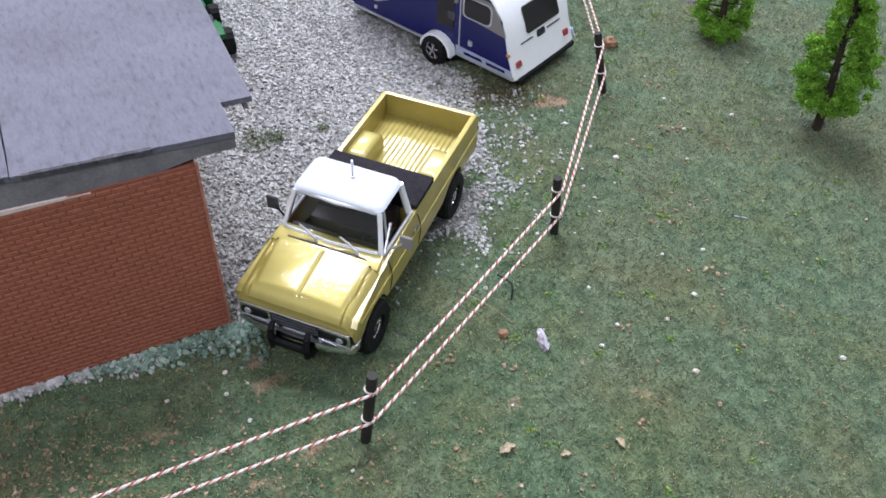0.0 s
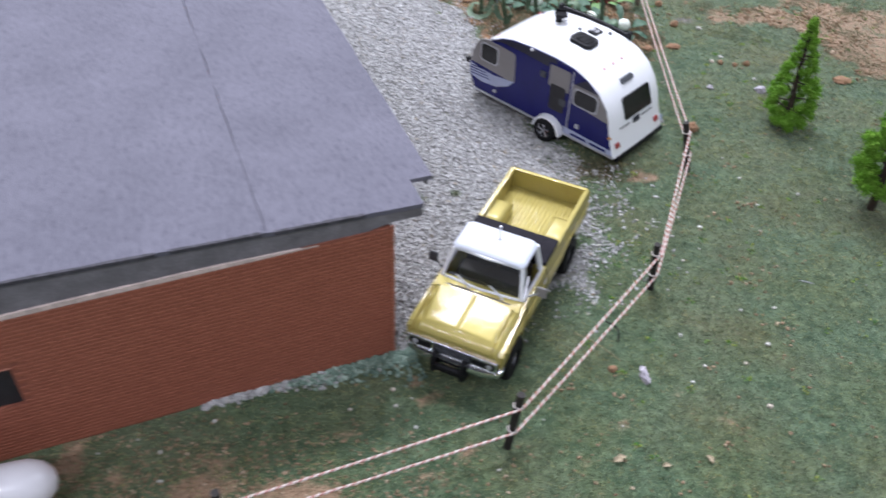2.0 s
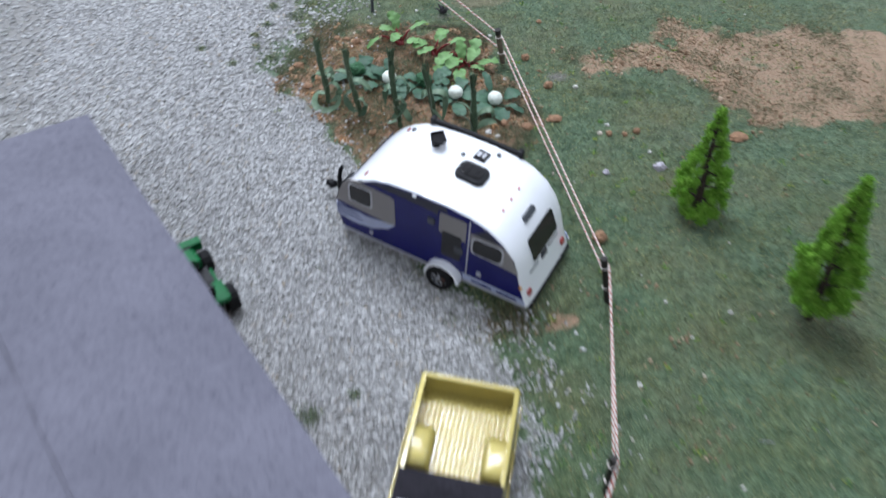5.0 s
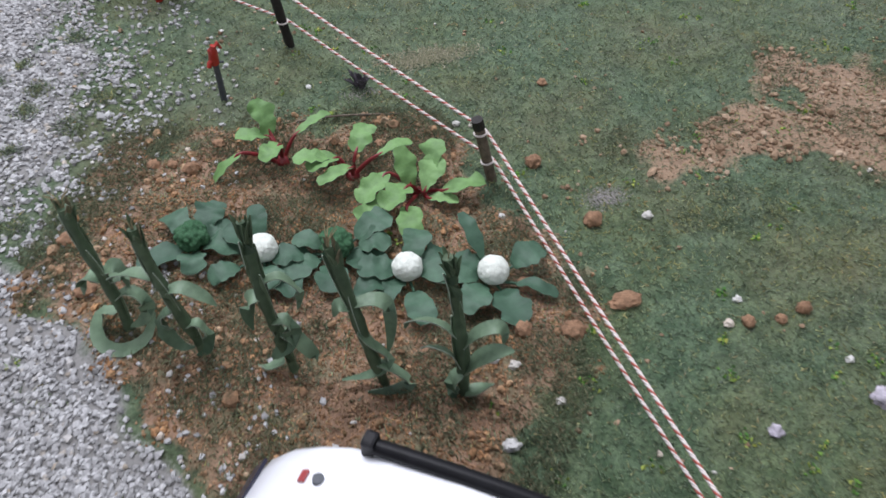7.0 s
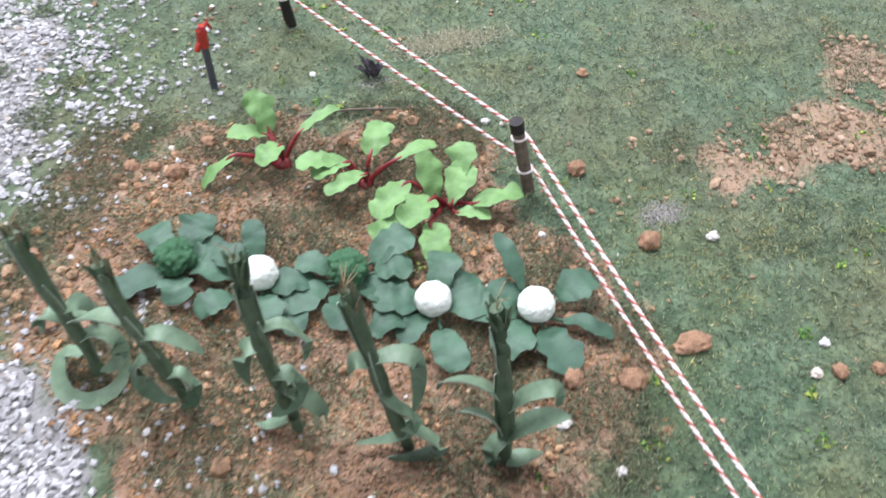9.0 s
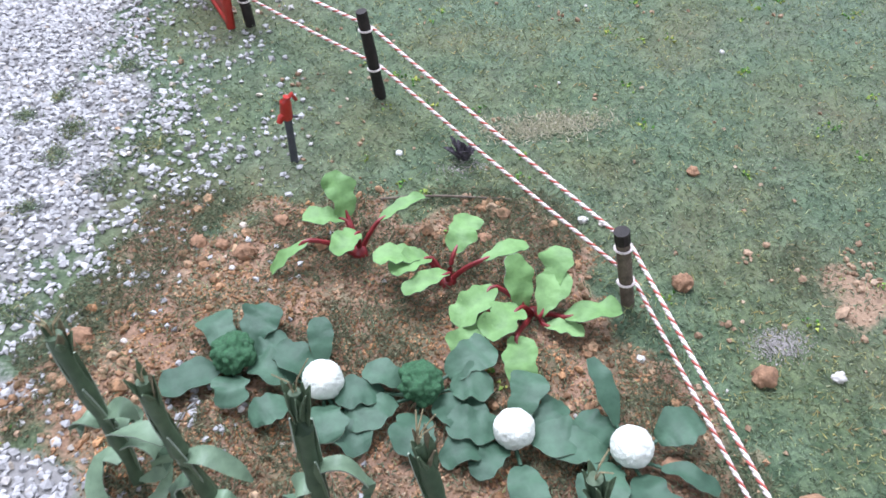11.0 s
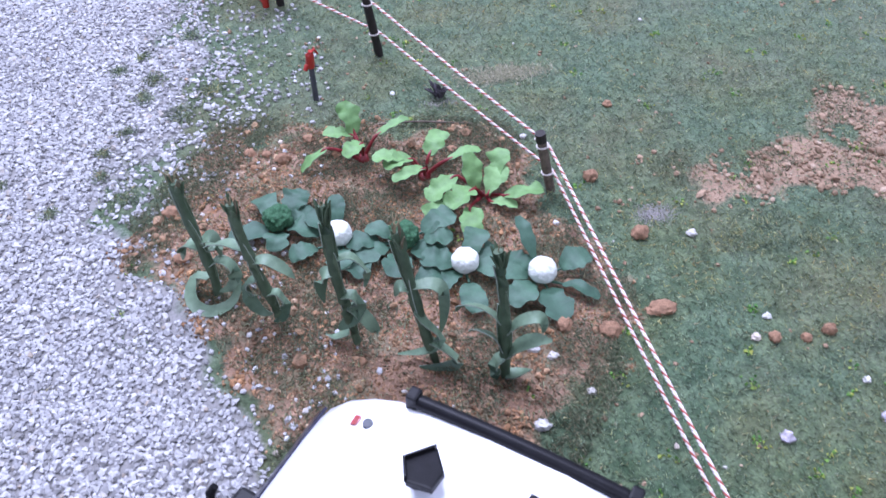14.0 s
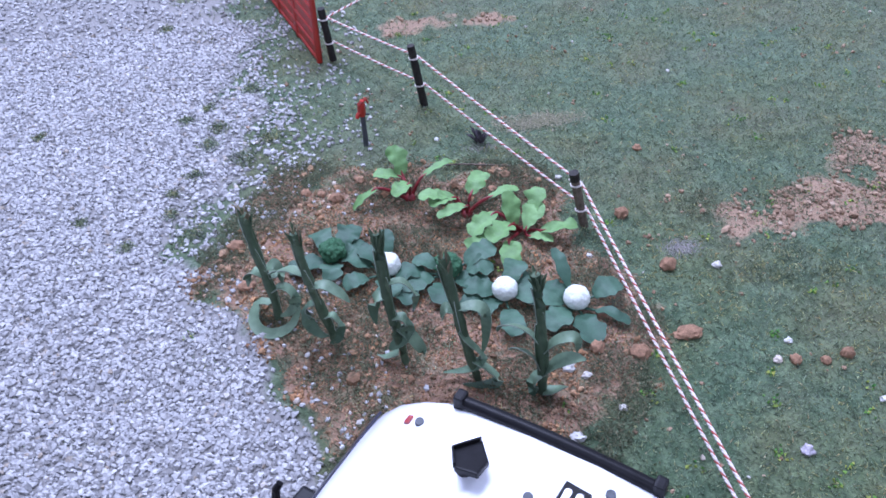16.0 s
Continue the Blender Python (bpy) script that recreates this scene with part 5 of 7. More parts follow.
    box(bm, -1.6, 0.2, -13.8, 13.8, 7.2, 9.2, 0.4, 2)
    part("rear_bumper", bm, M_CHROME, p)
    bm = bmesh.new()
    box(bm, 33.6, 46.2, -14.9, 14.9, 19.6, 21.4, 0.45, 2)
    part("bed_cover", bm, M_COVER, p, "matte black cover across the front of the bed", smooth=30)
    # hood and front wings as one pressed surface
    bm = bmesh.new()
    nx, ny = 44, 90
    rows = []
    for i in range(nx + 1):
        k = i / nx
        x = 69.8 + 16.3 * k
        row = []
        for j in range(ny + 1):
            y = -15.5 + 31.0 * j / ny
            z = 20.2 - 1.9 * k - 0.8 * k * k
            z -= 1.6 * max(0.0, (k - 0.86) / 0.14) ** 2
            e = abs(y)
            z -= 2.4 * max(0.0, (e - 12.6) / 2.9) ** 1.7
            wd = 12.5 - 1.3 * k
            up = 1 / (1 + math.exp(max(-40, min(40, (e - wd) * 6.5)))) * 1 / (1 + math.exp((k - 0.85) * 70))
            z += (0.85 - 0.04 * e) * up - 0.25 * math.exp(-(y / 0.35) ** 2) * up
            z -= 0.7 * math.exp(-((e - 13.0 + 0.6 * k) / 0.22) ** 2)
            row.append(bm.verts.new((x, y, z)))
        rows.append(row)
    for i in range(nx):
        for j in range(ny):
            bm.faces.new((rows[i][j], rows[i + 1][j], rows[i + 1][j + 1], rows[i][j + 1]))
    front = [bm.verts.new((86.3, v.co.y, 13.6)) for v in rows[-1]]
    for j in range(ny):
        bm.faces.new((rows[-1][j], front[j], front[j + 1], rows[-1][j + 1]))
    part("hood", bm, M_GOLD, p, "gold hood with a raised centre", smooth=24)
    bm = bmesh.new()
    slab(bm, [(64.0, -14.0), (70.0, -14.6), (70.0, 14.6), (64.0, 14.0)], lambda a, b, k: (a, b, 18.4 + k + 0.12 * (70 - a)), 1.55, 0.4)
    part("cowl", bm, M_GOLD, p, smooth=30)
    bm = bmesh.new()
    box(bm, 67.6, 68.2, -11.0, 11.0, 19.9, 20.25, 0.05)
    part("cowl_slot", bm, M_SEAT, p)
    bm = bmesh.new()
    box(bm, 69.65, 69.95, -12.9, 12.9, 19.5, 20.45, 0.05)
    part("hood_gap", bm, M_BLACK, p)
    # front end
    bm = bmesh.new()
    box(bm, 84.0, 86.6, -15.0, 15.0, 9.4, 13.9, 0.5, 2)
    part("grille_shell", bm, M_BLACK, p, smooth=30)
    for z0 in (9.5, 13.5):
        bm = bmesh.new()
        box(bm, 86.3, 87.0, -14.9, 14.9, z0, z0 + 0.45, 0.12)
        part("grille_trim", bm, M_CHROME, p)
    for i in range(4):
        bm = bmesh.new()
        z = 10.3 + i * 0.95
        box(bm, 86.2, 86.9, -6.0, 6.0, z, z + 0.42, 0.1)
        part("grille_bar", bm, M_IRON, p)
    for s in (1, -1):
        bm = bmesh.new()
        slab(bm, [(s * a, b) for a, b in rounded(6.2, 14.9, 9.9, 13.5, 1.0)], lambda a, b, k: (86.1 + k, a, b), 0.8, 0.25)
        bezel = part("lamp_bezel", bm, M_CHROME, p, "chrome lamp surround")
        bm = bmesh.new()
        slab(bm, [(s * a, b) for a, b in rounded(6.9, 14.2, 10.6, 12.8, 0.7)], lambda a, b, k: (86.6 + k, a, b), 0.5)
        part("bezel_panel", bm, M_BLACK, bezel)
        bm = bmesh.new()
        tube(bm, [(86.9, s * 12.4, 11.7), (87.4, s * 12.4, 11.7)], [1.05, 0.8], 14)
        part("headlight", bm, M_SILVER, p, "round headlight")
    bm = bmesh.new()
    pts = [(83.6, -16.0), (86.4, -15.4), (87.8, -10), (88.2, 0), (87.8, 10), (86.4, 15.4), (83.6, 16.0)]
    loft(bm, [[(x - 1.2, y, 6.6), (x, y, 6.9), (x + 0.3, y, 8.0), (x, y, 9.2), (x - 1.2, y, 9.4)] for x, y in pts])
    part("front_bumper", bm, M_CHROME, p, smooth=40)
    bm = bmesh.new()
    for y in (-4.8, 4.8):
        tube(bm, [(86.6, y, 5.0), (89.8, y, 5.6), (90.2, y, 8.6), (89.4, y, 11.0), (88.2, y, 12.4)], [0.9, 1.0, 1.0, 0.9, 0.7], 8)
    tube(bm, [(89.6, -4.6, 7.6), (89.9, 0, 7.6), (89.6, 4.6, 7.6)], 0.7, 8)
    box(bm, 86.5, 89.0, -6.0, 6.0, 4.2, 6.2, 0.5, 2)
    part("push_bar", bm, M_BLACK, p, "black push bar", smooth=40)
    # cab: white roof, pillars, glass
    bm = bmesh.new()
    rows = []
    for z, gx, gy in ((29.2, 0.2, 0.0), (30.0, 0.45, 0.35), (30.9, 0.0, -0.2), (31.5, -1.2, -1.3), (31.75, -3.4, -4.0)):
        rows.append([(x, y, z) for x, y in rounded(48.6 - gx, 61.6 + gx, -11.9 - gy, 11.9 + gy, 2.2 if gx > -1 else 1.2)])
    loft(bm, rows)
    roof = part("cab_roof", bm, M_CABWHITE, p, "white enamel cab roof", smooth=50)
    for s in (1, -1):
        for a, b, r in (((65.2, s * 13.6, 20.0), (61.2, s * 11.6, 29.6), 0.55), ((48.0, s * 13.6, 20.0), (49.0, s * 11.5, 29.6), 0.9), ((61.9, s * 13.8, 19.8), (60.0, s * 12.0, 29.4), 0.35)):
            bm = bmesh.new()
            tube(bm, [a, b], r, 8)
            part("pillar", bm, M_WHITE if r > 0.4 else M_SILVER, p)
        bm = bmesh.new()
        tube(bm, [(64.8, s * 14.0, 20.3), (47.6, s * 14.2, 20.3)], 0.5, 8)
        part("window_sill", bm, M_SILVER, p)
        bm = bmesh.new()
        tube(bm, [(64.2, s * 14.0, 20.6), (58.6, s * 13.1, 25.2)], 0.38, 6)
        part("vent_window_frame", bm, M_SILVER, p)
        # mirrors
        bm = bmesh.new()
        tube(bm, [(62.4, s * 14.6, 20.4), (61.6, s * 17.2, 22.0), (61.4, s * 17.8, 23.4)], 0.26, 6)
        arm = part("mirror_arm", bm, M_SILVER if s > 0 else M_BLACK, p)
        bm = bmesh.new()
        box(bm, 60.9, 61.7, s * 18.6 - 1.7, s * 18.6 + 1.7, 21.0, 25.0, 0.3)
        part("mirror", bm, M_GREYPRINT if s > 0 else M_IRON, arm)
    # windshield and its frame
    def plate(pts, t):
        bm = bmesh.new()
        a = [Vector(q) for q in pts]
        n = (a[1] - a[0]).cross(a[2] - a[0]).normalized() * t
        loft(bm, [a, [q + n for q in a]])
        return bm

    def bowed_glass():
        bm = bmesh.new()
        shells = []
        for t in (0.0, 0.3):
            rows = []
            for i in range(9):
                k = i / 8
                bow = 0.5 * math.sin(math.pi * k)
                rows.append([bm.verts.new((65.0 - 3.6 * k + bow + t + 0.9 * (1 - u * u), u * (12.9 - 1.7 * k), 20.5 + 8.9 * k)) for u in [j / 8 - 1 for j in range(17)]])
            shells.append(rows)
        for rows, turn in zip(shells, (True, False)):
            for i in range(8):
                for j in range(16):
                    f = (rows[i][j], rows[i][j + 1], rows[i + 1][j + 1], rows[i + 1][j])
                    bm.faces.new(f[::-1] if turn else f)
        a, b = [[r[0] + [q[-1] for q in r[1:-1]] + r[-1][::-1] + [q[0] for q in r[1:-1]][::-1]][0] for r in shells]
        for i in range(len(a)):
            j = (i + 1) % len(a)
            bm.faces.new((a[i], a[j], b[j], b[i]))
        return bm

    glass, gnt, gb = material("windscreen_plastic")
    gb.inputs["Base Color"].default_value = (0.75, 0.78, 0.80, 1)
    gb.inputs["Roughness"].default_value = 0.05
    gb.inputs["Transmission Weight"].default_value = 1.0
    gb.inputs["IOR"].default_value = 1.46
    ws = part("windshield", bowed_glass(), glass, p, "clear curved windshield", smooth=40)
    ws.visible_shadow = False
    bm = bmesh.new()
    loop = [(65.2, -12.6, 20.5), (66.1, 0, 20.4), (65.2, 12.6, 20.5), (65.0, 13.2, 21.2), (61.4, 11.4, 29.2), (61.2, 10.8, 29.8), (62.2, 0, 29.9), (61.2, -10.8, 29.8), (61.4, -11.4, 29.2), (65.0, -13.2, 21.2), (65.2, -12.6, 20.5)]
    tube(bm, loop, 0.5, 6)
    part("windshield_frame", bm, M_WHITE, p, smooth=40)
    # opaque black, painting in the shade seen through the windshield
    part("rear_glass", plate([(47.6, -11.8, 21.0), (47.6, 11.8, 21.0), (48.6, 10.8, 29.0), (48.6, -10.8, 29.0)], 0.3), M_BLACK, p)
    for y0 in (-3.6, 7.6):
        bm = bmesh.new()
        tube(bm, [(67.4, y0 + 0.4, 20.4), (67.0, y0, 21.0), (66.5, y0 - 2.4, 22.2), (66.1, y0 - 4.8, 23.3)], [0.45, 0.36, 0.32, 0.26], 6)
        part("wiper", bm, M_SILVER, p)
    # interior
    bm = bmesh.new()
    box(bm, 47.2, 65.0, -13.6, 13.6, 9.0, 13.0)
    part("cab_floor", bm, M_BLACK, p)
    bm = bmesh.new()
    box(bm, 49.5, 56.0, -11.5, 11.5, 13.0, 17.0, 0.8, 2)
    box(bm, 48.4, 51.0, -11.5, -0.4, 15.0, 22.2, 0.8, 2)
    box(bm, 48.4, 51.0, 0.4, 11.5, 15.0, 22.2, 0.8, 2)
    part("bench_seat", bm, M_SEAT, p, "bench seat, cab shade put into its dark colour")
    bm = bmesh.new()
    box(bm, 61.6, 65.4, -12.8, 12.8, 13.0, 19.8, 0.6, 2)
    part("dashboard", bm, M_BLACK, p)
    bm = bmesh.new()
    ring(bm, (59.8, 6.4, 20.0), (-0.75, 0, 0.6), 2.6, 0.28, 20, 6)
    tube(bm, [(59.8, 6.4, 20.0), (62.4, 6.4, 17.8)], 0.4, 6)
    part("steering_wheel", bm, M_BLACK, p)
    # antenna
    bm = bmesh.new()
    tube(bm, [(53.4, 0.6, 31.5), (53.4, 0.6, 32.0)], [1.2, 0.9], 12)
    tube(bm, [(53.4, 0.6, 31.8), (53.4, 0.6, 36.4)], [0.42, 0.34], 8)
    part("antenna", bm, M_SILVER, p, "short silver roof antenna")
    # frame, wheels
    bm = bmesh.new()
    box(bm, 2, 84, -9.5, 9.5, 6.4, 9.6, 0.4)
    part("chassis", bm, M_BLACK, p)
    for x in (FW, RW):
        bm = bmesh.new()
        box(bm, x - 7.6, x + 7.6, -13.7, 13.7, 7.0, 15.0 if x == FW else 11.0)
        part("wheel_well", bm, M_BLACK, p)
        for s in (1, -1):
            wheel(p, x, s * 14.5, 5.2, 7.1, 4.8, s, hub=0.5, spokes=6)
    p.matrix_world = p.matrix_world @ Matrix.Diagonal((1, 1, 1.05, 1))
    return p


pickup()

# ---- the vegetable bed ----
def rimmed(bm, rows, rims):
    """Skins a cut-out leaf and gives its cut edges the second material."""
    n0, n = len(bm.faces), len(rows[0])
    loft(bm, rows)
    bm.faces.ensure_lookup_table()
    for i, f in enumerate(bm.faces[n0:]):
        if i % n in rims or i >= n * (len(rows) - 1):
            f.material_index = 1
    return bm


def leaf(bm, base, tip, width, arch=1.0, cup=0.15, wavy=0.12, seed=0.0, shape="oval", thick=0.16, n=9):
    """A leaf blade from base to tip, arched upwards, with a slightly wavy rim and real thickness."""
    base, tip = Vector(base), Vector(tip)
    d = tip - base
    s = d.cross(Vector((0, 0, 1)))
    s = s.normalized() if s.length > 1e-6 else Vector((1, 0, 0))
    up = s.cross(d).normalized()
    rows = []
    for i in range(n + 1):
        k = i / n
        if shape == "strap":
            w = width * (0.75 + 0.5 * math.sin(math.pi * min(1, k * 1.3))) * (1 - k ** 5) * 0.7
        elif shape == "round":
            w = width * (1 - abs(2 * (0.03 + 0.945 * k) - 1) ** 2.3) ** 0.5 * (0.72 + 0.34 * k)
        else:
            w = width * max(0.05, math.sin(math.pi * k ** 0.85)) ** 0.75
        w = max(w, 0.07 * width) / 2
        c = base.lerp(tip, k) + up * arch * 4 * k * (1 - k)
        wl = w * (1 + wavy * noise.noise(Vector((k * 4, seed, 1.0))) * 2)
        wr = w * (1 + wavy * noise.noise(Vector((k * 4, seed, 9.0))) * 2)
        zl = wavy * 2.0 * w * noise.noise(Vector((k * 5, seed, 4.0)))
        zr = wavy * 2.0 * w * noise.noise(Vector((k * 5, seed, 7.0)))
        pts = [c - s * wl + up * (cup * wl + zl), c - s * wl * 0.5 + up * (cup * 0.25 * wl + zl * 0.4), c - up * 0.08 * w, c + s * wr * 0.5 + up * (cup * 0.25 * wr + zr * 0.4), c + s * wr + up * (cup * wr + zr)]
        rows.append(pts + [p - up * thick for p in pts[::-1]])
    return rimmed(bm, rows, (4, 9))


def bent_strap(bm, pts, width, thick=0.2, twist=0.0):
    """A curling strap leaf along given points."""
    pts = [Vector(p) for p in pts]
    rows = []
    n = len(pts)
    for i, p in enumerate(pts):
        d = (pts[min(i + 1, n - 1)] - pts[max(i - 1, 0)]).normalized()
        s = d.cross(Vector((0, 0, 1)))
        if s.length < 0.2:
            s = d.cross(Vector((0.3, 1, 0.2)))
        s.normalize()
        if rows and s.dot(last) < 0:
            s = -s
        last = s
        u = s.cross(d).normalized()
        k = i / (n - 1)
        s, u = s * math.cos(twist * k) + u * math.sin(twist * k), u * math.cos(twist * k) - s * math.sin(twist * k)
        w = width / 2 * (0.5 + 0.5 * math.sin(math.pi * min(1, 0.15 + k * 0.8))) * (1 - 0.75 * k ** 4)
        rows.append([p - s * w + u * 0.18 * w, p, p + s * w + u * 0.18 * w, p + s * w + u * (0.18 * w - thick), p - u * thick, p - s * w + u * (0.18 * w - thick)])
    return rimmed(bm, rows, (2, 5))


def smooth_line(pts, n=14):
    """A Catmull-Rom run through the points."""
    p = [Vector(q) for q in pts]
    p = [p[0] * 2 - p[1]] + p + [p[-1] * 2 - p[-2]]
    out = []
    for i in range(n + 1):
        t = i / n * (len(p) - 3)
        j = min(int(t), len(p) - 4)
        f = t - j
        a, b, c, d = p[j:j + 4]
        out.append(0.5 * ((2 * b) + (c - a) * f + (2 * a - 5 * b + 4 * c - d) * f * f + (3 * b - a - 3 * c + d) * f ** 3))
    return out


ROW, ACROSS = Vector((0.956, -0.292, 0)), Vector((0.292, 0.956, 0))


def corn(x, y, top, seed, straps, tassel):
    r = random.Random(seed)
    c = thing("corn_plant", x, y, 0, "dark green model corn stalk with curling leaves", "corn", "corn row in the bed", 0.3)
    top = Vector(top)
    axis = lambda k: top * k + Vector((0.6 * math.sin(k * 4 + seed), 0.5 * math.sin(k * 3 + seed), 0))
    bm = bmesh.new()
    tube(bm, [axis(i / 12) - Vector((0, 0, 0.8 if i == 0 else 0)) for i in range(13)], [1.0 + 0.2 * math.sin(i * 1.7 + seed) + 0.15 * math.sin(i / 12 * 3.1) for i in range(13)], 9)
    stalk = part("stalk", bm, M_CORNSTALK, c, smooth=50)
    for i in range(5):
        a = i * 2.4 + r.uniform(-0.4, 0.4)
        k0, k1 = 0.1 + 0.13 * i, min(r.uniform(0.90, 0.99), 0.46 + 0.13 * i)
        bm = bmesh.new()
        o = Vector((math.cos(a), math.sin(a), 0)) * 0.75
        bent_strap(bm, smooth_line([axis(k0) + o * 0.6, axis((k0 + k1) / 2) + o * 1.0, axis(k1) + o * r.uniform(1.0, 2.1)], 8), r.uniform(1.5, 2.0), 0.25, r.uniform(-0.5, 0.5))
        part("sheath", bm, [M_CORNSTALK, M_CUT], stalk, smooth=50)
    for k, run in straps:
        # leaf runs: steps to the right along the row, across it and up, from a point on the stalk
        b = axis(k)
        pts = [b + ROW * p + ACROSS * q + Vector((0, 0, h)) for p, q, h in run]
        pts = [Vector((v.x, v.y, max(v.z, 0.5))) for v in smooth_line(pts, 16)]
        bm = bmesh.new()
        bent_strap(bm, pts, r.uniform(2.6, 3.6), 0.2, r.choice((-1, 1)) * r.uniform(0.5, 1.2))
        part("leaf", bm, [M_CORN, M_CUT], c, smooth=50)
    for i in range(7):
        a = i * 2.4 + r.uniform(-0.4, 0.4)
        o = Vector((math.cos(a), math.sin(a), 0))
        bm = bmesh.new()
        leaf(bm, axis(0.84 + 0.02 * (i % 3)) + o * 0.5, axis(0.97) + o * r.uniform(0.6, 2.3) + Vector((0, 0, r.uniform(0.2, 3.4))), r.uniform(1.0, 1.6), 0.2, 0.3, 0.15, seed + i, "oval", 0.2, 6)
        part("top_blade", bm, M_DRYTIP if tassel > 2 and i % 2 else M_CORNSTALK, stalk)
    for i in range(tassel):
        a = r.uniform(0, 6.28)
        b = axis(1.0)
        bm = bmesh.new()
        tube(bm, [b - Vector((0, 0, 1)), b + Vector((math.cos(a) * 0.5, math.sin(a) * 0.5, 2.0)), b + Vector((math.cos(a) * 2.2, math.sin(a) * 2.0, r.uniform(3, 5)))], [0.16, 0.13, 0.08], 4)
        part("tassel", bm, M_TASSEL, c)
    return c


corn(-23.2, 357.3, (-2.4, 4.0, 32.5), 1, [
    (0.17, [(-1, 0, 0), (-4.5, 1, -1), (-5.5, -2, -3.5), (-3.5, -5, -4.6), (0.5, -6, -4.6), (4.5, -4, -3.5), (5.8, -0.5, -1), (5, 1.5, 1)]),
    (0.30, [(0.5, 0, 0), (3, 0, 1.6), (5.5, -0.5, 0.2), (5.8, -1, -3.5), (4, -1.5, -6), (1.5, -1.5, -7.5)]),
    (0.50, [(0.5, 0.3, 0), (3, 0.5, 1.5), (5, 0.3, -0.8)]), (0.45, [(-0.5, 0, 0), (-3, 0, 0.8), (-4.6, 0, -1.5), (-5, 0, -4.5)]), (0.42, [(0.5, 0.8, 0), (2.8, 1.5, 0.6), (3.3, 1.2, -3)])], 5)
corn(-9.9, 347.7, (-4.8, 4.2, 33), 2, [
    (0.66, [(-0.5, 0, 0), (-4, 0.6, 0.4), (-7, 0.6, -0.4), (-9.2, 0.5, -1.4)]), (0.55, [(0.5, 0, 0), (3.5, 0, 0.6), (7, -0.3, -1.5), (9, -0.5, -4)]),
    (0.27, [(0.5, -0.5, 0), (2.6, -0.8, 0.8), (4, -1.2, -2.5), (3.2, -1.6, -6.5), (0.8, -1.6, -8.2)]), (0.40, [(-0.5, -0.3, 0), (-2.6, -0.6, -1.5), (-2.8, -1.2, -5.5), (-0.5, -1.8, -9), (2, -1.8, -9.8)])], 3)
corn(6.7, 338.5, (-4.2, 6.0, 36), 3, [
    (0.65, [(0.5, 0, 0), (4, 0.2, 1), (6.8, 0, -3), (6.2, -0.3, -7.5)]), (0.55, [(-0.5, 0, 0), (-2.6, 0, -0.6), (-3.4, 0, -5), (-3.2, 0, -9.5)]),
    (0.40, [(0.5, -0.4, 0), (3, -0.8, 0.3), (3.4, -1, -5), (0.4, -1.4, -8.5), (-1, -1.6, -10)]), (0.30, [(0.6, 0, 0), (3, 0, -1.5), (6, -0.4, -6), (6.6, -0.5, -8.5)]), (0.10, [(-0.8, -0.5, 0), (-4, -1, -1.6), (-5.8, -1, -1)])], 2)
corn(23.2, 330.4, (-8.0, 6.0, 33.5), 4, [
    (0.60, [(-0.5, 0, 0), (-2.6, 0, 0.6), (-3.6, 0, -2.6)]), (0.62, [(0.5, 0.3, 0), (4, 0.5, 0.8), (6.4, 0.3, -1), (6.6, 0, -8), (5.8, -0.3, -14)]),
    (0.42, [(-0.5, -0.6, 1.5), (1.5, -1.2, -1.5), (4, -1, -5), (4, -1.2, -8.5), (0.5, -1.8, -10.5), (-4.5, -1.8, -12)]), (0.20, [(0.6, -0.3, 0), (4, -0.6, -2.2), (6.6, -1.4, -5.2), (3, -2.4, -6.1), (-1.5, -2.6, -6.2)])], 6)
corn(36.8, 323.8, (-2.6, 5.0, 32.5), 5, [
    (0.45, [(-0.5, 0, 0), (-3, 0, 3), (-6, 0, 4.6), (-9, 0, 4.2), (-9.8, 0, 2.5)]), (0.24, [(-0.5, -0.3, 0), (-2.6, -0.6, 4.5), (-6, -0.8, 6.5), (-7.5, -0.8, 6)]),
    (0.38, [(0.5, 0, 0), (3, 0, 3.8), (6.5, 0, 5.4), (7.8, -0.2, 3.6), (7.6, -0.4, 1)]), (0.20, [(0.6, -0.3, 0), (3, -0.5, 4), (6.5, -0.6, 6.3), (9.3, -0.6, 6.2)]),
    (0.20, [(-0.4, -0.6, 0), (-1.6, -1.4, -1.2), (-1.8, -1.8, -4), (-1, -2, -6.5)]), (0.06, [(0.4, -0.6, -0.5), (3, -1, 0.6), (5.5, -1.2, 2.6)])], 2)


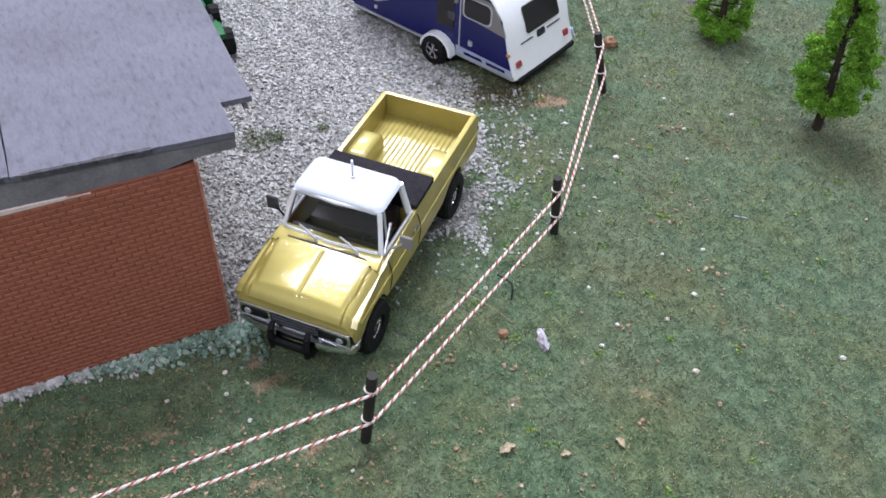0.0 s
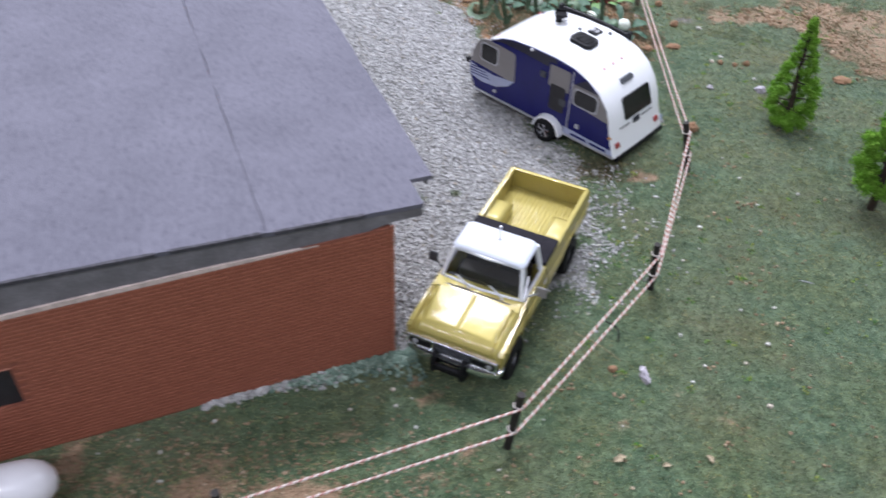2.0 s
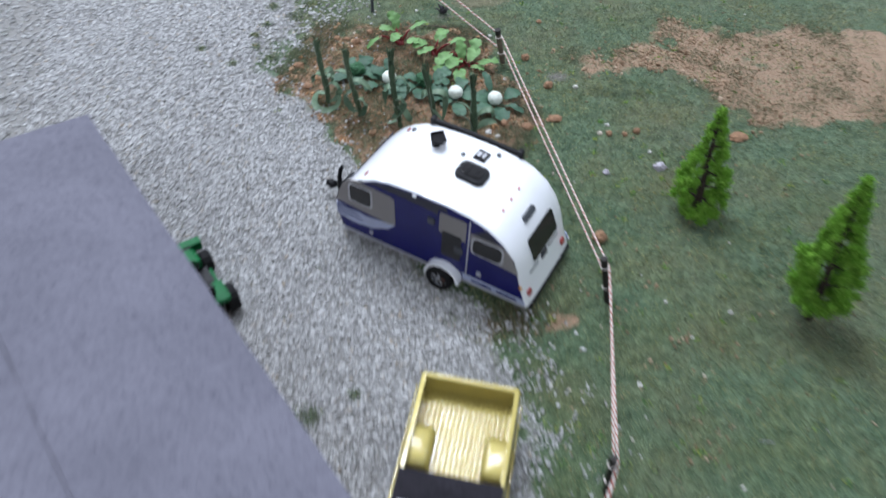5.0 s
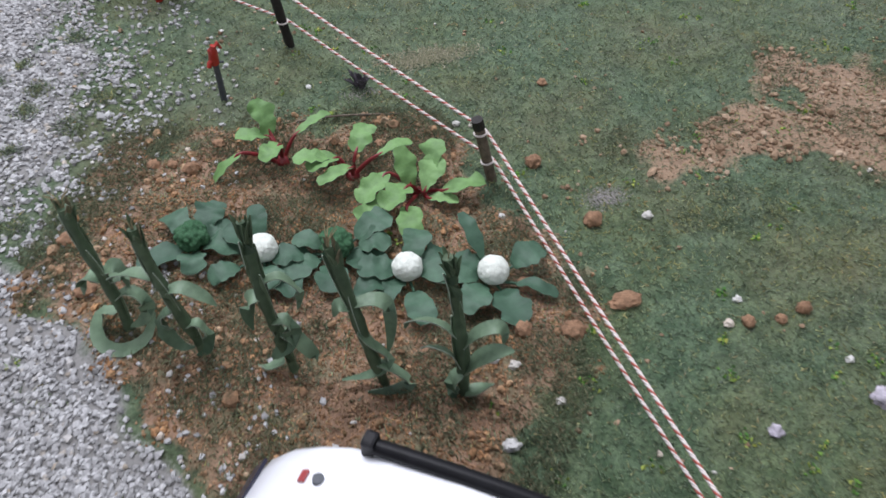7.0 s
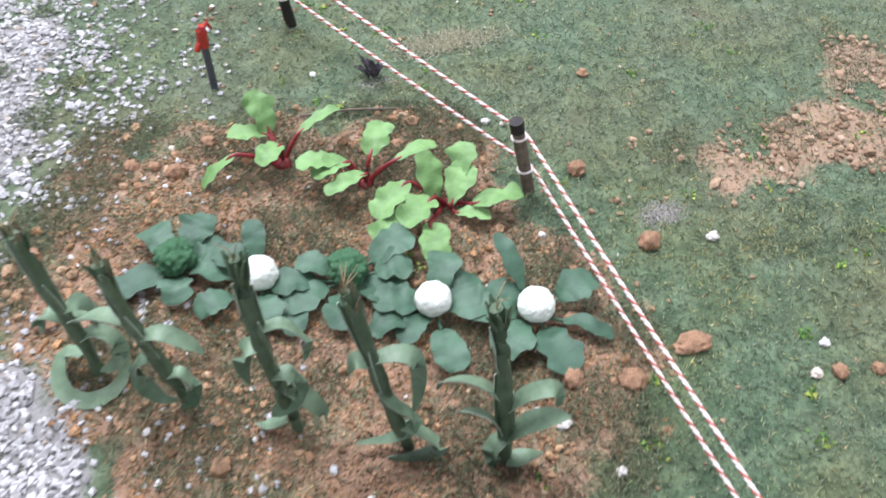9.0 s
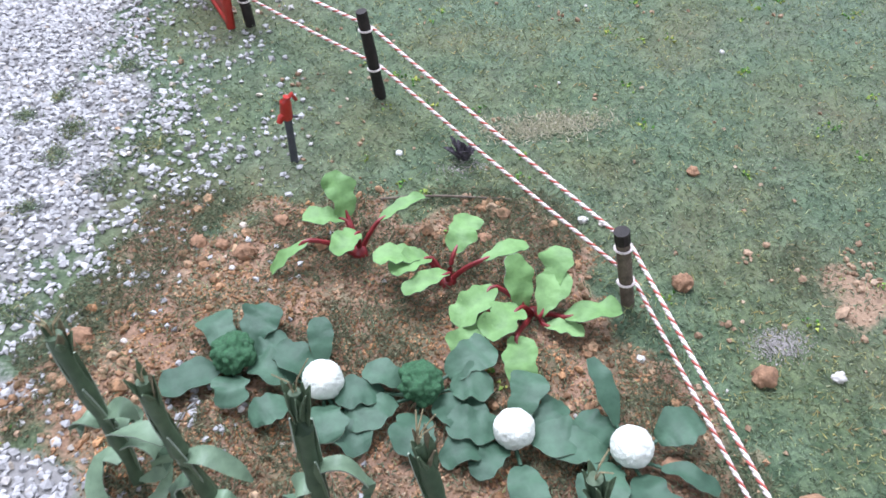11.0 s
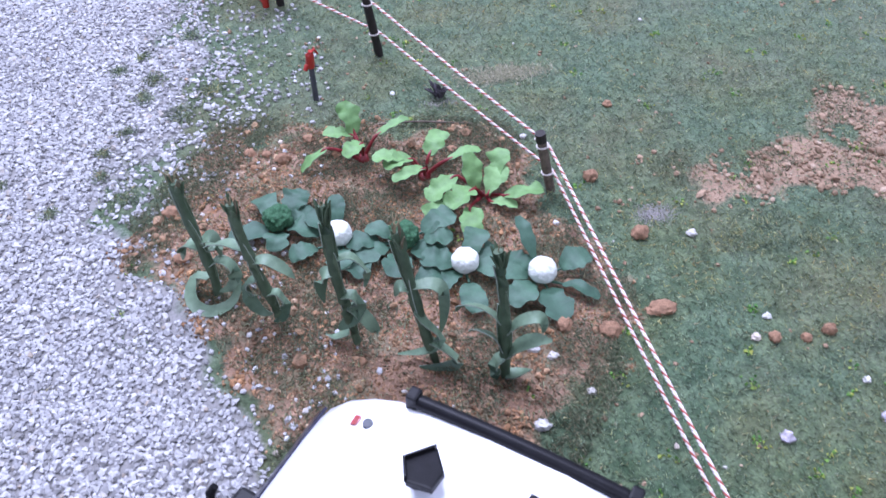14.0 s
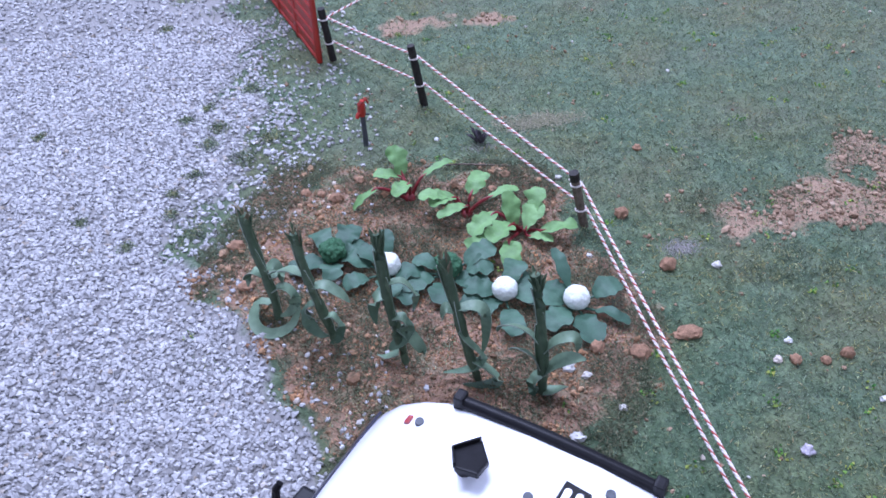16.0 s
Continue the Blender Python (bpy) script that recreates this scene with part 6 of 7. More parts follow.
def cole(kind, x, y, r, leaves, seed):
    rr = random.Random(seed)
    white = kind == "cauliflower_plant"
    lab = "model cauliflower with a white curd and flat blue-green leaves" if white else "model broccoli with a dark green head and flat leaves"
    c = thing(kind, x, y, 0, lab, "cauliflower" if white else "broccoli", "cabbage row in the bed", 0.4)
    bm = bmesh.new()
    v = bmesh.ops.create_icosphere(bm, subdivisions=5, radius=1)["verts"]
    heads = []
    m = 230 if white else 120
    for q in range(m):
        z = 1 - 2 * (q + 0.5) / m
        a = q * 2.39996 + rr.uniform(-0.25, 0.25)
        heads.append(Vector((math.cos(a) * math.sqrt(1 - z * z), math.sin(a) * math.sqrt(1 - z * z), z)))
    near = np.max(np.array([p.co for p in v]) @ np.array(heads).T, axis=1)
    for p, c1 in zip(v, near):
        d = math.sqrt(max(0.0, 2 - 2 * float(c1)))
        bead = math.sqrt(max(0.0, 1 - (d / (0.16 if white else 0.20)) ** 2))
        k = (0.90 if white else 0.88) + (0.06 if white else 0.26) * noise.noise(p.co * 1.9 + Vector((seed, 0, 0))) + (0.035 if white else 0.12) * bead + 0.03 * noise.noise(p.co * 14)
        p.co = Vector((p.co.x * r * k, p.co.y * r * k, p.co.z * r * k * (0.9 if white else 0.75) + r * 0.95 + 0.6))
    part("curd" if white else "floret", bm, M_CURD if white else M_BROCC, c, smooth=True)
    bm = bmesh.new()
    tube(bm, [(0, 0, -0.6), (0, 0, r * 0.6)], [1.2, 1.6], 8)
    part("stem", bm, M_COLE, c)
    for i, (lx, ly, ln, wd, lift) in enumerate(leaves):
        cx, cy = lx - x, ly - y
        d = Vector((cx, cy, 0))
        reach = d.length
        d.normalize()
        a = d * max(0.6, reach - ln / 2)
        b = d * (reach + ln / 2)
        bm = bmesh.new()
        leaf(bm, (a.x, a.y, 1.6 + 0.25 * lift), (b.x, b.y, 1.2 + lift), wd * 0.93, rr.uniform(0.7, 1.6), 0.10, 0.20, seed + i * 3.3, "round", 0.18, 14)
        lf = part("leaf", bm, [M_COLE, M_CUT], c, smooth=60)
        if reach - ln / 2 > 1.5:
            bm = bmesh.new()
            tube(bm, [(0, 0, 0.8), (a.x, a.y, 1.6 + 0.25 * lift)], [0.4, 0.32], 6)
            part("leaf_stalk", bm, M_COLE, lf)
    return c


cole("broccoli_plant", -7.8, 376.6, 3.7, [(-14.6, 374.6, 11, 7, 0.5), (-8.6, 370.6, 6.5, 6.5, 1.0), (-10.2, 383.0, 8, 7, 1.5), (-3.1, 383.2, 8, 8, 2.5), (-1.7, 378.6, 6, 6, 1.5)], 1)
cole("cauliflower_plant", 6.1, 368.8, 3.6, [(6.6, 376.2, 7, 5, 5.5), (-1.9, 373.0, 8, 7.5, 1.5), (1.6, 374.2, 8, 7, 2.5), (-2.6, 365.6, 7, 6.5, 0.5), (5.4, 361.4, 7.5, 8, 2.0), (9.0, 359.8, 9, 7.5, 0.6)], 2)
cole("broccoli_plant", 21.4, 365.2, 3.8, [(15.9, 368.6, 7, 6, 2), (11.6, 366.0, 8, 7, 1.5), (13.0, 362.4, 9, 7.5, 0.8), (18.6, 357.2, 8, 8.5, 1.5), (30.4, 368.8, 9, 8, 3.0), (29.6, 364.0, 7, 7.5, 1.8), (26.6, 359.8, 9, 9, 1.2)], 3)
cole("cauliflower_plant", 34.1, 354.4, 3.5, [(28.4, 356.4, 9, 7.5, 2.0), (37.6, 360.6, 8.5, 7, 2.5), (40.4, 357.0, 7, 6, 1.0), (29.6, 350.8, 7.5, 5.5, 0.5), (40.2, 351.8, 8, 7.5, 2.0), (33.8, 344.6, 9, 7.5, 0.8), (26.0, 353.0, 8, 6, 0.4)], 4)
cole("cauliflower_plant", 50.9, 348.0, 3.6, [(49.2, 357.4, 10, 4.2, 7.0), (59.4, 350.0, 7.5, 8, 3.0), (45.0, 343.2, 9, 8, 1.5), (51.6, 339.2, 10, 8.5, 0.8), (43.4, 349.6, 9, 7, 1.4), (58.6, 342.2, 9, 4, 0.3), (47.0, 353.0, 7, 6, 1.2)], 5)


def chard(x, y, leaves, seed):
    rr = random.Random(seed)
    c = thing("chard_plant", x, y, 0, "model beet plant with red stems and light green leaves", "beet plant", "beet row in the bed", 0.3)
    bm = bmesh.new()
    lump(bm, (0, 0, 0.6), 1.6, 2, 0.2, (1, 1, 0.9), seed)
    part("crown", bm, M_STEM, c, smooth=True)
    for i, (lx, ly, lz, ln, wd, head, tilt) in enumerate(leaves):
        m = Vector((lx - x, ly - y, lz))
        a = radians(head)
        d = Vector((math.cos(a) * math.cos(radians(tilt)), math.sin(a) * math.cos(radians(tilt)), math.sin(radians(tilt))))
        b, t = m - d * ln / 2, m + d * ln / 2
        bm = bmesh.new()
        leaf(bm, b, t, wd * 0.9, 0.9, 0.16, 0.26, seed * 7 + i * 2.9, "round", 0.16, 14)
        lf = part("leaf", bm, [M_CHARD, M_CUT], c, smooth=60)
        bm = bmesh.new()
        mid = b * 0.5 + Vector((0, 0, 0.8))
        tube(bm, smooth_line([(rr.uniform(-0.6, 0.6), rr.uniform(-0.6, 0.6), 0.2), mid, b, b + d * ln * 0.35], 8), [0.55, 0.52, 0.5, 0.48, 0.45, 0.42, 0.38, 0.3, 0.2], 6)
        part("leaf_stem", bm, M_STEM, lf, smooth=50)
    return c


# leaves: middle x, y, z, length, width, heading, tilt
chard(15.9, 399.5, [(13.4, 407.0, 9, 9, 7, 110, 45), (10.0, 404.0, 6, 8, 5.5, 170, 5), (13.4, 397.4, 5.5, 6.5, 6.5, 220, -5), (24.6, 402.8, 7.4, 10, 3.4, 20, 10), (2.8, 397.6, 3.6, 9, 3.6, 197, -34)], 1)
chard(30.6, 389.2, [(34.6, 394.6, 7, 8.5, 7, 55, 15), (22.0, 391.6, 6, 9, 6, 175, 5), (24.0, 390.0, 5.5, 8, 6, 195, 0), (26.0, 385.6, 5, 9, 5, 195, -5), (41.0, 388.6, 7, 9, 4.5, 10, 5)], 2)
chard(44.3, 378.7, [(33.4, 379.0, 5, 10, 7, 215, -12), (31.0, 373.6, 3, 10, 6.5, 240, -15), (37.4, 374.4, 5, 8.5, 8, 215, -5), (38.4, 367.6, 3, 9, 7.5, 262, -12), (41.4, 380.8, 7.5, 10, 6.5, 100, 52), (48.4, 382.0, 8, 8.5, 7, 60, 35), (46.8, 378.6, 6, 9, 6, 50, 30), (53.4, 374.4, 4, 10, 6, -5, 5), (48.0, 373.0, 2.4, 7, 4, -25, -3)], 3)


# ---- trees ----
def conifer(name, x, y, height, radius, seed, lean=(0, 0), mat=None, trunk=5.0, taper=0.72, thin=None):
    r = random.Random(seed)
    mat = mat or M_FOLIAGE
    c = thing(name, x, y, 0, "bright green foam model conifer standing in the turf" if mat is M_FOLIAGE else "low dark green foam model bush", "tree")
    bm = bmesh.new()
    L = Vector((*lean, 0))
    tube(bm, [L * k + Vector((0.3 * math.sin(k * 9), 0.3 * math.cos(k * 8), height * 0.93 * k - 0.8)) for k in [i / 10 for i in range(11)]], [1.75 - 1.45 * i / 10 for i in range(11)], 8)
    part("trunk", bm, M_BARK, c, smooth=50)
    for i in range(26):
        bm = bmesh.new()
        k = 0.12 + 0.8 * i / 26
        a = i * 2.4
        reach = radius * (1 - k) ** 0.75 * 0.85
        p = L * k + Vector((0, 0, height * k))
        tube(bm, [p, p + Vector((math.cos(a) * reach, math.sin(a) * reach, reach * 0.25))], [0.45, 0.15], 5)
        part("limb", bm, M_BARK, c)
    # clumps of foam granules
    pos, size, core, core_r = [], [], [], []
    clumps = int(0.185 * height * radius) + 36
    for i in range(clumps):
        k = (i + r.random()) / clumps
        z = trunk + (height - trunk) * (k ** 1.2)
        h = (z - trunk) / (height - trunk)
        prof = radius * (min(1.0, 0.74 + h * 2.0) if h < 0.13 else (1 - (h - 0.13) / 0.87) ** taper)
        a = i * 2.39996 + r.uniform(-0.4, 0.4)
        if thin is not None and h > 0.10 and math.cos(a - radians(thin)) > 0.86 and r.random() < 0.84:
            continue
        rr = prof * r.uniform(0.50, 1.02)
        cr = r.uniform(1.3, 2.5) * (0.62 + 0.45 * (1 - h)) * radius / 13
        cen = np.array([math.cos(a) * rr, math.sin(a) * rr, z]) + np.array([L.x, L.y, 0]) * z / height
        core.append(cen)
        core_r.append(cr)
        n = int(105 * cr * cr)
        d = rng.normal(size=(n, 3))
        d /= np.linalg.norm(d, axis=1)[:, None]
        tufts = 1 + 0.40 * np.sin(d[:, 0] * 5 + i) * np.sin(d[:, 1] * 6 + 2 * i) + 0.22 * np.sin(d[:, 2] * 8 + 3 * i)
        pos.append(cen + d * cr * (rng.uniform(0.40, 1.30, n) * tufts)[:, None])
        size.append(rng.uniform(0.4, 1.0, n))
    pos, size = np.concatenate(pos), np.concatenate(size)
    n = len(pos)
    p = TETRA[None] * (1 + rng.uniform(-0.4, 0.4, (n, 4, 3))) * rng.uniform(0.3, 1.0, (n, 1, 3)) * np.array([1.9, 0.8, 0.8])
    p = np.einsum("nij,nkj->nki", turns(n), p) * (size / 2)[:, None, None] + pos[:, None, :]
    ob = bulk("crown", p.reshape(-1, 3), TETRA_F, 4, mat, n)
    ob.parent = c
    n = len(core)
    p = ROUND[None] * (1 + rng.uniform(-0.3, 0.3, (n, 12, 3))) * 0.72
    p = np.einsum("nij,nkj->nki", turns(n), p) * np.array(core_r)[:, None, None] + np.array(core)[:, None, :]
    ob = bulk("foam_core", p.reshape(-1, 3), ROUND_F, 12, mat, n)
    ob.parent = c
    return c


conifer("conifer_tree", 117.0, 271.0, 50, 11.4, 3, (-1.5, 3), trunk=3.5, taper=0.8, thin=-110)
conifer("conifer_tree", 138.2, 213.0, 66, 12.6, 8, (-2.5, 4), trunk=12.0, taper=0.95, thin=-122)
conifer("bush", -29.6, 41.0, 17, 9.5, 5, (0, 0), M_FOLIAGE_DARK, trunk=2.0)

# ---- things round the yard ----
def propane_tank():
    t = thing("propane_tank", -154.4, 49.6, 20, "white model propane tank with a blue dome by the wall", "propane tank")
    bm = bmesh.new()
    L, R, zc = 20.0, 7.0, 10.2
    rows = []
    for i in range(25):
        u = -1 + 2 * i / 24
        if abs(u) > 0.72:
            f = (abs(u) - 0.72) / 0.28
            a = f * math.pi / 2
            x, r = math.copysign(L + 8.0 * math.sin(a), u), R * max(0.03, math.cos(a))
        else:
            x, r = u / 0.72 * L, R
        rows.append([(x, r * math.cos(k * math.tau / 28), zc + r * math.sin(k * math.tau / 28)) for k in range(28)])
    loft(bm, rows)
    part("tank", bm, M_TANK, t, smooth=60)
    bm = bmesh.new()
    bmesh.ops.create_uvsphere(bm, u_segments=24, v_segments=14, radius=4.2)
    bmesh.ops.translate(bm, vec=(1.0, 0.4, zc + R + 1.4), verts=bm.verts)
    part("dome", bm, M_BLUECAP, t, "round blue valve dome", smooth=True)
    for x in (-15, 15):
        for y in (-3.6, 3.6):
            bm = bmesh.new()
            box(bm, x - 1.4, x + 1.4, y - 1.0, y + 1.0, -0.4, 5.6, 0.3)
            part("foot", bm, M_TANK, t)
    return t


propane_tank()


def hydrant():
    h = thing("yard_hydrant", 5.8, 429.6, 0, "grey yard hydrant pipe with a red pump head", "hydrant")
    bm = bmesh.new()
    tube(bm, [(0.1, 0, -0.8), (0, 0, 6), (-0.2, 0, 12)], [0.85, 0.8, 0.8], 10)
    part("pipe", bm, M_IRON, h, smooth=40)
    bm = bmesh.new()
    tube(bm, [(-0.2, 0, 11.2), (-0.3, -0.1, 12.6), (-0.2, 0, 15.2), (0.1, 0, 16.4)], [1.15, 1.25, 1.2, 0.7], 10)
    tube(bm, [(-0.3, -0.2, 12.6), (-1.5, -0.9, 12.0), (-1.9, -1.2, 11.0)], [0.75, 0.7, 0.6], 8)
    head = part("pump_head", bm, M_REDPLASTIC, h, "red pump head", smooth=40)
    bm = bmesh.new()
    tube(bm, [(0.2, 0, 15.6), (1.2, 0.4, 16.6), (2.0, 0.8, 14.8)], [0.5, 0.5, 0.35], 8)
    part("lever", bm, M_REDPLASTIC, head)
    bm = bmesh.new()
    tube(bm, [(0, 0, 11.6), (2.0, -0.4, 11.5)], 0.3, 6)
    part("tap", bm, M_IRON, h)
    return h


hydrant()


def gate():
    ang = math.degrees(math.atan2(51.8, -15.7))
    g = thing("gate", -5.5, 483.5, ang, "red moulded plastic farm gate standing open", "gate")
    L, H = 66.0, 27.0
    bm = bmesh.new()
    slab(bm, rounded(0, L, 0.4, H, 0.8), lambda a, b, k: (a, -0.5 + k, b), 1.0)
    sheet = part("gate_sheet", bm, M_REDPLASTIC, g)
    for i in range(6):
        z = 1.4 + i * (H - 2.6) / 5
        bm = bmesh.new()
        tube(bm, [(0.2, 0, z), (L - 0.2, 0, z)], 1.05, 8)
        part("rail", bm, M_REDPLASTIC, g, smooth=50)
    for x in (0.6, L * 0.34, L * 0.67, L - 0.6):
        bm = bmesh.new()
        tube(bm, [(x, 0, 0.2), (x, 0, H + 0.2)], 1.15, 8)
        part("stile", bm, M_REDPLASTIC, g, smooth=50)
    return g


gate()


def garden_tractor():
    g = thing("garden_tractor", -79.2, 256.2, 112.5, "small green toy garden tractor with black seat and tyres", "tractor")
    bm = bmesh.new()
    box(bm, -16, 14, -4.0, 4.0, 4.0, 6.4, 0.6, 2)
    part("frame", bm, M_BLACK, g)
    bm = bmesh.new()
    loft(bm, [[(x, -w, 5.6), (x, w, 5.6), (x, w, h - 1.0), (x, w * 0.75, h), (x, -w * 0.75, h), (x, -w, h - 1.0)] for x, w, h in ((3.5, 4.2, 12.2), (8, 4.2, 11.8), (11.2, 4.0, 11.2))])
    part("hood", bm, M_GREEN, g, smooth=20)
    bm = bmesh.new()
    box(bm, 11.0, 13.4, -3.6, 3.6, 5.0, 10.4, 0.4)
    part("grille", bm, M_BLACK, g)
    bm = bmesh.new()
    box(bm, 14.2, 17.6, -7.6, 7.6, 5.2, 9.4, 0.5, 2)
    part("front_bar", bm, M_GREEN, g, "green front push bar")
    for y in (-3.4, 3.4):
        bm = bmesh.new()
        tube(bm, [(12.5, y, 5.4), (15.6, y, 6.6)], 0.6, 6)
        part("bar_arm", bm, M_BLACK, g)
    bm = bmesh.new()
    box(bm, -16.5, -7.0, -6.6, 6.6, 8.6, 11.0, 1.0, 2)
    part("rear_fender", bm, M_GREEN, g, smooth=40)
    bm = bmesh.new()
    box(bm, -12.6, -6.4, -3.0, 3.0, 11.0, 12.4, 0.6, 2)
    box(bm, -14.0, -12.0, -3.0, 3.0, 11.4, 16.0, 0.6, 2)
    part("seat", bm, M_BLACK, g)
    bm = bmesh.new()
    ring(bm, (-0.6, 0, 14.6), (-0.5, 0, 0.85), 2.2, 0.3, 18, 6)
    tube(bm, [(-0.6, 0, 14.6), (3.0, 0, 11.4)], 0.4, 6)
    part("steering_wheel", bm, M_BLACK, g)
    bm = bmesh.new()
    box(bm, -6.4, 4.4, -6.8, 6.8, 3.4, 5.2, 0.7, 2)
    part("mower_deck", bm, M_GREEN, g)
    bm = bmesh.new()
    box(bm, -7.2, 3.6, -5.4, 5.4, 5.4, 8.2, 0.5, 2)
    part("footplate", bm, M_BLACK, g)
    for s in (1, -1):
        wheel(g, -11.5, s * 7.2, 5.0, 5.0, 3.6, s, hub=0.5)
        wheel(g, 9.2, s * 6.6, 4.2, 4.2, 3.2, s, hub=0.5)
    bm = bmesh.new()
    tube(bm, [(15.5, 1.5, 8), (21.5, 3.6, 4.2), (27.0, 4.6, 0.6)], 0.45, 6)
    part("tow_bar", bm, M_BLACK, g)
    g.matrix_world = g.matrix_world @ Matrix.Diagonal((1, 1.2, 1, 1))
    return g


garden_tractor()


def lumber_stack():
    t = thing("lumber_stack", -346, 364, 24, "short stack of pale pine boards lying on the grass", "lumber")
    for x0, x1, y, wide, z, thick, turn in ((-40, 29, 0.0, 8.4, 0.0, 3.2, 0), (-38, 28, 9.0, 8.4, 0.0, 3.2, 1), (-44, 26, 1.5, 9.4, 5.0, 3.4, -3.0), (-44, 24, 11.5, 9.6, 5.0, 3.4, -2.0)):
        bm = bmesh.new()
        box(bm, x0, x1, y - wide / 2, y + wide / 2, z, z + thick, 0.25)
        bmesh.ops.rotate(bm, verts=bm.verts, cent=(28, y, 0), matrix=Matrix.Rotation(radians(turn), 3, "Z"))
        part("board", bm, M_PINE, t)
    for x in (-26, 22):
        bm = bmesh.new()
        box(bm, x - 1.5, x + 1.5, -3.5, 14, 3.2, 5.0, 0.2)
        part("spacer", bm, M_PINE, t)
    return t


M_PINE = plain("pine_board", (0.78, 0.60, 0.44), 0.7, spread=0.2, scale=120, grain=900, bump=0.3)
M_TANWALL = plain("tan_painted_board", (0.46, 0.335, 0.26), 0.8, spread=0.15, scale=60, grain=900, bump=0.3)
lumber_stack()


def tan_shed():
    t = thing("shed", -366, 418, 6, "plain tan board shed behind the lumber", "shed")
    bm = bmesh.new()
    box(bm, -60, 34, 0, 3, -0.5, 58, 0.3)
    part("front_wall", bm, M_TANWALL, t)
    for x in (-60, 31):
        bm = bmesh.new()
        box(bm, x, x + 3, 3, 60, -0.5, 58, 0.3)
        part("side_wall", bm, M_TANWALL, t)
    bm = bmesh.new()
    box(bm, -64, 38, -5, 64, 58, 61, 0.4)
    part("roof", bm, M_CARD_DARK, t)
    return t


tan_shed()


def black_stand():
    t = thing("implement_stand", -295, 385, 10, "black steel implement stand with cross braces and a grey tray", "stand")
    for x in (-12, 12):
        for y in (-7, 12):
            bm = bmesh.new()
            box(bm, x - 1.7, x + 1.7, y - 1.7, y + 1.7, -0.5, 30, 0.3)
            part("leg", bm, M_BLACK, t)
    for y in (-7, 12):
        for a, b in (((-11, 4), (11, 27)), ((11, 4), (-11, 27))):
            bm = bmesh.new()
            tube(bm, [(a[0], y, a[1]), (b[0], y, b[1])], 0.9, 6)
            part("brace", bm, M_BLACK, t)
        bm = bmesh.new()
        tube(bm, [(-11, y, 15), (11, y, 15)], 1.0, 6)
        part("crossbar", bm, M_IRON, t)
    bm = bmesh.new()
    box(bm, -13, 13, -9, 14, 28.5, 38, 1.2, 2)
    part("tray", bm, M_IRON, t, "dark grey tray")
    bm = bmesh.new()
    box(bm, -11.6, 11.6, -6, 11, 1.5, 9, 0.5)
    part("lower_shelf", bm, M_BLACK, t)
    bm = bmesh.new()
    box(bm, -14.2, -12.4, -9, -6.5, 11, 16, 0.4)
    part("reflector", bm, M_REDLENS, t)
    return t


black_stand()


# ---- stones, clods and litter ----
def stone(name, x, y, r, mat, label, category, squash=(1, 1, 0.75), rough=0.22, turn=0.0, seed=0.0):
    bm = bmesh.new()
    lump(bm, (0, 0, r * squash[2] * 0.55), r, 3, rough, squash, seed + x)
    ob = part(name, bm, mat, smooth=60)
    ob.matrix_world = pose(x * MM, y * MM, float(height_at(np.array(x), np.array(y))) * MM, 0, 0, turn)
    return tagged(ob, label, category)


for x, y, r, sq in ((78.7, 358.4, 2.1, (1, 0.9, 0.85)), (73.3, 381.0, 1.9, (1, 1, 0.9)), (75.4, 334.6, 2.6, (1.3, 0.8, 0.5)), (96.8, 322.2, 1.4, (1, 1, 0.8)), (103.7, 320.8, 1.2, (1, 1, 0.8)), (109.4, 321.6, 1.7, (1, 0.8, 0.9)),
                    (-5.2, 402.6, 1.9, (1.1, 0.9, 0.8)), (74.0, 262.0, 2.6, (1, 1, 0.9)), (27.5, 119.5, 1.5, (1, 0.8, 0.7)), (-9.4, 405.7, 1.2, (1, 1, 0.7)), (62.0, 331.0, 2.0, (1.2, 1, 0.6)), (154, 313, 3.0, (1.4, 0.9, 0.5)), (-31, 371, 1.8, (1.2, 1, 0.7)),
                    (52, 334, 1.7, (1, 1.2, 0.7)), (2, 410, 1.5, (1, 1, 0.7)), (-14, 408, 1.6, (1, 1, 0.7)), (57, 345, 1.9, (1, 1, 0.6)), (88, 411, 1.3, (1, 1, 0.7)), (40, 399, 1.4, (1, 1, 0.7)), (-34, 388, 2.0, (1.2, 1, 0.7))):
    stone("clod", x, y, r, M_CLOD, "dry reddish clay clod on the turf", "clod", sq)
stone("lilac_rock", 111.6, 298.2, 2.1, M_PURPLE, "pale lilac rock chip on the lawn", "rock", (1.3, 0.9, 0.75), 0.3)
stone("lilac_rock", 87.9, 298.2, 1.3, M_PURPLE, "small lilac rock chip on the lawn", "rock", (1, 1, 0.8), 0.3)
stone("lilac_rock", 37.7, 117.7, 2.7, M_PURPLE, "long lilac rock sliver in the grass", "rock", (0.45, 1.25, 0.5), 0.25, 14)
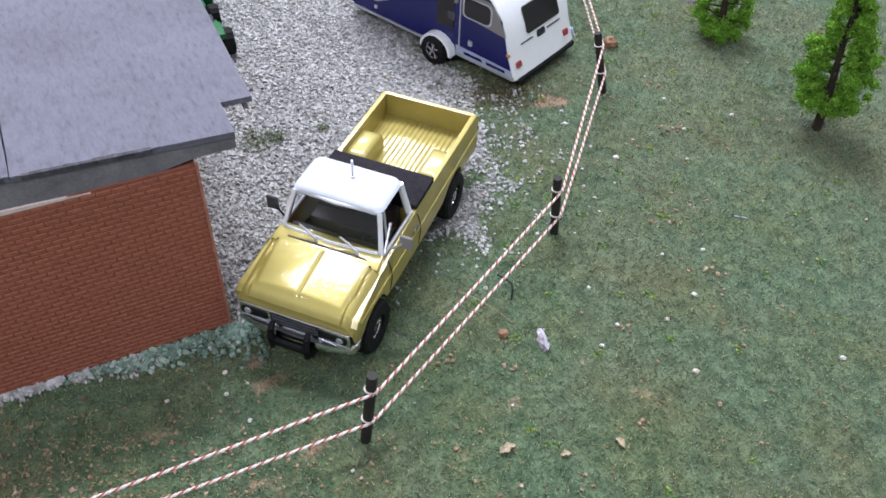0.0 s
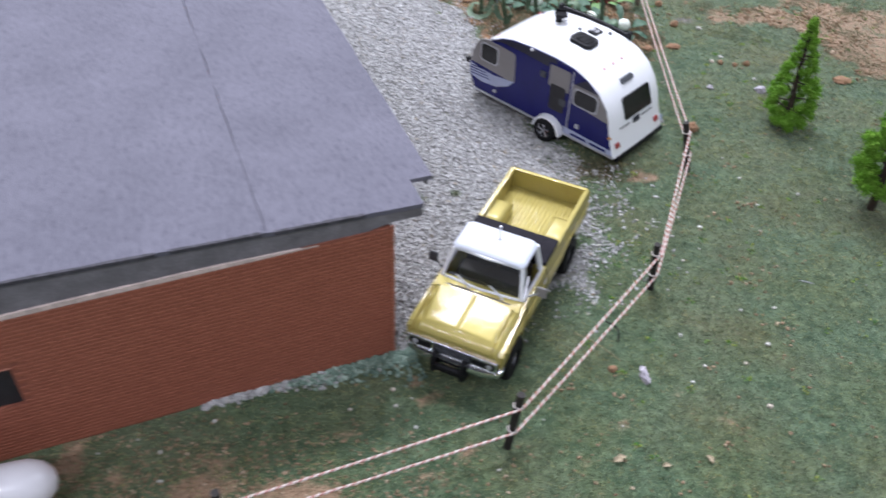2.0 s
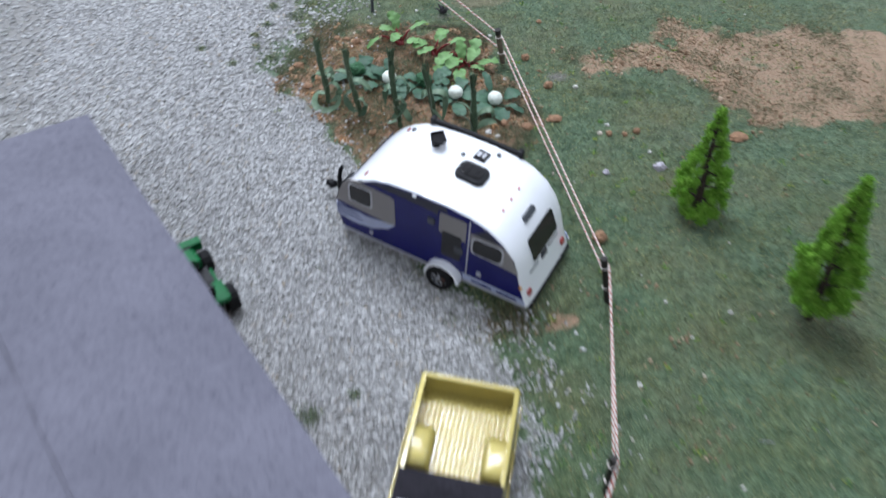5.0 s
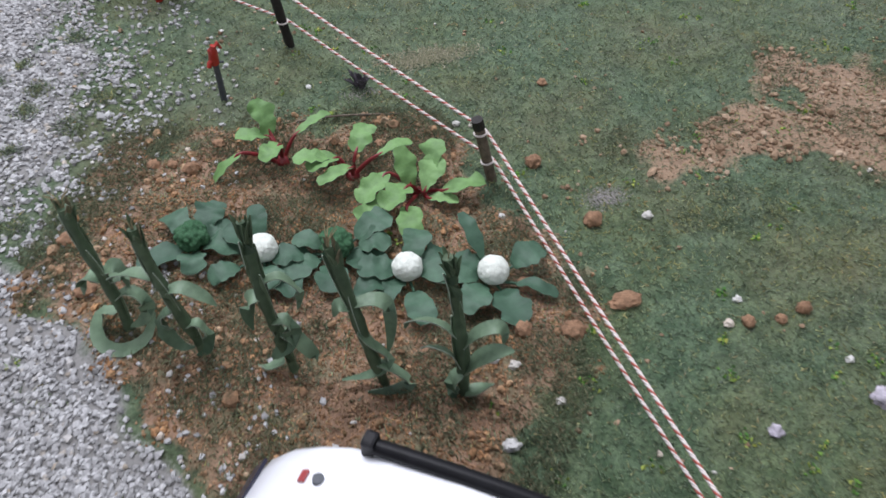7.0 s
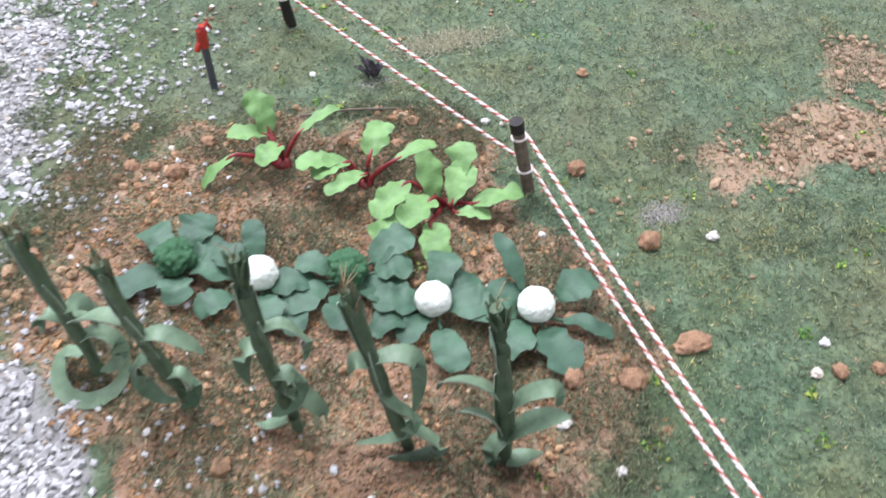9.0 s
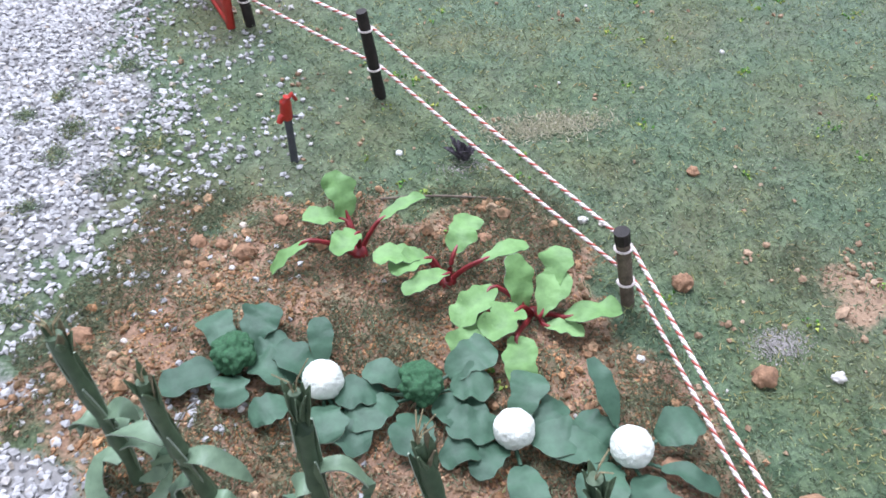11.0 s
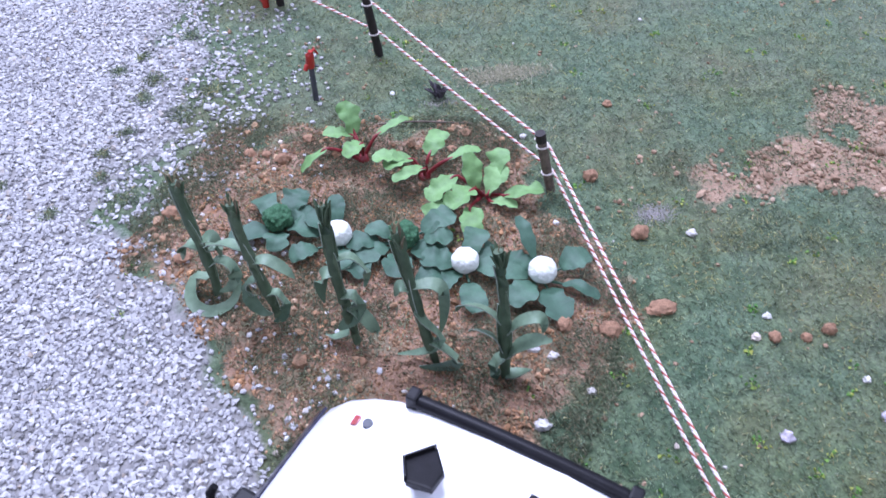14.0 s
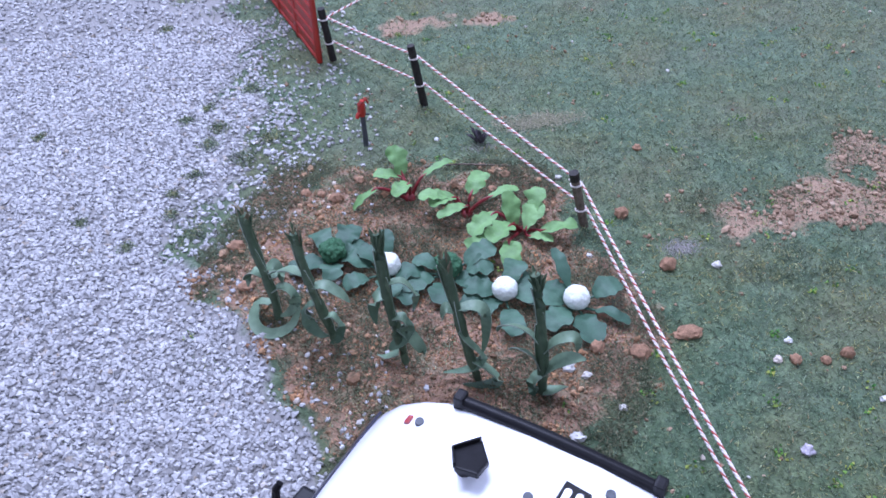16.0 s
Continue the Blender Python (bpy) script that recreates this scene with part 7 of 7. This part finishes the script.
for x, y, r in ((92.9, 323.2, 1.0), (98.0, 328.3, 0.9), (91.3, 356.1, 1.1), (47.6, 326.5, 1.0), (43.9, 329.2, 1.3), (40.6, 310.2, 1.5), (53.0, 316.2, 0.9), (81.0, 135.6, 0.8), (71.8, 126.3, 0.6), (76.0, 109.0, 0.8), (115.4, 114.5, 0.7), (67.3, 194.6, 0.8),
                (110.8, 219.6, 0.7), (92.5, 210.8, 0.6), (110.6, 307.7, 0.8), (-19.5, 331, 0.8), (-28, 357, 0.8), (60, 400, 0.9)):
    stone("pebble", x, y, r, M_PEBBLE, "white pebble lying in the turf", "pebble", (1.1, 0.9, 0.8), 0.3)
for x, y, ln, wd, a in ((27.0, 85.2, 4.2, 2.2, 30), (53.8, 87.4, 3.2, 1.6, -60), (40.5, 84.0, 2.6, 1.4, 10), (86, 145, 2.2, 1.0, 40)):
    bm = bmesh.new()
    leaf(bm, (-ln / 2, 0, 0.5), (ln / 2, 0, 0.7), wd, 0.5, 0.3, 0.3, x, "oval", 0.2)
    ob = part("dry_flake", bm, M_DRYLEAF)
    ob.matrix_world = pose(x * MM, y * MM, 0.0002, 0, 0, a)
    tagged(ob, "curled dry tan flake on the grass", "flake")


def rod(name, pts, r, mat, label, category):
    bm = bmesh.new()
    tube(bm, smooth_line(pts, 10), r, 6)
    return tagged(part(name, bm, mat, smooth=50), label, category)


rod("twig", [(22.0, 413.5, 0.9), (33, 411.8, 1.5), (48.0, 408.8, 0.8)], 0.26, M_POST_WORN, "thin dry brown twig lying across the bed", "twig")
rod("twig", [(26.8, 140.7, 0.8), (30.4, 136, 2.2), (30.2, 131.6, 0.4)], 0.27, M_CHARCOAL, "short dark bent twig in the grass", "twig")
rod("straw", [(15.7, 133.9, 1.2), (23, 129, 1.8), (30.6, 123.4, 0.5)], 0.14, M_TASSEL, "thin pale straw lying on the grass", "straw")
rod("metal_pin", [(98.6, 167.8, 0.7), (101.2, 167.3, 0.7), (103.6, 166.6, 0.7)], 0.22, M_SILVER, "small silver pin dropped on the lawn", "pin")


def charred_tuft():
    c = thing("charred_tuft", 41.2, 423.6, 0, "small clump of charred black scraps on ash", "scrap")
    bm = bmesh.new()
    for i in range(16):
        a = i * 2.4
        d = Vector((math.cos(a), math.sin(a) * 0.7, 0)) * rnd.uniform(0.7, 4.0)
        leaf(bm, d * 0.4 + Vector((0, 0, 0.4)), d * 1.3 + Vector((0, 0, rnd.uniform(2.4, 6.0))), rnd.uniform(1.1, 2.2), 0.4, 0.4, 0.4, i, "oval", 0.2, 5)
    part("scraps", bm, M_SCRAP, c)
    return c


charred_tuft()
M_ASH = plain("pale_ash", (0.34, 0.315, 0.30), 0.95, spread=0.15, scale=500)
ash = scatter("ash_dust", *(np.array([85.0, 365.0])[:, None] + rng.normal(size=(2, 1500)) * np.array([[2.4], [1.7]])), rng.uniform(0.18, 0.36, 1500), TETRA, TETRA_F, M_ASH, 0.35, 0.3, 0.6, "patch of pale dust on the turf", "dust")
scatter("ash_dust", *(np.array([41.0, 420.5])[:, None] + rng.normal(size=(2, 160)) * np.array([[3.0], [1.4]])), rng.uniform(0.25, 0.5, 160), TETRA, TETRA_F, M_ASH, 0.35, 0.3, 0.6, "patch of pale ash round charred scraps", "dust")


def bright_tufts():
    spots = [(136.7, 186.4), (121, 150), (-45, 357), (41, 371), (112, 343), (60, 318), (90, 290), (150, 372), (140, 230), (120, 196), (85, 186), (-44, 370), (96, 331), (109, 312), (70, 246)]
    x, y = [], []
    for cx, cy in spots + [(rnd.uniform(20, 210), rnd.uniform(60, 520)) for _ in range(230)]:
        n = rnd.randint(4, 13)
        x.append(cx + rng.normal(size=n) * 0.9)
        y.append(cy + rng.normal(size=n) * 0.9)
    x, y = np.concatenate(x), np.concatenate(y)
    m = pieces_material("bright_tuft", [(0.0, (0.06, 0.19, 0.04)), (0.5, (0.16, 0.33, 0.06)), (1.0, (0.44, 0.46, 0.10))])
    scatter("bright_tufts", x, y, rng.uniform(0.5, 1.0, len(x)), TETRA, TETRA_F, m, 0.4, 0.4, 1.0, "scattered tufts of brighter green flock", "grass")


bright_tufts()

# ---- the house's bricks ----
bricks()
